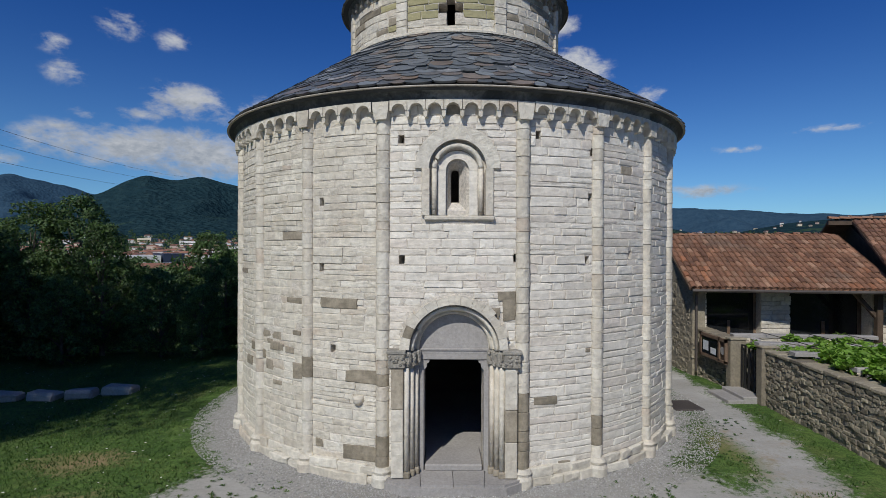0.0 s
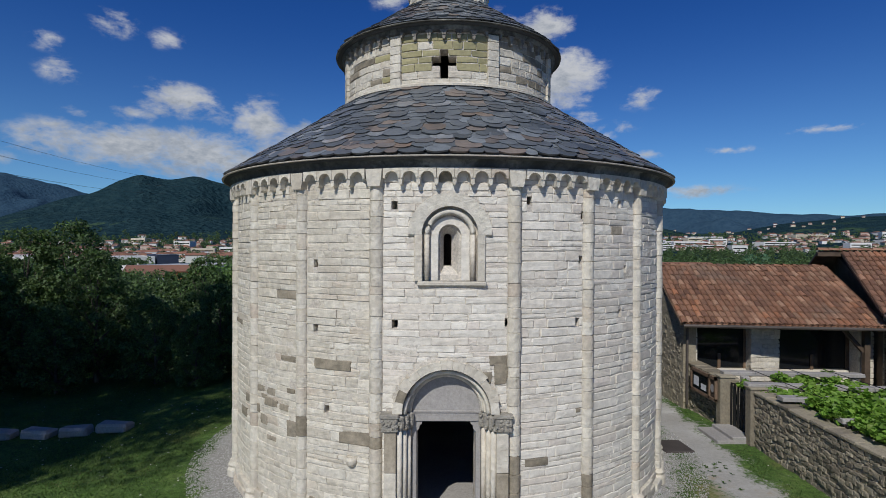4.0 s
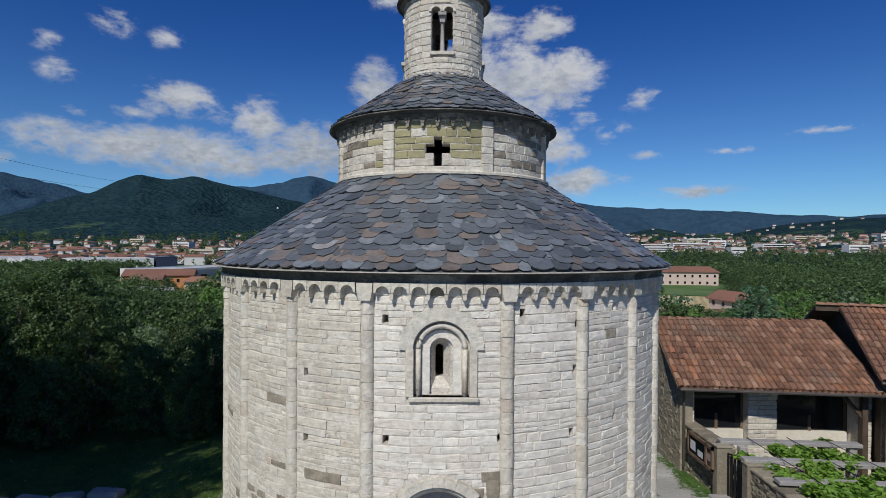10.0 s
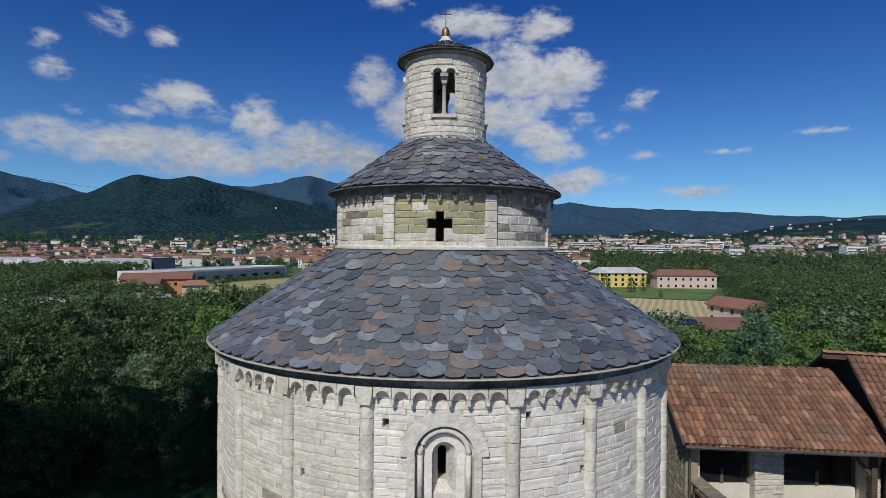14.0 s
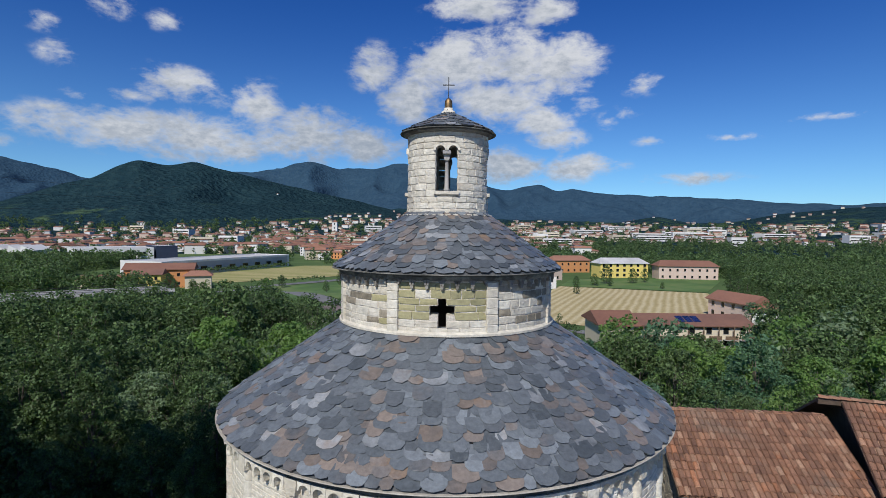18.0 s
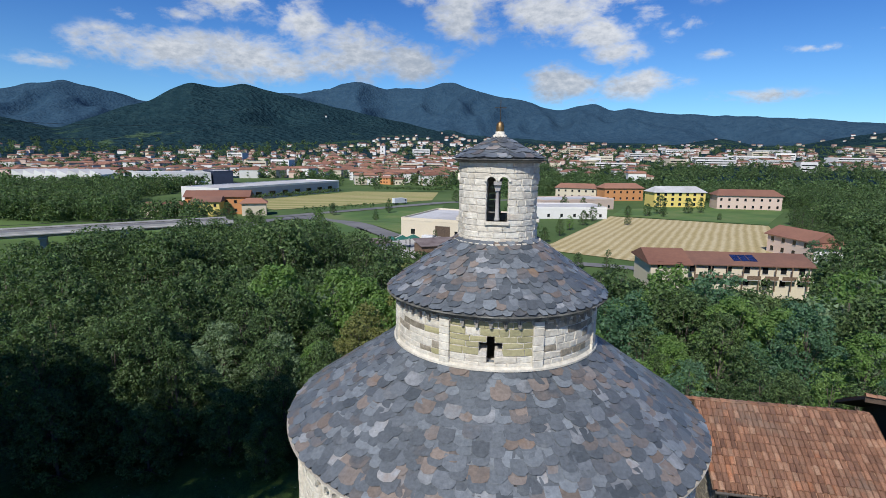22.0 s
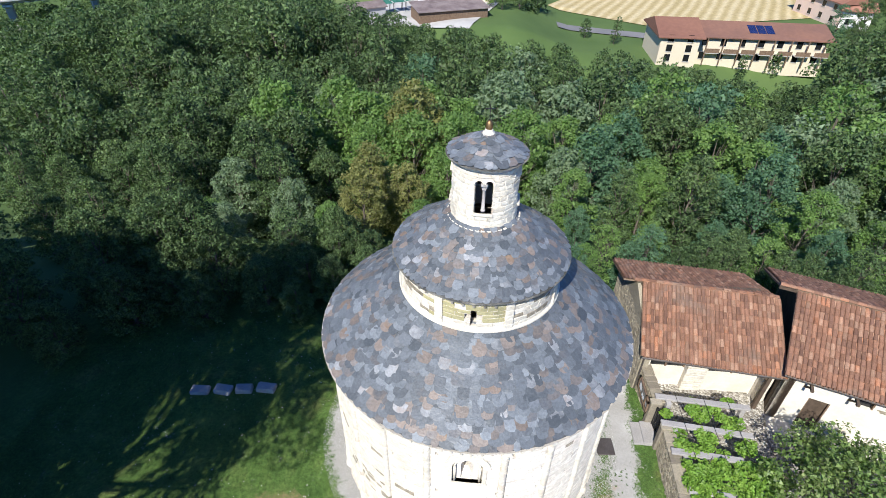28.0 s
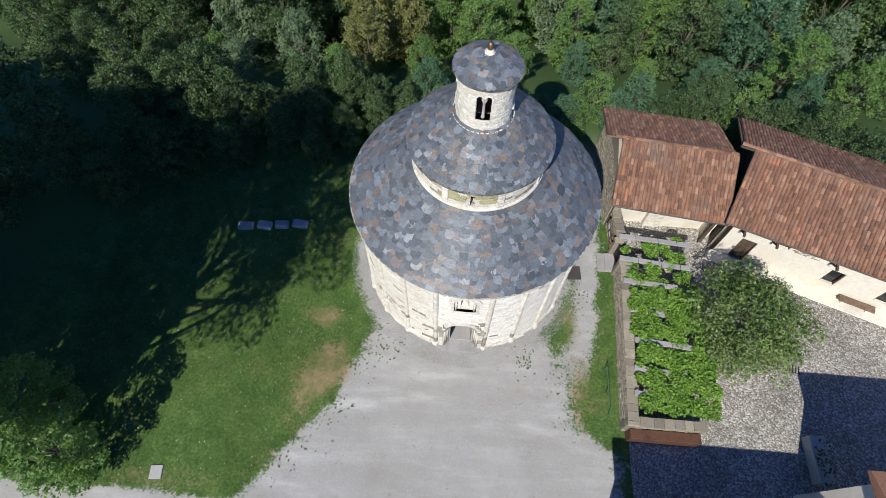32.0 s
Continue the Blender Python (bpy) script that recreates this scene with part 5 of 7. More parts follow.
for xx in (1.2, 3.0, 6.2, 9.4, 12.6, 15.4):
    br = part("bracket", Buf().box(xx - .06, xx + .06, -.35, .6, 3.30, 3.42, W), DARKWOOD, house, "dark timber eaves bracket")
    part("strut", Buf().box(-.05, .05, -.05, .05, 0, .85, W @ pose(xx, .56, 2.72, 47, 0, 0)), DARKWOOD, br)
q = random.Random(12)
for i in range(26):
    ww, hh = q.uniform(.16, .42), q.uniform(.05, .09)
    part("bare_stone", Buf().box(-ww / 2, ww / 2, -.012, .05, -hh / 2, hh / 2, W @ pose(5.1 + q.uniform(-.8, .8), .545, 2.55 + .1 * (i % 7) + q.uniform(-.02, .02)), .01), BROWNSTONE, house, "stone showing through the plaster")
part("apron", Buf().box(.4, LONG - .4, -.35, .54, -.05, .10, W, .02), PLASTER, house, "pale rendered apron at the wall's foot")
bench = thing("bench", "long brown plank bench on stone legs against the farmhouse wall", "bench")
part("seat", Buf().box(8.1, 10.1, .05, .5, .36, .46, W, .015), OLDWOOD, bench)
for xx in (8.3, 9.7):
    part("leg", Buf().box(xx, xx + .22, .1, .48, -.02, .36, W, .01), PLASTER, bench)


# ---- rubble garden walls along the lane ----
def rubble_wall(name, p0, p1, height, thick, budget, seed, label, h1=None):
    q = random.Random(seed)
    d = p1 - p0
    L = d.length
    m = Matrix.Translation(p0) @ pose(0, 0, 0, 0, 0, math.degrees(math.atan2(d.y, d.x)))
    h1 = height if h1 is None else h1
    b = Buf().add([(x, y, z) for x, h in ((0, height), (L, h1)) for y in (.04, thick - .04) for z in (-.3, h - .05)], [(0, 1, 3, 2), (4, 6, 7, 5), (0, 4, 5, 1), (2, 3, 7, 6), (1, 5, 7, 3)], m)
    wall_ = thing(name, label, "garden wall", "", "structure", b, RUBBLE_MORTAR)
    rest = Buf()
    meshes = {}
    for side in (0, 1):
        z = -.02
        while z < max(height, h1) - .1:
            h = q.uniform(.07, .15)
            x = q.uniform(0, .1)
            while x < L - .05:
                w_ = min(q.uniform(.08, .27), L - x)
                lim = height + (h1 - height) * x / L
                if z + h < lim:
                    i = min(range(5), key=lambda n: abs(LENGTHS[n] - w_))
                    key = (i, q.randrange(5))
                    loc = pose(x + w_ / 2, 0.0 if side == 0 else thick, z + h / 2 + q.uniform(-.02, .02), 0, 0, 0 if side == 0 else 180) @ pose(0, -q.uniform(-.03, .02), 0, q.uniform(-7, 7), q.uniform(-14, 14), q.uniform(-7, 7)) @ Matrix.Diagonal(((w_ - .012) / LENGTHS[i], 1, (h - .008) / .19, 1))
                    if budget > 0 and side == seed % 2:
                        if key not in meshes:
                            meshes[key] = Buf().add(*STONES[key]).mesh("stone", RUBBLE)
                        part("stone", meshes[key], RUBBLE, wall_).matrix_basis = m @ loc
                        budget -= 1
                    else:
                        rest.add(*STONES[key], m @ loc)
                x += w_
            z += h * .96
    part("stones", rest, RUBBLE, wall_, "weathered rubble stones", kind="stuff")
    x = 0.0
    while x < L:
        w_ = min(q.uniform(.35, .8), L - x)
        hh = height + (h1 - height) * (x + w_ / 2) / L
        part("coping", Buf().add(*chamfered(w_ - .01, thick + .06, .09, .02), m @ pose(x + w_ / 2, thick / 2, hh - .04, q.uniform(-2, 2), q.uniform(-2, 2), q.uniform(-2, 2))), RUBBLE, wall_)
        x += w_
    return wall_


rubble_wall("wall_lane", V3(8.95, -.5, 0), V3(8.62, -9.75, 0), 1.62, -.0 + .5, 300, 70, "rough dry-looking rubble garden wall beside the lane", 1.55)
rubble_wall("wall_gate", V3(8.62, 4.2, 0), V3(8.92, 1.0, 0), 1.75, .5, 120, 72, "rubble wall between the gate and the shed", 1.58)
rubble_wall("wall_front", V3(8.62, -9.75, 0), V3(12.6, -9.75, 0), 1.5, .45, 60, 74, "rubble wall closing the vine court")


def rubble_face(parent, at, outline_top, length, seed, budget=0):
    """Rubble stones over a wall's face; outline_top(x) is the height to which they reach at x along it."""
    q = random.Random(seed)
    rest, z = Buf(), -.4
    while z < 5:
        h = q.uniform(.07, .16)
        x = q.uniform(0, .1)
        while x < length:
            w_ = q.uniform(.09, .30)
            if z + h < min(outline_top(x), outline_top(min(length, x + w_))) and x + w_ < length + .05:
                i = min(range(5), key=lambda n: abs(LENGTHS[n] - w_))
                m = at @ pose(x + w_ / 2, q.uniform(-.025, .01), z + h / 2, q.uniform(-6, 6), q.uniform(-8, 8), q.uniform(-6, 6)) @ Matrix.Diagonal(((w_ - .012) / LENGTHS[i], 1, (h - .008) / .19, 1))
                if budget > 0:
                    part("stone", Buf().add(*STONES[(i, q.randrange(5))]).mesh("stone", RUBBLE), RUBBLE, parent).matrix_basis = m
                    budget -= 1
                else:
                    rest.add(*STONES[(i, q.randrange(5))], m)
            x += w_
        z += h * .97
    part("rubble", rest, RUBBLE, parent, "weathered rubble facing stones", kind="stuff")


rubble_face(shed, pose(8.44, 9.4, 0, 0, 0, -89.0), lambda x: 3.2 + (x / 3.3) * 1.55 if x < 3.3 else 4.75 - (x - 3.3) / 3.0 * 1.6, 6.3, 88)


# ---- trees ----
def leaf_cloud(q, centres, radii, per, size):
    """Leaves as small pointed blades, scattered over round clumps. Returns vertices and faces."""
    r_ = np.random.RandomState(q)
    v, f = [], []
    for c, r in zip(centres, radii):
        n = int(per * r * r)
        d = r_.normal(size=(n, 3))
        d /= np.linalg.norm(d, axis=1)[:, None]
        keep = d[:, 2] > -.55
        d = d[keep]
        p = np.array(c) + d * r * r_.uniform(.62, 1.08, (len(d), 1)) * np.array([1, 1, .8])
        nrm = d * .75 + r_.normal(size=d.shape) * .55 + np.array([0, 0, .35])
        nrm /= np.linalg.norm(nrm, axis=1)[:, None]
        s = np.cross(nrm, r_.normal(size=d.shape))
        s /= np.linalg.norm(s, axis=1)[:, None] + 1e-9
        t = np.cross(nrm, s)
        k = size * r_.uniform(.6, 1.35, (len(d), 1))
        quad = np.stack([p - s * k, p + s * k * .55 - t * k * .62 + nrm * k * .1, p + s * k * .6 + t * k * .62], 1)
        base = sum(len(x) for x in v)
        v.append(quad.reshape(-1, 3))
        f.append(base + np.arange(len(d) * 3).reshape(-1, 3))
    return np.concatenate(v), np.concatenate(f)


def tree_meshes(seed, height, spread_, leaf_material, per=64, size=.27, low=.10, clumps=44):
    """Trunk with limbs, and a crown of leaf clumps, as two meshes."""
    q = random.Random(seed)
    wood, cents, rads = Buf(), [], []
    lean = (q.uniform(-.04, .04) * height, q.uniform(-.04, .04) * height)
    r0 = height * .012 + .06
    spine = [(lean[0] * t_ ** 2, lean[1] * t_ ** 2, height * .86 * t_) for t_ in (0, .12, .3, .5, .7, .86, 1)]
    wood.tube([(0, 0, -.6), *spine], [r0 * 1.5, r0 * 1.25, r0, r0 * .85, r0 * .65, r0 * .42, r0 * .24, .02], 8)
    for i in range(clumps):
        t_ = low + (1 - low) * ((i + .5) / clumps) ** .9
        env = spread_ * math.sin(math.pi * min(1, .20 + .78 * (t_ - low) / (1 - low))) ** .6
        a = i * 2.399 + q.uniform(-.5, .5)
        rad = env * math.sqrt(q.uniform(.25, 1.0)) * q.uniform(.75, 1.12)
        r = spread_ * q.uniform(.17, .30) * (1.15 - .4 * t_)
        c = (rad * math.cos(a) + lean[0] * t_, rad * math.sin(a) + lean[1] * t_, height * t_ - r * .5 + q.uniform(-.4, .4))
        cents.append(c)
        rads.append(r)
        if i % 3 == 0:
            st = max(.12, t_ - .22) * .86
            p0 = Vector((lean[0] * st ** 2, lean[1] * st ** 2, height * st))
            p1 = Vector(c)
            mid = p0.lerp(p1, .55) + Vector((0, 0, -.06 * height * q.random()))
            k = r0 * (.5 - .3 * t_)
            wood.tube([p0, mid, p1], [k, k * .6, .012], 5)
    v, f = leaf_cloud(seed, cents, rads, per, size)
    me_ = bpy.data.meshes.new("crown")
    me_.from_pydata(v.tolist(), [], f.tolist())
    me_.materials.append(leaf_material)
    return wood.mesh("trunk", BARK, True), me_


TREE_TEXT = [("broadleaf tree with a dense dark green crown", 13.0, 3.6, LEAVES), ("tall slender broadleaf tree, dark green", 14.5, 3.0, LEAVES), ("spreading broadleaf tree with a green crown", 11.5, 3.8, LEAVES),
             ("light green broadleaf tree on the bank", 12.5, 3.3, BRIGHT_LEAVES), ("broadleaf tree turning olive yellow", 12.0, 3.5, OLIVE_LEAVES), ("grey-green broadleaf tree on the bank", 12.5, 3.6, BLUE_LEAVES),
             ("silvery pale green tree on the bank", 11.0, 3.4, PALE_LEAVES), ("large old broadleaf tree in dark green leaf", 13.5, 4.2, LEAVES)]
TREE_KINDS = [(tree_meshes(i + 1, h, sp, mt, 215, .165, .08, 92), text) for i, (text, h, sp, mt) in enumerate(TREE_TEXT)] + [(tree_meshes(i + 1, h, sp, mt, 140, .185, .15, 66), text) for i, (text, h, sp, mt) in enumerate(TREE_TEXT)]

TREE_KINDS.append((tree_meshes(21, 17.0, 4.3, LEAVES, 160, .17, .40, 90), "tall broadleaf tree with a high dense crown"))


def plant(kind, x, y, scale, turn, group="trees of the river bank", label="", z=None):
    (wood, crown), text = TREE_KINDS[kind]
    t_ = thing("tree", label or text, "tree", group)
    t_.matrix_basis = pose(x, y, float(ground_z(np.array(x), np.array(y))) if z is None else z, 0, 0, turn) @ Matrix.Diagonal((scale, scale, scale * (0.94 + .12 * ((turn * 7) % 1)), 1))
    part("trunk", wood, BARK, t_)
    part("crown", crown, LEAVES, t_)
    return t_


q = random.Random(31)


def wooded(x, y):
    """Where the river-bank wood stands."""
    if y < 12.5 or abs(x) > 0.9 * (y + 16) + 8:
        return False
    if 6 < x < 34 and y < 14 - .3 * (x - 8):
        return False
    return y < float(bank_end(x)) - 3


spots, y = [], 12.5
while y < 165:
    gap = 4.9 + y * .026
    x = -150.0 + q.uniform(0, 3)
    while x < 125:
        px_, py_ = x + q.uniform(-1.5, 1.5), y + q.uniform(-1.6, 1.6)
        if wooded(px_, py_):
            spots.append((px_, py_))
        x += gap
    y += gap * .9
spots.sort(key=lambda p: math.hypot(p[0], p[1] + 16))
far_c, far_r = [], []
for n, (x, y) in enumerate(spots):
    kind = q.choice((0, 0, 1, 1, 2, 2, 7, 7, 0, 3, 5, 6 if x > 5 else 2))
    # near the church, lighter leaf colours stand in for sunlit crowns
    if y < 50 and x > -22 and q.random() < .6:
        kind = q.choice((3, 3, 2, 6))
    if x < -24:
        kind = q.choice((0, 1, 2, 7, 7))
    if abs(x + 4) < 7 and 18 < y < 40:
        kind = 4 if q.random() < .5 else 3
    if x > 12 and y < 34 and q.random() < .5:
        kind = q.choice((5, 3, 6, 3, 5))
    d_ = math.hypot(x, y + 16)
    az_ = math.degrees(math.atan2(x, y + 16))
    top = min(4.9 if x < 0 else 3.0 if az_ < 30 else 4.6, 16.2 - d_ * float(np.interp(az_, [-40, -33, -30, -18, -15, -8, 2, 8, 24, 27, 31, 34, 40], [.150, .150, .124, .124, .158, .188, .210, .225, .222, .240, .235, .15, .135])))
    if x < 0:
        top = min(top, 9.4 - .085 * d_)
    top = max(top, float(ground_z(np.array(x), np.array(y))) + 5.0)
    s = max(.3, (top - float(ground_z(np.array(x), np.array(y)))) / TREE_TEXT[kind][1]) * (q.uniform(.70, 1.08) if x > 0 else q.uniform(.86, 1.06) if d_ > 92 else q.uniform(.66, .93))
    if n < 225:
        plant(kind if n < 80 else kind + 8, x, y, s, q.uniform(0, 360))
    else:
        tall, wide_ = s * TREE_TEXT[kind][1], s * TREE_TEXT[kind][2]
        for k in range(16):
            t_ = .22 + .76 * (k + .5) / 16
            a, rad = 2.4 * k + q.uniform(-.5, .5), wide_ * math.sin(math.pi * min(1, .25 + .75 * t_)) ** .6 * math.sqrt(q.uniform(.1, 1))
            far_c.append((x + rad * math.cos(a), y + rad * math.sin(a), float(ground_z(np.array(x), np.array(y))) + tall * t_))
            far_r.append(wide_ * q.uniform(.30, .48))
v, f = leaf_cloud(12, far_c, far_r, 62, .27)
me_ = bpy.data.meshes.new("far_bank_wood")
me_.from_pydata(v.tolist(), [], f.tolist())
me_.materials.append(LEAVES)
tagged(new("far_bank_wood", me_), "dense broadleaf wood farther down the river bank", "trees", "", "stuff")

# trees on the left of the lawn, near the stones
for x, y, s, k in ((-19.2, 8.5, .56, 0), (-17.3, 9.6, .54, 7), (-15.8, 8.4, .44, 0), (-18.3, 7.4, .42, 2), (-21.5, 9.0, .55, 2), (-14.6, 10.0, .36, 2), (-21.8, 7.0, .50, 7), (-11.6, 10.4, .47, 0), (-25.5, 4.0, .55, 0), (-23.5, 10.0, .52, 1), (-9.0, 11.6, .44, 2), (-30.0, 1.5, .7, 7), (-20.0, 5.4, .40, 2), (-30, 8, .6, 1), (-16.2, 6.4, .33, 2), (-12.9, 8.0, .34, 2), (-10.3, 8.8, .30, 7), (-23, 3.0, .36, 2), (-8.6, 8.3, .28, 7), (-6.6, 9.2, .30, 0), (-4.6, 9.9, .30, 2), (-10.6, 6.9, .26, 2)):
    plant(k, x, y, s, q.uniform(0, 360), "trees beside the lawn")
# low growth behind the church and the farm shed
for i in range(34):
    x = -9.0 + 1.32 * i + q.uniform(-.5, .5)
    y = (10.3 if x < 8 else 11.4 if x < 16 else 11.4 - .37 * (x - 16)) + q.uniform(-.4, 1.1)
    plant(8 + q.choice((2, 2, 3, 5, 7, 0)), x, y, q.uniform(.26, .36) * (1 if x < 6 else 1.15), q.uniform(0, 360), "trees of the river bank", "young bushy broadleaf tree on the bank")
# tall trees whose shade falls on the lawn
TREE_KINDS.append((tree_meshes(22, 27.0, 6.0, LEAVES, 130, .40, .33, 130), "very tall broadleaf tree with a deep dense crown"))
TREE_KINDS.append((tree_meshes(22, 27.0, 6.0, BRIGHT_LEAVES, 280, .13, .50, 150), "very tall broadleaf tree with a deep dense crown"))
for x, y, s in ((-20.5, -14.2, 1.0), (-27.0, -15.4, 1.0), (-31.6, -14.6, .97), (-38.0, -13.5, 1.0), (-28.0, -9.4, .72), (-33.5, -5.5, .70), (-40, -6, .72), (-45, 1, .62)):
    plant(18 if x > -21 else 17, x, y, s, q.uniform(0, 360), "trees beside the lawn")


plant(3, -18.4, -13.4, .56, 20, "trees beside the lawn", "young light green tree under the tall trees")
plant(3, -20.8, -11.0, .52, 80, "trees beside the lawn", "young light green tree under the tall trees")


# ---- valley: far buildings ----
def wall_paint(name, c):
    return surface(name, [(0.0, tuple(.88 * v for v in c)), (1.0, c)], patch=.15, grain=2, grain_depth=.08, bump=0, vary=.1, pick=.5)


WHITEWASH, CREAM, YELLOW, PINK, ORANGE, GREYWALL = (wall_paint(n, c) for n, c in (("white_wall", (.72, .70, .66)), ("cream_wall", (.64, .56, .42)), ("yellow_wall", (.70, .55, .16)), ("pink_wall", (.60, .46, .38)), ("orange_wall", (.55, .25, .10)), ("grey_wall", (.38, .38, .38))))
FAR_TILE = surface("far_clay_roof", [(0.0, (.21, .10, .07)), (.5, (.29, .145, .095)), (1.0, (.17, .095, .075))], patch=.1, grain=1.5, grain_depth=.2, bump=0, vary=.2, pick=.7)
FLAT_ROOF = surface("flat_roof", [(0.0, (.40, .39, .38)), (1.0, (.56, .55, .54))], patch=.08, grain=1.0, grain_depth=.15, bump=0)
BLUE_METAL = surface("dark_blue_cladding", [(0.0, (.03, .04, .07)), (1.0, (.05, .06, .10))], patch=.1, rough=.5, bump=0)
BROWN_SHEET = surface("brown_sheet_roof", [(0.0, (.13, .10, .095)), (.5, (.19, .15, .14)), (1.0, (.24, .20, .185))], patch=.4, grain=3, grain_depth=.25, bump=0)
TENT_GREEN = surface("green_canvas", [(0.0, (.02, .10, .075)), (1.0, (.035, .15, .11))], bump=0)
SOLAR = surface("solar_panel", [(0.0, (.01, .02, .07)), (1.0, (.02, .03, .10))], rough=.25, bump=0)


def hip_roof(b, w_, d, z, rise, over=.5, hip=.5, m=None):
    w_, d = w_ / 2 + over, d / 2 + over
    h = hip * d
    v = [(-w_, -d, z), (w_, -d, z), (w_, d, z), (-w_, d, z), (-w_ + h, 0, z + rise), (w_ - h, 0, z + rise), (-w_, -d, z - .22), (w_, -d, z - .22), (w_, d, z - .22), (-w_, d, z - .22)]
    return b.add(v, [(0, 1, 5, 4), (1, 2, 5), (2, 3, 4, 5), (3, 0, 4), (6, 9, 8, 7), (0, 6, 7, 1), (1, 7, 8, 2), (2, 8, 9, 3), (3, 9, 6, 0)], m)


def house_kind(w_, d, h, wall_material, k):
    walls = Buf().box(-w_ / 2, w_ / 2, -d / 2, d / 2, -1.5, h).mesh("house", wall_material)
    roof = hip_roof(Buf(), w_, d, h, d * .2, .6, .45 if k % 2 else .04).mesh("roof", FAR_TILE)
    pane = Buf().box(-.55, .55, -.06, .02, 0, 1.5).mesh("window", GLASS)
    return walls, roof, pane, w_, d, h


HOUSES = [house_kind(*a, k) for k, a in enumerate(((11, 9, 6, CREAM), (13, 10, 6.2, WHITEWASH), (15, 9, 6, PINK), (10, 10, 8.5, WHITEWASH), (18, 10, 8.5, CREAM), (12, 9, 6, ORANGE), (20, 11, 9, WHITEWASH), (9, 8, 5, CREAM)))]


def town_house(kind, x, y, z, turn, windows):
    walls, roof, pane, w_, d, h = HOUSES[kind]
    t_ = thing("house", ("pale plastered" if kind in (1, 3, 6) else "coloured plaster") + " town house with a red tile roof", "house", "houses of the town")
    t_.matrix_basis = pose(x, y, z, 0, 0, turn)
    part("wall", walls, CREAM, t_)
    part("roof", roof, FAR_TILE, t_)
    if windows:
        for fl in range(int(h / 2.9)):
            for i in range(int(w_ / 3.2)):
                part("window", pane, GLASS, t_).matrix_basis = pose(-w_ / 2 + 1.6 + 3.2 * i, -d / 2, .9 + 2.9 * fl)


def town_z(x, y):
    a, r = math.degrees(math.atan2(x, y)), math.hypot(x, y)
    return VALLEY + max(0.0, float(hill_z(np.array([a]), np.array([r]))[0]) - 1.5)


def in_town(a, r):
    """How likely a house stands there."""
    if abs(a) > 50 or r < 470:
        return 0
    if a < -18:
        return .42 if 620 < r < 1120 else (.05 if 1120 < r < 1300 else 0)
    if a < 2:
        return .55 if (490 if -14 < a < -4 else 640) < r < 1220 else (.22 if 1220 < r < 1450 and a > -12 else .012 if 1450 < r < 1900 else 0)
    if a < 17:
        return .12 if 640 < r < 900 else (.48 if 900 < r < 1350 else .05 if 1350 < r < 1900 else 0)
    return .50 if 900 < r < 1380 else (.08 if 1380 < r < 1800 else .03 if 1800 < r < 2500 and a > 19 else 0)


q = random.Random(57)
far_walls = {CREAM: Buf(), WHITEWASH: Buf(), PINK: Buf()}
far_roofs = Buf()
count = 0
tries = []
for i in range(9000):
    a, r = q.uniform(-47, 47), 470 * (2500 / 470) ** q.random()
    if q.random() < in_town(a, r):
        tries.append((r, a))
tries.sort()
for r, a in tries:
    x, y = r * math.sin(radians(a)), r * math.cos(radians(a))
    z = town_z(x, y)
    k, turn = q.randrange(8), q.choice((0, 90)) + q.uniform(-25, 25)
    if count < 230:
        town_house(k, x, y, z, turn, count < 50)
        count += 1
    else:
        w_, d, h = (v_ * (.9 if r < 900 else .74 if r < 1400 else .55) for v_ in HOUSES[k][3:])
        m = pose(x, y, z, 0, 0, turn)
        far_walls[q.choice((CREAM, WHITEWASH, WHITEWASH, PINK))].box(-w_ / 2, w_ / 2, -d / 2, d / 2, -2, h, m)
        hip_roof(far_roofs, w_, d, h, d * .2, .6, .45, m)
town = thing("far_town", "dense far town of pale houses with red roofs", "town", "", "stuff")
for mt, b in far_walls.items():
    part("house_walls", b, mt, town, kind="stuff")
part("house_roofs", far_roofs, FAR_TILE, town, kind="stuff")
# larger flat-roofed works and apartment blocks among the houses
for i in range(34):
    a, r = (q.uniform(8, 42), q.uniform(860, 1250)) if i % 3 else (q.uniform(-30, 4), q.uniform(720, 1150))
    w_, d, h = q.choice(((46, 22, 8), (60, 26, 9), (22, 14, 14), (30, 16, 11)))
    block = thing("town_block", "large pale flat-roofed building among the town houses", "building", "large buildings of the town")
    x, y = r * math.sin(radians(a)), r * math.cos(radians(a))
    block.matrix_basis = pose(x, y, town_z(x, y), 0, 0, q.uniform(-20, 20))
    part("wall", Buf().box(-w_ / 2, w_ / 2, -d / 2, d / 2, -3, h), WHITEWASH if i % 4 else CREAM, block)
    part("roof", Buf().box(-w_ / 2 + .4, w_ / 2 - .4, -d / 2 + .4, d / 2 - .4, h, h + .25), FLAT_ROOF, block)
    for k in range(2):
        part("window_band", Buf().box(-w_ / 2 + 1.5, w_ / 2 - 1.5, -d / 2 - .08, -d / 2 + .1, h * (.25 + .38 * k), h * (.25 + .38 * k) + 1.5), GLASS, block)


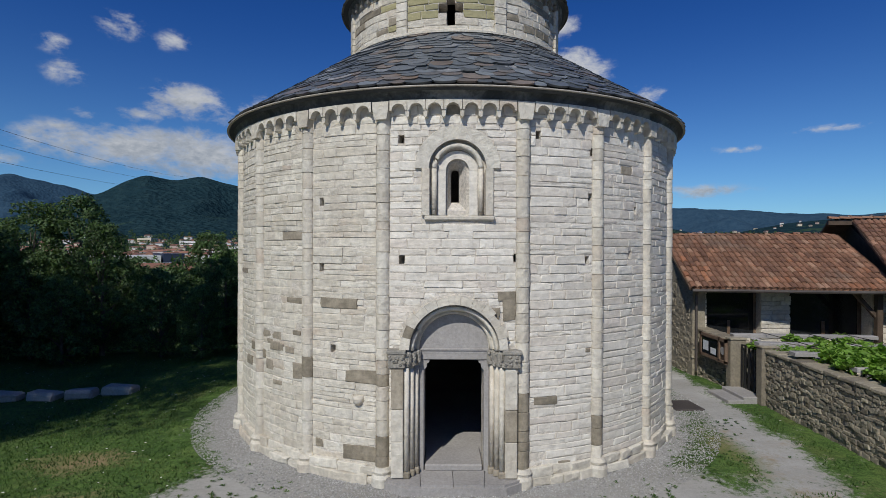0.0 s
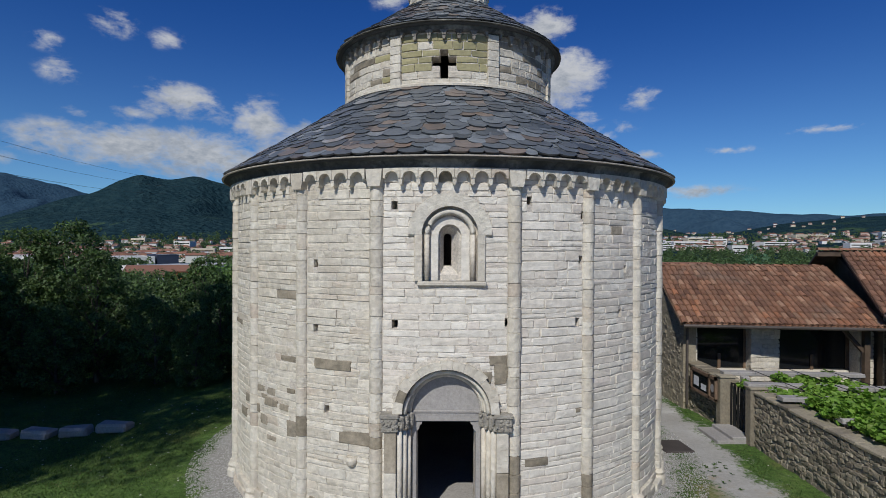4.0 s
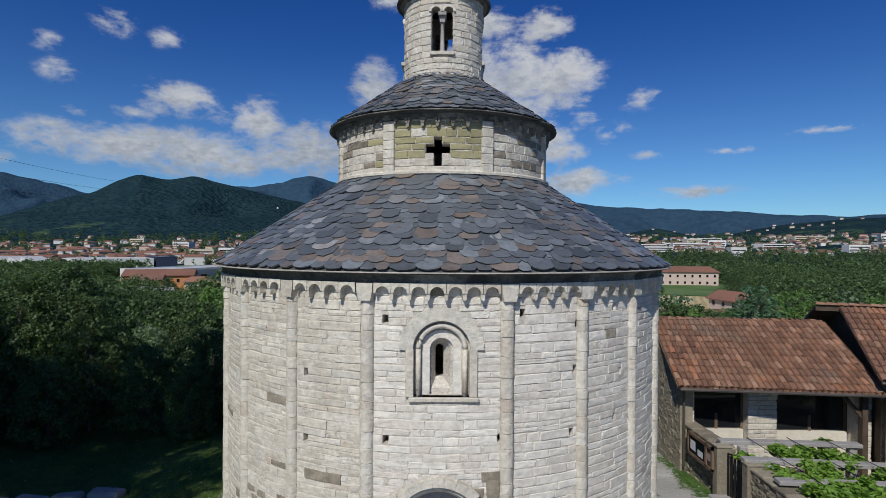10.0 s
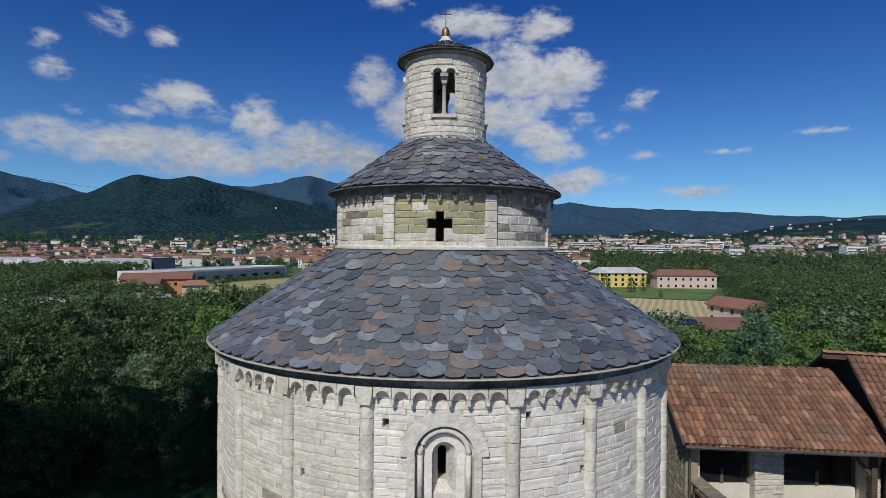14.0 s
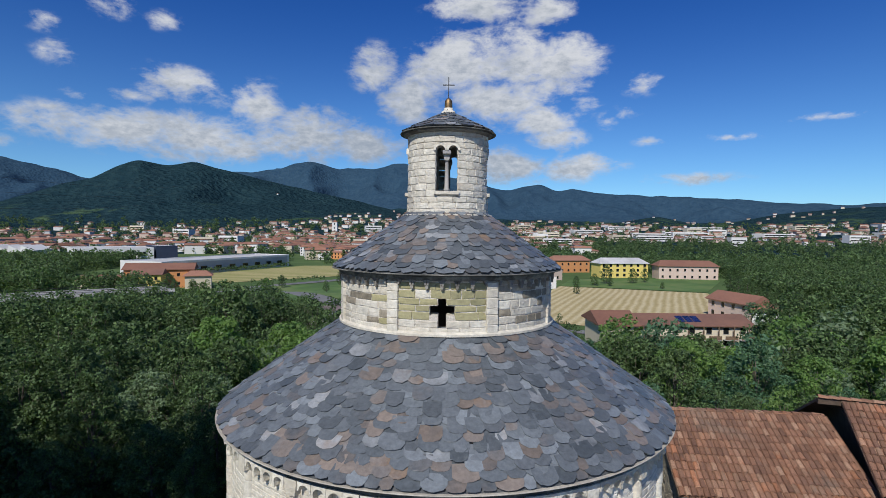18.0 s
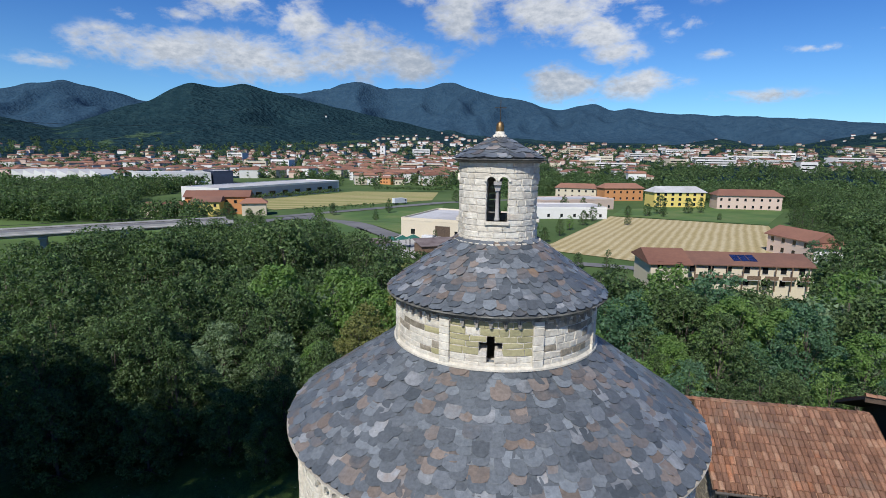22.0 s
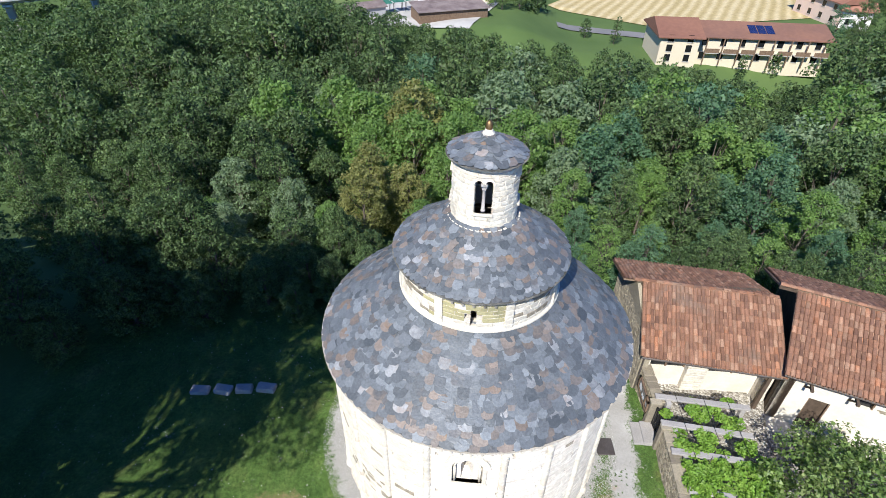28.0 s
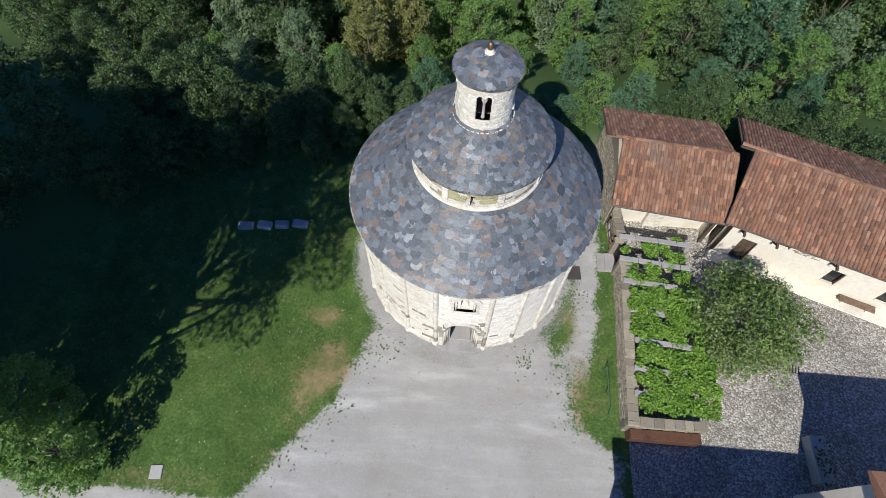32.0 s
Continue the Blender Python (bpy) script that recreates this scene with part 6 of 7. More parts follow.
# ---- valley: the buildings that can be told apart ----
def flat_building(name, label, p0, p1, depth, h, wall_material, roof="hip", floors=2, bay=3.4, rise=2.4, panes=True, roof_material=None, base=VALLEY, wsize=(1.2, 1.4)):
    """A building whose front runs from p0 to p1 (as seen from the church), with a roof and a window to each bay and storey."""
    d = Vector((p1[0] - p0[0], p1[1] - p0[1], 0))
    L, turn = d.length, math.degrees(math.atan2(d.y, d.x))
    t_ = thing(name, label, "building")
    t_.matrix_basis = pose(p0[0], p0[1], base, 0, 0, turn)
    walls = part("wall", Buf().box(0, L, 0, depth, -2, h), wall_material, t_)
    if roof == "hip":
        part("roof", hip_roof(Buf(), L, depth, h, rise, .8, .5, pose(L / 2, depth / 2, 0)), roof_material or FAR_TILE, t_)
    elif roof == "gable":
        part("roof", hip_roof(Buf(), L, depth, h, rise, .8, .02, pose(L / 2, depth / 2, 0)), roof_material or FAR_TILE, t_)
    else:
        part("roof", Buf().box(.3, L - .3, .3, depth - .3, h - .2, h + .05), roof_material or FLAT_ROOF, t_)
        for x0, x1, y0, y1 in ((0, L, -.05, .3), (0, L, depth - .3, depth + .05), (-.05, .3, 0, depth), (L - .3, L + .05, 0, depth)):
            part("parapet", Buf().box(x0, x1, y0, y1, h - .3, h + .5), wall_material, t_)
    if panes:
        n = max(1, int(L / bay))
        for fl in range(floors):
            for i in range(n):
                x = L * (i + .5) / n
                z = .9 + (h / floors) * fl
                wd = part("window", Buf().box(x - wsize[0] / 2, x + wsize[0] / 2, -.03, .1, z, z + wsize[1]), GLASS, t_)
                part("sill", Buf().box(x - wsize[0] / 2 - .1, x + wsize[0] / 2 + .1, -.12, .0, z - .1, z), CONCRETE, wd)
    return t_, L


# long apartment house beyond the wood, its balconies and solar panels
apt, L = flat_building("apartment_house", "long cream apartment house with red roof, balconies and solar panels", (44.5, 105.5), (71.5, 105.0), 11, 5.6, CREAM, "gable", 2, 3.4, 1.9)
for fl in range(1):
    for i in range(7):
        x = 2.0 + 3.7 * i
        bal = part("balcony", Buf().box(x, x + 2.9, -1.3, 0, 2.35 + 2.6 * fl, 2.5 + 2.6 * fl), CONCRETE, apt)
        part("railing", Buf().box(x, x + 2.9, -1.3, -1.24, 2.5 + 2.6 * fl, 3.4 + 2.6 * fl), OLDWOOD, bal, "brown balcony railing")
for i in range(8):
    part("post", Buf().box(1.9 + 3.4 * i, 2.1 + 3.4 * i, -1.35, -1.15, 0, 5.5), OLDWOOD, apt)
for i in range(3):
    for j in range(2):
        part("solar_panel", Buf().box(11 + 1.75 * i, 12.6 + 1.75 * i, 1.2 + 1.6 * j, 2.7 + 1.6 * j, .08, .14, pose(0, 0, 5.75, 0, 0, 0) @ pose(0, 0, 0, 16.8, 0, 0)), SOLAR, apt, "dark blue solar panel")
flat_building("apartment_wing", "cream gabled wing with red roof beside the apartment house", (36.5, 103.0), (44.5, 103.0), 13, 5.9, CREAM, "gable", 3, 2.7, 2.4)
flat_building("stone_house", "grey stone house with a red tile roof by the field", (88, 157), (91.5, 140), 8, 5.8, PINK, "gable", 2, 3.5, 2.6)
flat_building("stone_house", "small rendered annexe with a red tile roof", (92, 139.5), (99, 138.2), 6, 4.4, WHITEWASH, "gable", 1, 3.5, 1.8)
flat_building("yellow_apartments", "bright yellow apartment block with a grey hipped roof", (97, 302), (127, 306), 13, 8.6, YELLOW, "hip", 3, 4, 3.2, True, FLAT_ROOF, VALLEY, (1.6, 1.6))
flat_building("pink_apartments", "pink terraced apartments with a red tile roof", (130, 297), (164, 295), 12, 7.8, PINK, "hip", 2, 4, 3.2)
flat_building("orange_terrace", "ochre terrace of houses with red roofs", (77, 340), (103, 346), 12, 8.2, ORANGE, "hip", 2, 4, 3)
flat_building("orange_terrace", "ochre terrace of houses with red roofs", (48, 360), (74, 352), 11, 7, CREAM, "hip", 2, 4, 3)
flat_building("flat_factory", "low pale factory with a flat grey roof", (20, 232), (56, 236), 22, 5.0, WHITEWASH, "flat", 1, 6)
flat_building("flat_factory", "low brown factory with a flat grey roof", (30, 264), (70, 284), 22, 5.5, PINK, "flat", 1, 6)
depot, L = flat_building("depot", "cream depot with a flat roof and two dark gates", (-25.2, 141.5), (1.5, 133.5), 30, 5.4, CREAM, "flat", 1, 40, 2, False, base=-9.6)
# flush dark boards take the place of the shaded gateway openings
for x in (11, 19):
    part("gate", Buf().box(x, x + 4.6, -.06, .2, 0, 3.9), DARKWOOD, depot, "dark board coloured as the shade inside an open gateway")
for x in (3.2, 17.0):
    part("window", Buf().box(x, x + 1.3, -.05, .1, 1.1, 2.6), GLASS, depot)
store = thing("lean_to", "long brown lean-to shed at the depot yard's edge", "shed")
store.matrix_basis = pose(-15.5, 112.5, -9.6, 0, 0, 24)
part("wall", Buf().box(0, 17, 0, 6.5, -.5, 2.2), OLDWOOD, store)
part("roof", Buf().add([(-.4, -.5, 2.2), (17.4, -.5, 2.2), (17.4, 7, 3.1), (-.4, 7, 3.1), (-.4, -.5, 2.32), (17.4, -.5, 2.32), (17.4, 7, 3.22), (-.4, 7, 3.22)], [(0, 3, 2, 1), (4, 5, 6, 7), (0, 1, 5, 4), (1, 2, 6, 5), (2, 3, 7, 6), (3, 0, 4, 7)]), BROWN_SHEET, store, "rusty brown sheet roof")
store = thing("lean_to", "low grey-roofed shed beside the depot yard", "shed")
store.matrix_basis = pose(-31.5, 113, -9.6, 0, 0, 35)
part("wall", Buf().box(0, 9, 0, 5, -.5, 2.2), GREYWALL, store)
part("roof", hip_roof(Buf(), 9, 5, 2.2, .9, .4, .02, pose(4.5, 2.5, 0)), BROWN_SHEET, store)
for i in range(3):
    tent = thing("garden_tent", "small dark green pavilion tent in the depot yard", "tent", "yard tents")
    tent.matrix_basis = pose(-24.5 + 2.6 * i, 121 + 2.2 * i, -9.5, 0, 0, 30)
    part("canopy", Buf().add([(-1.5, -1.5, 2.2), (1.5, -1.5, 2.2), (1.5, 1.5, 2.2), (-1.5, 1.5, 2.2), (0, 0, 3.2)], [(0, 1, 4), (1, 2, 4), (2, 3, 4), (3, 0, 4), (3, 2, 1, 0)]), TENT_GREEN, tent)
    for px_, py_ in ((-1.4, -1.4), (1.4, -1.4), (1.4, 1.4), (-1.4, 1.4)):
        part("pole", Buf().box(px_ - .04, px_ + .04, py_ - .04, py_ + .04, -.2, 2.2), IRON, tent)
fac, L = flat_building("long_factory", "long white and grey factory with a flat roof", (-181, 291), (-152, 280), 114, 7.6, WHITEWASH, "flat", 1, 9, 2, False)
for x in (4, 9, 20):
    part("gate", Buf().box(x, x + 3.5, -.08, .2, 0, 4.4), GLASS, fac)
part("side_cladding", Buf().box(L, L + .15, 0, 112, 0, 6.9), GREYWALL, fac, "grey panel cladding")
for i in range(9):
    part("window_band", Buf().box(L + .1, L + .3, 4 + 12 * i, 9 + 12 * i, 2.2, 4.2), GLASS, fac)
wf, L = flat_building("white_factory", "white factory hall with a row of windows", (-289, 411), (-244, 447), 50, 9.5, WHITEWASH, "flat", 1, 9, 2, False)
for i in range(11):
    part("window", Buf().box(5 + 4.4 * i, 7.6 + 4.4 * i, -.1, .2, 4.5, 6.6), GLASS, wf)
flat_building("blue_hall", "dark blue clad factory hall", (-243, 449), (-230, 460), 40, 11, BLUE_METAL, "flat", 1, 9, 2, False)
flat_building("low_store", "low white store before the factory", (-268, 396), (-232, 404), 16, 5, WHITEWASH, "flat", 1, 6)
saw = thing("sawtooth_works", "old white works with a sawtooth roof", "building")
saw.matrix_basis = pose(-424, 436, VALLEY, 0, 0, 15)
part("wall", Buf().box(0, 73, 0, 40, -2, 6), WHITEWASH, saw)
for i in range(8):
    part("roof_tooth", Buf().prism([(9.1 * i, 6), (9.1 * i + 9, 6), (9.1 * i + .4, 10.5)], 0, 40), WHITEWASH, saw)
flat_building("yellow_house", "yellow house with a red tile roof by the bridge", (-131, 214), (-120, 217), 11, 6.5, YELLOW, "gable", 2, 3.6, 2.2)
flat_building("red_house", "red rendered house with a red tile roof", (-139, 222), (-112, 230), 12, 8, ORANGE, "gable", 2, 4, 2.6)
flat_building("beige_house", "beige cottage with a red tile roof", (-112, 222), (-102, 226), 10, 5.5, CREAM, "hip", 1, 3.6, 2)
flat_building("red_roof_shed", "open shed with an orange tile roof", (-150, 208), (-136, 212), 12, 4, CREAM, "gable", 1, 4, 2.2)

# road bridge over the river
bridge = thing("road_bridge", "grey concrete road bridge on piers across the river", "bridge")
BM = Matrix.Translation((-79.0, 116.5, -3.4)) @ pose(0, 0, 0, 0, 0, 38.5)
part("deck", Buf().box(-190, 12, -4.9, 4.9, -.35, 0, BM, .05), CONCRETE, bridge, "concrete deck slab")
for s in (-2.6, 0, 2.6):
    part("girder", Buf().box(-190, 12, s - .45, s + .45, -1.1, -.35, BM), CONCRETE, bridge, "concrete girder under the deck")
part("carriageway", Buf().box(-190, 12, -3.6, 3.6, 0.0, .06, BM), ASPHALT, bridge)
for s in (-4.3, 4.3):
    part("railing", Buf().box(-190, 12, s - .12, s + .12, 0, .5, BM), CONCRETE, bridge, "concrete parapet")
    part("handrail", Buf().tube([BM @ V3(-190, s, 1.1), BM @ V3(12, s, 1.1)], [.06, .06], 6), IRON, bridge)
for x in (-157, -141, -125, -109, -93, -77, -61, -45, -29, -13, 3):
    pr = part("pier", Buf().box(x - .7, x + .7, -2.4, 2.4, -17, -1.5, BM, .2), CONCRETE, bridge, "concrete pier")
    part("pier_cap", Buf().box(x - .9, x + .9, -4.0, 4.0, -1.6, -1.1, BM, .1), CONCRETE, pr)


# fields, roads and yards
def plot(name, pts, material, label, lift=.06):
    """A patch of land draped over the valley floor."""
    b = bmesh.new()
    bmesh.ops.triangulate(b, faces=[b.faces.new([b.verts.new((x, y, 0)) for x, y in pts])])
    bmesh.ops.subdivide_edges(b, edges=b.edges[:], cuts=7, use_grid_fill=True)
    for v in b.verts:
        v.co.z = float(ground_z(np.array(v.co.x), np.array(v.co.y))) + lift + .12
    bmesh.ops.recalc_face_normals(b, faces=b.faces)
    m = bpy.data.meshes.new(name)
    b.to_mesh(m)
    b.free()
    m.materials.append(material)
    return tagged(new(name, m), label, "field", "", "structure")


def stripes(name, turn, stops, width):
    m = bpy.data.materials.new(name)
    m.use_nodes = True
    t = Nodes(m.node_tree)
    pos = t.add("ShaderNodeNewGeometry").outputs["Position"]
    rot = t.add("ShaderNodeMapping", Vector=pos)
    rot.inputs["Rotation"].default_value = (0, 0, radians(turn))
    wave = t.add("ShaderNodeTexWave", Vector=rot.outputs[0], Scale=width, Distortion=2.5, Detail=3.0, Detail_Scale=.4)
    blot = t.noise(pos, .06, 5.0, .65)
    f = t.math("ADD", t.math("MULTIPLY", wave.outputs[1], .5), t.math("MULTIPLY", blot, .55))
    col = t.mix(1.0, t.ramp(f, stops), t.ramp(t.noise(pos, 1.2, 5.0, .7), [(.3, (.78, .78, .78)), (.7, (1.2, 1.2, 1.2))]), "MULTIPLY")
    b = t.add("ShaderNodeBsdfPrincipled", Base_Color=col, Roughness=.95)
    t.put(b, "Specular IOR Level", 0.1)
    t.tree.links.new(b.outputs[0], t.add("ShaderNodeOutputMaterial").inputs[0])
    return m


STUBBLE = stripes("stubble_field", 24, [(.25, (.36, .29, .14)), (.5, (.43, .345, .18)), (.75, (.50, .42, .25))], .11)
DRY = stripes("dry_meadow", 70, [(.25, (.24, .25, .09)), (.5, (.32, .29, .12)), (.8, (.40, .34, .17))], .03)
MEADOW = surface("meadow", [(0.0, (.065, .12, .032)), (.5, (.095, .165, .042)), (1.0, (.15, .19, .065))], patch=.05, grain=1.5, grain_depth=.15, bump=0)
plot("field_stubble", [(17, 150), (44, 133), (91, 149), (121, 222), (60, 247)], STUBBLE, "mown stubble field with straw stripes")
plot("field_meadow", [(61, 250), (122, 225), (160, 285), (160, 294), (112, 300), (75, 285)], MEADOW, "bright green meadow behind the stubble field")
plot("field_dry", [(-108, 250), (-34, 322), (-36, 392), (-100, 388), (-150, 290)], DRY, "dry yellowing meadow beside the factory", .05)
plot("field_meadow", [(-66, 206), (-27, 150), (-20, 190), (-24, 292), (-80, 234)], MEADOW, "green meadow beside the valley road", .05)
plot("field_meadow", [(-54, 140), (-31, 116), (-27, 136), (-62, 190), (-76, 200)], MEADOW, "green meadow edge by the wood", .05)
plot("field_meadow", [(150, 540), (330, 560), (420, 640), (180, 640)], MEADOW, "far green meadow before the town", .05)
plot("field_meadow", [(-60, 420), (50, 430), (60, 500), (-50, 500)], MEADOW, "far green sports ground", .05)
plot("field_meadow", [(120, 128), (220, 150), (230, 190), (130, 190)], MEADOW, "green meadow beside the wood", .05)
plot("road_valley", [(-98, 222), (-92, 219), (-22, 306), (20, 330), (18, 336), (-28, 312)], ASPHALT, "grey asphalt valley road", .09)
plot("road_branch", [(-80, 231), (-88, 223), (-66, 198), (-29, 138), (-26, 146)], ASPHALT, "grey side road to the depot", .1)
plot("road_bridge_end", [(-82, 124), (-76, 120), (-80, 224), (-90, 222)], ASPHALT, "asphalt road from the bridge", .08)
plot("yard_depot", [(-31, 112), (-4, 110), (3, 134), (-26, 146)], CONCRETE, "grey depot yard", .11)
plot("road_lane", [(18, 128), (40, 122), (88, 134), (88, 138), (40, 127), (18, 133)], ASPHALT, "narrow lane beside the stubble field", .09)
hedge_c, hedge_r = [], []
q = random.Random(91)
for p0, p1, n in (((-86, 398), (-26, 402), 46), ((-146, 292), (-108, 372), 40), ((-88, 240), (-60, 262), 10)):
    for i in range(n):
        f_ = i / (n - 1)
        hedge_c.append((p0[0] + (p1[0] - p0[0]) * f_ + q.uniform(-.5, .5), p0[1] + (p1[1] - p0[1]) * f_, VALLEY + q.uniform(1.2, 2.2)))
        hedge_r.append(q.uniform(1.3, 2.0))
v, f = leaf_cloud(77, hedge_c, hedge_r, 14, .6)
me_ = bpy.data.meshes.new("hedge")
me_.from_pydata(v.tolist(), [], f.tolist())
me_.materials.append(LEAVES)
tagged(new("hedge", me_), "clipped green hedges of the valley", "hedge", "", "stuff")

# single trees of the open valley
for x, y, s, k in ((-72, 232, .5, 2), (-48, 246, .55, 0), (88, 262, .75, 7), (104, 268, .7, 2), (112, 272, .6, 0), (30, 117, .42, 1), (60, 215, .4, 2), (128, 214, .7, 7), (134, 228, .8, 0), (92, 130, .8, 2), (84, 126, .7, 5), (-18, 312, .7, 2), (40, 262, .7, 2), (50, 266, .6, 0), (-60, 172, .5, 2), (-56, 160, .5, 3), (-44, 196, .4, 0), (-96, 176, .5, 7), (-84, 168, .45, 2), (-14, 131, .3, 1), (0.5, 129, .5, 3), (3.5, 127, .55, 0), (8, 131, .6, 2), (13, 137, .5, 0), (12, 150, .55, 7), (20, 165, .45, 2), (27, 180, .5, 0), (33, 196, .5, 3), (41, 212, .55, 2), (48, 228, .5, 7), (54, 244, .5, 0), (70, 254, .45, 2), (79, 252, .5, 7), (86, 250, .42, 0), (108, 240, .3, 2), (24, 122, .4, 2), (41, 98, .34, 2), (47.5, 98.5, .26, 3), (55, 97, .34, 0), (68, 98, .28, 7), (75, 102, .55, 2), (81, 113, .55, 0), (86, 121, .5, 7), (103, 146, .7, 7), (108, 158, .7, 0), (113, 172, .7, 2), (119, 188, .7, 7), (124, 203, .75, 0), (18, 205, .6, 7), (8, 190, .6, 0), (14, 222, .6, 2), (-8, 176, .45, 0)):
    plant(k + 8, x, y, s, q.uniform(0, 360), "trees of the valley fields", "broadleaf tree standing among the valley fields")


for i in range(16):
    plant(q.choice((8, 10, 15, 11)), q.uniform(-104, -74), q.uniform(138, 168), q.uniform(.3, .5), q.uniform(0, 360), "trees of the valley fields", "broadleaf tree standing among the valley fields")

# woods of the valley floor, too far to tell apart
def open_land(x, y):
    """Fields, roads and yards without trees."""
    if 150 < y < 400 and x < -140 - (y - 182) * .63:
        return False
    if -215 < x < 5 and 222 < y < 440 and x > -235 + (y - 205) * .1:
        return True
    if 12 < x < 172 and 128 < y < 325 and x < 100 + (y - 128) * .45:
        return True
    if -100 < x < 10 and 108 < y < 262:
        return True
    if -62 < x < 15 and 138 < y < 335 or -165 < x < -90 and 195 < y < 240:
        return True
    if -320 < x < -180 and 395 < y < 560 or 40 < x < 110 and 320 < y < 375:
        return True
    return 140 < x < 430 and 530 < y < 645 or -430 < x < -280 and 410 < y < 480


cents, rads = [], []
for i in range(11200):
    a, r = q.uniform(-52, 52), 120 * (1700 / 120) ** q.random()
    if i > 9400:
        a, r = q.uniform(-6, 46), q.uniform(330, 950)
    elif i > 8200:
        a, r = q.uniform(-42, 40), q.uniform(600, 1500)
    elif i > 7000:
        a, r = (q.uniform(-48, -31), q.uniform(215, 480)) if i % 3 else (q.uniform(31, 46), q.uniform(150, 420))
    x, y = r * math.sin(radians(a)), r * math.cos(radians(a))
    if open_land(x, y) or y < float(bank_end(x)) + 2 or (y < 135 and x > 0):
        continue
    if a > 0 and r > 160:
        dense = .95 if r < 930 else .8
    elif a < -24 and r < 470:
        dense = 1.0
    else:
        dense = .9 if r < 260 else .5 if r < 600 else .85
    if q.random() < dense:
        s = q.uniform(2.2, 3.8)
        h = town_z(x, y)
        if h > VALLEY + 48:
            continue
        for k in range(4):
            cents.append((x + q.uniform(-s, s), y + q.uniform(-s, s), h + s * (.4 + .65 * k)))
            rads.append(s * q.uniform(.65, .95))
for lo, hi, per, size, text in ((0, 430, 13, .52, "woods along the valley road"), (430, 9e9, 3.4, 1.1, "far woods and hedgerow trees of the valley floor")):
    pick_ = [i for i, c in enumerate(cents) if lo <= math.hypot(c[0], c[1]) < hi]
    v, f = leaf_cloud(8, [cents[i] for i in pick_], [rads[i] for i in pick_], per, size)
    me_ = bpy.data.meshes.new("valley_woods")
    me_.from_pydata(v.tolist(), [], f.tolist())
    me_.materials.append(LEAVES)
    tagged(new("valley_woods", me_), text, "trees", "", "stuff")

# towers over the town's roofs
for x, y, w_, h, mt in ((-185, 950, 9, 42, WHITEWASH), (560, 1010, 7, 38, CREAM), (-40, 1180, 6, 34, PINK)):
    tw = thing("town_tower", "slender pale tower rising over the town's roofs", "tower", "towers of the town")
    tw.matrix_basis = pose(x, y, VALLEY)
    part("shaft", Buf().box(-w_ / 2, w_ / 2, -w_ / 2, w_ / 2, -2, h), mt, tw)
    part("roof", hip_roof(Buf(), w_, w_, h, w_ * .5, .4, 1.0), FAR_TILE, tw)
    for k in range(4):
        part("window", Buf().box(-.9, .9, -w_ / 2 - .05, -w_ / 2 + .1, h - 5 - 7 * k, h - 2 - 7 * k), GLASS, tw)

# vehicles standing in the valley
TRUCK_WHITE = surface("white_vehicle_paint", [(0.0, (.6, .61, .62)), (1.0, (.68, .69, .7))], rough=.35, bump=0)


def vehicle(name, label, x, y, turn, long_, tall, cab):
    t_ = thing(name, label, name)
    t_.matrix_basis = pose(x, y, float(ground_z(np.array(x), np.array(y))) + .2, 0, 0, turn)
    part("body", Buf().box(-long_ / 2, long_ / 2 - cab, -1.15, 1.15, .7, tall, None, .08), TRUCK_WHITE, t_)
    cb = part("cab", Buf().box(long_ / 2 - cab + .1, long_ / 2, -1.1, 1.1, .5, tall * .85, None, .15), TRUCK_WHITE, t_)
    part("windscreen", Buf().box(long_ / 2 - .05, long_ / 2 + .02, -.95, .95, tall * .5, tall * .78), GLASS, cb)
    part("side_window", Buf().box(long_ / 2 - cab * .7, long_ / 2 - cab * .2, -1.13, 1.13, tall * .5, tall * .76), GLASS, cb)
    for wx in (-long_ / 2 + 1.2, -long_ / 2 + 2.4, long_ / 2 - cab * .6):
        for s in (-1.0, 1.0):
            part("wheel", Buf().lathe([(0, -.14), (.45, -.14), (.48, 0), (.45, .14), (0, .14)], 12, m=pose(wx, s, .48, 90, 0, 0)), IRON, t_)


vehicle("lorry", "white lorry standing on the valley road", -50, 293, 50, 9.5, 3.6, 2.2)
vehicle("van", "small white van standing in the depot yard", -15, 131, -20, 5.2, 2.3, 1.8)

# overhead lines
for dz in (0, -1.8, -3.8):
    cable = Buf().tube([(-46 - .24 * k * 12, 20 + k * 12, 17.1 + dz + .45 * k + .06 * (k - 3) ** 2) for k in range(11)], [.02] * 11, 5)
    thing("power_cable", "thin dark overhead power cable", "cable", "overhead cables", "", cable, IRON)


pole = thing("power_pole", "tall grey steel pole carrying the overhead cables", "pole")
pz = float(ground_z(np.array(-46.0), np.array(20.0)))
part("mast", Buf().tube([(-46, 20, pz - .3), (-46, 20, 18.6)], [.28, .14], 10), CONCRETE, pole)
for dz in (0, -1.8, -3.8):
    part("crossarm", Buf().box(-46.9, -45.1, 19.95, 20.05, 17.6 + dz, 17.75 + dz), IRON, pole)


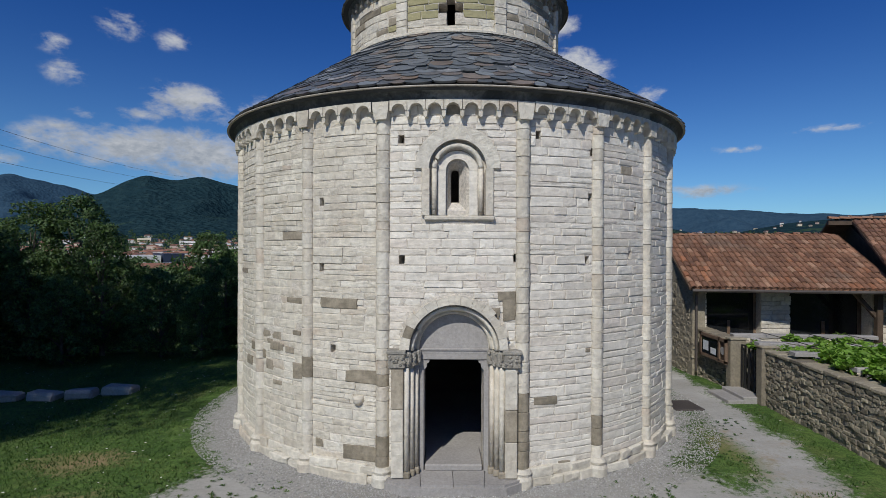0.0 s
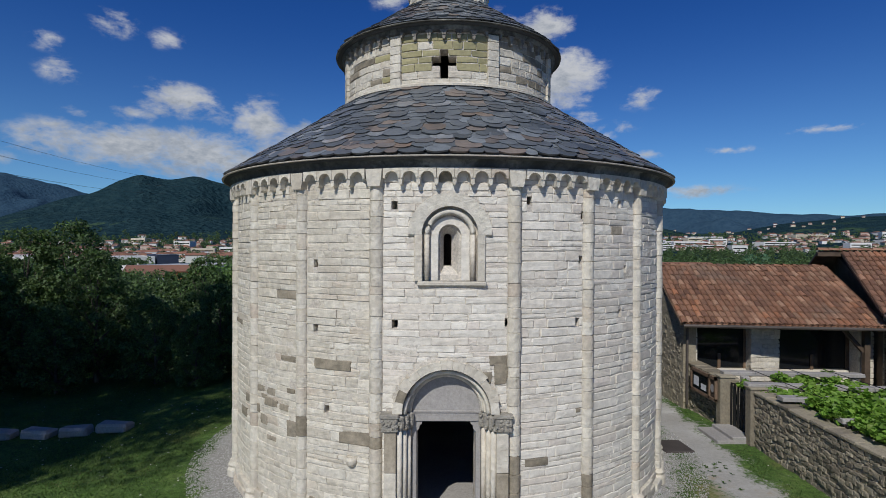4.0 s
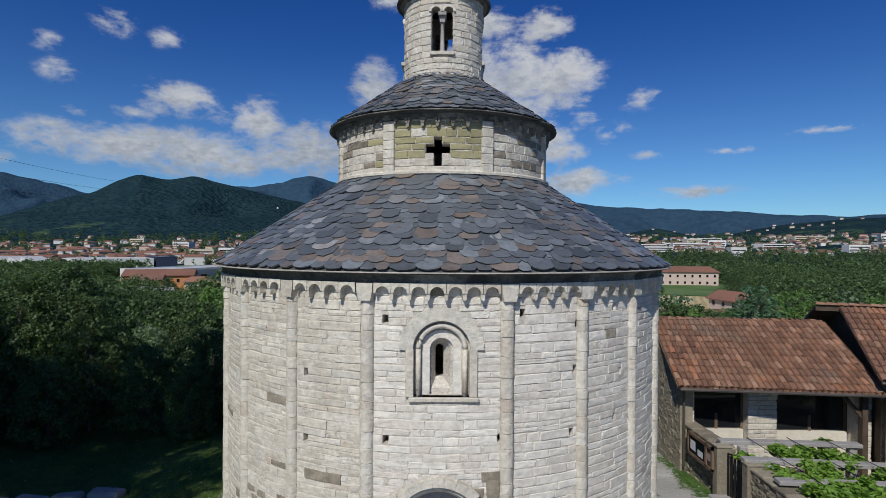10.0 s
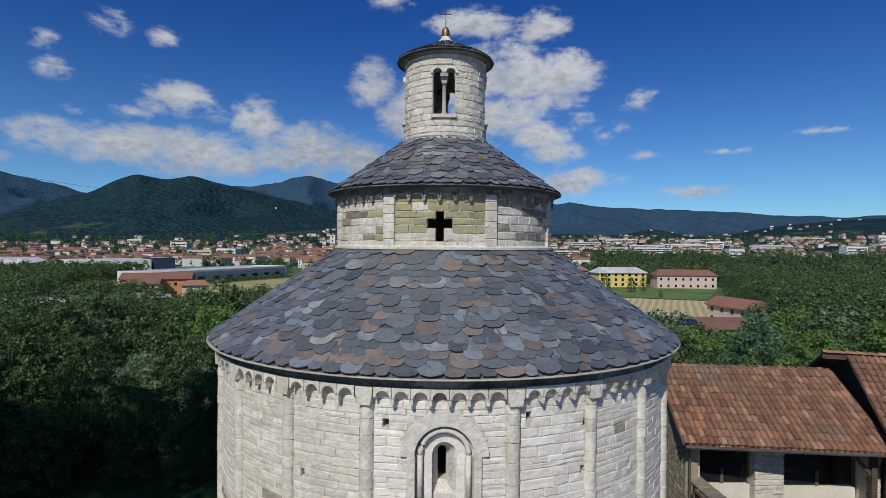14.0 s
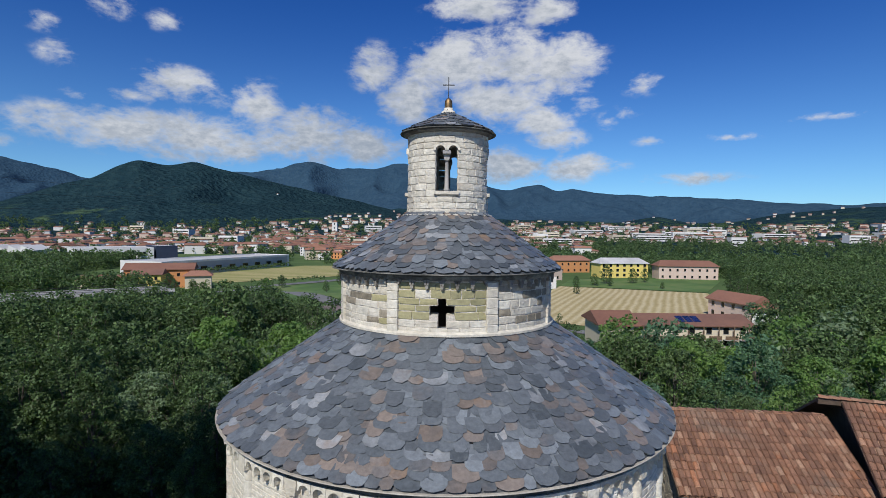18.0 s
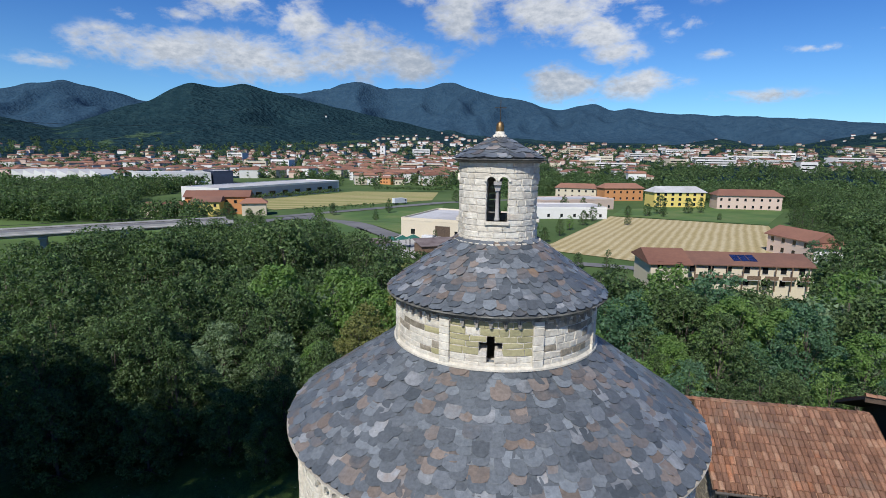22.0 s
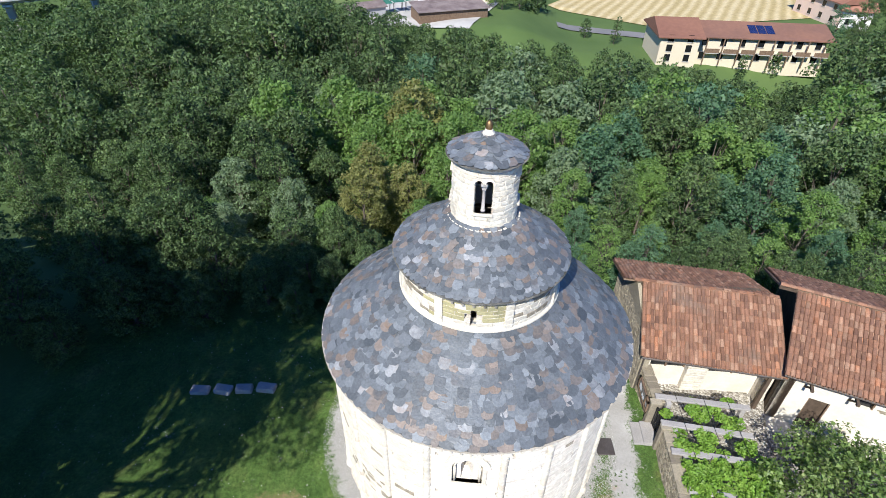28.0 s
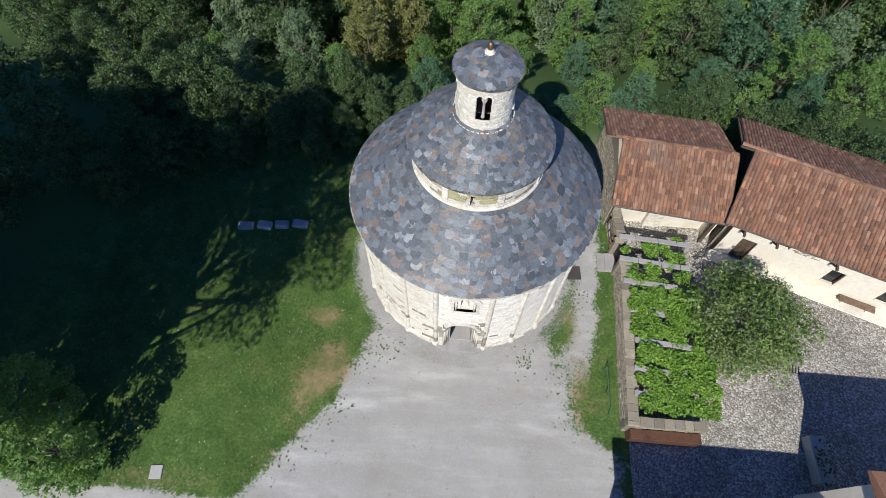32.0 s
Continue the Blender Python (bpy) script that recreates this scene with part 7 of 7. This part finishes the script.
# ---- the vine court beside the lane ----
def cobble_material():
    """River pebbles set on edge, each of its own grey."""
    m = bpy.data.materials.new("cobbles")
    m.use_nodes = True
    t = Nodes(m.node_tree)
    pos = t.add("ShaderNodeNewGeometry").outputs["Position"]
    bent = t.mix(.04, pos, t.noise(pos, 2.5, 4.0, .6, 1))
    cell = t.add("ShaderNodeTexVoronoi", Vector=bent, Scale=11.5)
    one = t.add("ShaderNodeSeparateColor", Color=cell.outputs["Color"]).outputs[0]
    col = t.ramp(one, [(0.0, (.20, .185, .16)), (.35, (.31, .29, .255)), (.7, (.41, .39, .35)), (1.0, (.60, .575, .53))])
    col = t.mix(t.step(cell.outputs["Distance"], .45, .85), col, (.16, .14, .11, 1))
    col = t.mix(1.0, col, t.ramp(t.noise(pos, .35, 6.0, .65), [(.3, (.72, .71, .69)), (.7, (1.18, 1.17, 1.15))]), "MULTIPLY")
    b = t.add("ShaderNodeBsdfPrincipled", Base_Color=col, Roughness=.8)
    t.put(b, "Specular IOR Level", .25)
    t.put(b, "Normal", t.add("ShaderNodeBump", Strength=1.0, Distance=.05, Height=t.math("SUBTRACT", 1.0, cell.outputs["Distance"])).outputs[0])
    t.tree.links.new(b.outputs[0], t.add("ShaderNodeOutputMaterial").inputs[0])
    return m


COBBLE = cobble_material()
b = Buf()
pts = [(9.1, -32), (36, -32), (36, -5.5), (23.3, -.9), (14.9, 3.3), (9.0, 4.2)]
b.add([(x, y, .035) for x, y in pts] + [(x, y, -.3) for x, y in pts], [tuple(range(6))] + [(i, 6 + i, 6 + (i + 1) % 6, (i + 1) % 6) for i in range(6)])
thing("pavement_court", "cobbled farm courtyard of grey river pebbles", "pavement", "", "structure", b, COBBLE)

pergola = thing("vine_pergola", "stone-beamed pergola carrying green grapevines", "pergola")
q = random.Random(17)
BEAMS = [(1.25, 8.95, 13.3), (-.25, 8.85, 12.9), (-1.7, 8.95, 12.0), (-3.5, 9.2, 12.7), (-5.25, 9.3, 12.95), (-6.8, 9.1, 12.6), (-8.15, 9.0, 12.4)]
for y, x0, x1 in BEAMS:
    part("beam", Buf().box(0, x1 - x0, -.15, .15, 1.68, 1.80, pose(x0, y, 0, 0, q.uniform(-.6, .6), -5 + q.uniform(-1, 1)), .015), GREYSTONE, pergola, "long grey stone slab beam")
    for xx in (x0 + .6, x1 - .25):
        part("post", Buf().box(xx - .11, xx + .11, y - .28 - .11, y - .28 + .11, 0, 1.69, None, .015), GREYSTONE, pergola, "square stone post")
for x in (9.9, 11.2, 12.3):
    part("wire", Buf().tube([(x, 1.3, 1.84), (x, -8.5, 1.84)], [.012, .012], 5), IRON, pergola)


def vine_leaf(k):
    q = random.Random(k)
    o = [(0, 0), (.06, -.03), (.10, .02), (.085, .075), (.05, .13), (0, .16), (-.05, .125), (-.085, .07), (-.10, .02), (-.06, -.03)]
    return [(x + q.uniform(-.008, .008), y + q.uniform(-.008, .008), abs(x) * .35) for x, y in o], [(0, 1, 2, 3), (0, 3, 4, 5), (0, 5, 6, 7), (0, 7, 8, 9)]


VINE = surface("vine_leaves", [(0.0, (0.109, 0.218, 0.032)), (.6, (0.190, 0.328, 0.052)), (1.0, (0.276, 0.391, 0.081))], patch=1.2, grain=3, vary=.25, pick=.5, rough=.5, bump=0, leaf=.35)
leaves = Buf()
r_ = random.Random(5)
shapes_ = [vine_leaf(k) for k in range(4)]
mounds = []
for i in range(400):
    y = r_.uniform(-8.9, 1.4)
    x = r_.uniform(9.3, 13.1)
    thin = y > -2.2
    near_beam = min(abs(y - bb[0]) for bb in BEAMS)
    if thin and r_.random() < (.40 if x < 11.2 else .75) or near_beam < .22 and r_.random() < .5:
        continue
    if -6.0 < y < -5.0 and r_.random() < .5:
        continue
    mounds.append((x, y, (1.58 if thin else 1.78) + r_.uniform(-.1, .2), r_.uniform(.2, .38) if thin else r_.uniform(.16, .42)))
for x, y, z, s in mounds:
    for i in range(int(380 * s)):
        a, d = r_.uniform(0, 6.28), s * math.sqrt(r_.random())
        hgt = .16 * (1 - (d / s) ** 2) * r_.uniform(-1.4, 1.0)
        leaves.add(*shapes_[r_.randrange(4)], Matrix.Translation((x + d * math.cos(a), y + d * math.sin(a), z + hgt)) @ pose(0, 0, 0, r_.uniform(-45, 45), r_.uniform(-45, 45), r_.uniform(0, 360)) @ Matrix.Scale(r_.uniform(.45, .85), 4))
tagged(part("vine_leaves", leaves, VINE, pergola, "broad bright green vine leaves", kind="stuff"))
stems = Buf()
for i in range(16):
    x, y = r_.uniform(9.4, 12.8), r_.uniform(-8.6, 1.0)
    stems.tube([(x, y, 0), (x + r_.uniform(-.1, .1), y + r_.uniform(-.1, .1), .8), (x + r_.uniform(-.25, .25), y + r_.uniform(-.25, .25), 1.75), (x + r_.uniform(-.9, .9), y + r_.uniform(-.9, .9), 1.85)], [.035, .028, .022, .012], 6)
part("vine_stems", stems, BARK, pergola, "gnarled brown vine stems", True, "stuff")

# gate in the lane wall
for s, (px0, py0) in ((-1, (8.78, .98)), (1, (8.92, -.42))):
    thing("gate_post", "square weathered stone gate post", "post", "gate posts", "", Buf().box(-.08, .40, -.14, .14, 0, 1.66, pose(px0, py0, 0), .015).box(-.10, .42, -.17, .17, 1.66, 1.72, pose(px0, py0, 0), .01), RUBBLE)
gate = thing("iron_gate", "dark iron barred garden gate, half open", "gate")
gm = pose(9.0, .78, 0, 0, 0, -62)
part("gate_frame", Buf().box(0, 1.05, -.02, .02, .1, .14, gm).box(0, 1.05, -.02, .02, 1.5, 1.54, gm).box(0, .04, -.02, .02, .1, 1.54, gm).box(1.01, 1.05, -.02, .02, .1, 1.54, gm), IRON, gate)
for i in range(8):
    part("bar", Buf().box(.1 + .115 * i, .16 + .115 * i, -.012, .012, .14, 1.5, gm), IRON, gate)
for x0, x1, z in ((8.0, 8.5, .10), (8.45, 9.05, .2)):
    thing("stone_step", "grey stone step before the garden gate", "step", "gate steps", "", Buf().box(x0, x1, -.35, .9, -.05, z, None, .02), GREYSTONE)
case = thing("notice_case", "glazed notice board with a wooden frame set in the wall", "notice board")
part("backing", Buf().box(8.60, 8.66, .9, 2.55, .92, 1.62), DARKWOOD, case)
part("pane", Buf().box(8.575, 8.58, 1.35, 2.45, 1.0, 1.5), GLASS, case)
for y0, y1, z0, z1 in ((.88, 2.57, 1.56, 1.66), (.88, 2.57, .88, .97), (.88, .97, .9, 1.66), (2.48, 2.57, .9, 1.66), (1.27, 1.35, .9, 1.66)):
    part("frame_bar", Buf().box(8.55, 8.62, y0, y1, z0, z1), OLDWOOD, case)
PAPER = surface("paper", [(0.0, (.62, .64, .66)), (1.0, (.70, .71, .72))], bump=0)
part("notice", Buf().box(8.57, 8.573, 2.0, 2.35, 1.1, 1.42), PAPER, case, "white printed notice")
part("notice", Buf().box(8.57, 8.573, 1.5, 1.85, 1.05, 1.25), PAPER, case, "white printed notice")
part("emblem", Buf().lathe([(0, 0), (.13, 0)], 20, m=pose(8.57, 1.1, 1.27, 0, 90, 0)), GREYSTONE, case)
RUST = surface("rusted_steel", [(0.0, (0.081, 0.037, 0.022)), (.5, (0.112, 0.053, 0.031)), (1.0, (0.062, 0.031, 0.022))], patch=1.5, grain=9, grain_depth=.3, rough=.75, bump=.3)
thing("rusty_trough", "long rusty steel trough along the court wall", "trough", "", "", Buf().box(8.85, 12.4, -10.28, -9.78, .02, 1.0, None, .02), RUST)
hatch = thing("manhole_cover", "dark grey slab cover set in the lane", "cover", "", "", Buf().box(-.42, .42, -.45, .45, .0, .05, pose(6.55, -.6, 0, 0, 0, 4), .012), GUTTER)
rail = thing("metal_rail", "low thin green metal rail on the verge", "rail")
GREENPAINT = surface("green_paint", [(0.0, (.05, .14, .09)), (1.0, (.08, .18, .12))], rough=.5, bump=0)
part("bar", Buf().tube([(8.05, -6.5, .55), (8.03, -9.0, .55)], [.02, .02], 6), GREENPAINT, rail)
for y in (-6.5, -7.75, -9.0):
    part("post", Buf().tube([(8.04, y, -.05), (8.04, y, .55)], [.02, .02], 6), GREENPAINT, rail)

# stone blocks on the lawn, a pale slab by the road
for i, (x, y, w_, t_) in enumerate(((-14.3, 1.15, 1.05, 3), (-13.1, 1.3, 1.0, -4), (-12.0, 1.4, .95, 6), (-10.8, 1.5, 1.1, -3))):
    v, f = chamfered(w_ * .94, .55, .3, .07)
    k = random.Random(i)
    v = [(a + k.uniform(-.03, .03), b_ + k.uniform(-.03, .03), c + k.uniform(-.03, .03)) for a, b_, c in v]
    thing("stone_block", "rough pale grey stone block lying on the lawn", "stone", "stone blocks on the lawn", "", Buf().add(v, f, pose(x, y, float(ground_z(np.array(x), np.array(y))) + .12, 0, 0, t_)), GREYSTONE)
thing("pale_slab", "square pale concrete slab in the grass", "slab", "", "", Buf().box(-.3, .3, -.32, .32, -.02, .07, pose(-14.85, -13.7, 0, 0, 0, 6), .01), CONCRETE)

# the court's tree
FIG_LEAVES = surface("pale_green_leaves", [(0.0, (0.094, 0.163, 0.044)), (.6, (0.163, 0.237, 0.069)), (1.0, (0.312, 0.350, 0.163))], patch=.6, grain=3, vary=.5, pick=.5, rough=.5, bump=0, leaf=.4)
TREE_KINDS.append((tree_meshes(40, 5.0, 3.4, FIG_LEAVES, per=330, size=.095, low=.30, clumps=110), "pale tree"))
plant(19, 15.3, -3.9, 1.0, 40, "court trees", "broad pale-leaved tree with thin branches in the courtyard", 0.0)

# the farm's south range, whose shadow lies over the court
south = thing("south_range", "farm range with plaster walls closing the court", "building")
part("wall", Buf().box(6.4, 16.0, -25, -17, 0, 6.6), PLASTER, south)
part("roof", hip_roof(Buf(), 9.6, 8, 6.6, 1.6, .5, .02, pose(11.2, -21, 0)), TILE, south)
east = thing("east_range", "taller farm range with a tile roof beside the court", "building")
part("wall", Buf().box(17.0, 34, -26, -12.2, 0, 6.3), PLASTER, east)
part("roof", hip_roof(Buf(), 17, 13.8, 6.3, 2.2, .4, .02, pose(25.5, -19.1, 0)), TILE, east)
grate = thing("drain_grate", "small dark iron drain grate set in the cobbles", "drain")
for i in range(4):
    part("bar", Buf().box(-.03, .03, -.25, .25, .03, .06, pose(18.4 + .16 * i, -5.6, 0, 0, 0, -12)), IRON, grate)
planter = thing("stone_planter", "long stone planter with a clipped shrub in the court", "planter")
part("trough", Buf().box(18.1, 18.9, -11.6, -9.3, .03, .75, None, .03), CONCRETE, planter)
v, f = leaf_cloud(3, [(18.5, -9.9 - .5 * i, .9) for i in range(4)], [.42] * 4, 220, .1)
me_ = bpy.data.meshes.new("shrub")
me_.from_pydata(v.tolist(), [], f.tolist())
me_.materials.append(LEAVES)
part("shrub", me_, LEAVES, planter)

# ---- fine ground cover ----
def scatter(name, label, category, count, where, shape, material, seed):
    """Many small pieces in one mesh; where(q) gives a place or None."""
    q = random.Random(seed)
    v, f, n = [], [], 0
    while n < count:
        p = where(q)
        if p is None:
            continue
        n += 1
        base = len(v)
        vv, ff = shape(q)
        v += [(p[0] + x, p[1] + y, p[2] + z) for x, y, z in vv]
        f += [tuple(base + i for i in t_) for t_ in ff]
    sm = bpy.data.meshes.new(name)
    sm.from_pydata(v, [], f)
    sm.materials.append(material)
    return tagged(new(name, sm), label, category, "", "stuff")


def blade(q):
    a, h, w_ = q.uniform(0, 6.28), q.uniform(.025, .065), q.uniform(.006, .015)
    c, s = math.cos(a), math.sin(a)
    lx, ly = q.uniform(-.04, .04), q.uniform(-.04, .04)
    return [(-c * w_, -s * w_, 0), (c * w_, s * w_, 0), (lx, ly, h), (lx + s * w_, ly - c * w_, h * .6)], [(0, 1, 2), (0, 1, 3)]


def on_lawn(q):
    x, y = q.uniform(-22, 8.6), q.uniform(-14.4, 9)
    r = math.hypot(x, y)
    if r < (6.4 if x > 3 else 7.0):
        return None
    if y < -4 and np.interp(y, [-30, -14.3, -11.6, -9.45, -7.6, -6.1, -5], [-22, -10.4, -8.35, -6.6, -6.1, -5.3, -4.9]) - .2 < x < np.interp(y, [-30, -10.9, -9.9, -7.8, -6.0, -4.5], [9.2, 8.3, 6.3, 6.1, 5.4, 4.4]) + .1:
        return None
    if x > 4 and noise.noise(Vector((x * 1.4, y * 1.4, 0))) + .35 * noise.noise(Vector((x * 5, y * 5, 0))) < .02:
        return None
    if x < 0 and r < 7.6 and noise.noise(Vector((x * 2, y * 2, 0))) < (7.3 - r) * .6:
        return None
    if x > 0 and y > -6 and abs(x - np.interp(y, [-8, -4.5, 0, 5, 12], [6.0, 7.0, 7.3, 7.7, 8.2])) < .72:
        return None
    if x > -4 and y > -4.6 and x < 4.4:
        return None
    return x, y, float(ground_z(np.array(x), np.array(y))) - .005


GRASS = surface("grass_blades", [(0.0, (.040, .088, .020)), (.45, (.066, .128, .030)), (.75, (.10, .16, .042)), (.9, (.16, .165, .065)), (1.0, (.23, .20, .10))], patch=.5, grain=4, vary=.3, pick=.6, rough=.6, bump=0, leaf=.35)
scatter("grass", "short mown grass with dry tips", "grass", 130000, on_lawn, blade, GRASS, 1)


def pebble(q):
    s = q.uniform(.010, .024)
    return [(s * q.uniform(.7, 1.2), 0, s * .3), (-s * .5, s * q.uniform(.6, 1.1), s * .3), (-s * .5, -s * q.uniform(.6, 1.1), s * .3), (0, 0, s * q.uniform(.7, 1.1)), (0, 0, -.01)], [(0, 1, 3), (1, 2, 3), (2, 0, 3), (0, 4, 1), (1, 4, 2), (2, 4, 0)]


def by_wall(q):
    a, r = radians(q.uniform(-110, 95)), 5.98 + 1.1 * q.random() ** 1.6
    return r * math.sin(a), -r * math.cos(a), .012


def on_yard(q):
    y = q.uniform(-15.5, -6.5)
    x = q.uniform(-9, 8)
    return (x, y, .008) if np.interp(y, [-30, -14.3, -11.6, -9.45, -7.6, -6.1, -5], [-22, -10.4, -8.35, -6.6, -6.1, -5.3, -4.9]) < x < np.interp(y, [-30, -10.9, -9.9, -7.8, -6.0], [9.2, 8.3, 6.3, 6.15, 6.2]) and math.hypot(x, y) > 6.2 else None


def weed(q):
    v, f = [], []
    for i in range(q.randrange(5, 11)):
        a, l, w_ = q.uniform(0, 6.28), q.uniform(.03, .09), q.uniform(.008, .02)
        c, s = math.cos(a), math.sin(a)
        n = len(v)
        v += [(0, 0, .01), (c * l * .5 - s * w_, s * l * .5 + c * w_, l * .4), (c * l, s * l, l * q.uniform(.1, .5)), (c * l * .5 + s * w_, s * l * .5 - c * w_, l * .4)]
        f.append((n, n + 1, n + 2, n + 3))
    return v, f


WEED_SPOTS = [(-5.6, -7.0, .7), (-6.4, -9.6, .5), (-7.3, -11.0, .6), (-5.4, -5.2, .5), (6.1, -9.4, .6), (5.8, -7.2, .5), (5.7, -3.4, .7), (-4.0, -6.2, .5), (5.2, -4.8, .5), (3.6, -6.4, .4), (-9.0, -12.6, .6), (6.6, -2.0, .4)]


def on_edge(q):
    x, y, s = q.choice(WEED_SPOTS)
    return x + q.gauss(0, s), y + q.gauss(0, s), .0


scatter("weeds", "small green weeds in the gravel", "weeds", 420, on_edge, weed, GRASS, 6)
PEBBLE = surface("pebbles", [(0.0, (.38, .37, .35)), (.5, (.48, .47, .445)), (.85, (.32, .31, .29)), (1.0, (.62, .61, .59))], vary=.2, pick=.9, bump=0)
scatter("pebbles", "loose grey pebbles round the wall's foot", "pebbles", 20000, by_wall, pebble, PEBBLE, 2)
scatter("yard_gravel", "loose gravel on the yard", "gravel", 9000, on_yard, pebble, PEBBLE, 3)


def flower(q):
    s = q.uniform(.018, .03)
    return [(s, 0, .07), (0, s, .07), (-s, 0, .07), (0, -s, .07)], [(0, 1, 2, 3)]


PETAL = surface("daisy_petals", [(0.0, (.62, .62, .55)), (1.0, (.75, .74, .68))], bump=0)
scatter("daisies", "small white flowers in the lawn", "flowers", 420, on_lawn, flower, PETAL, 4)
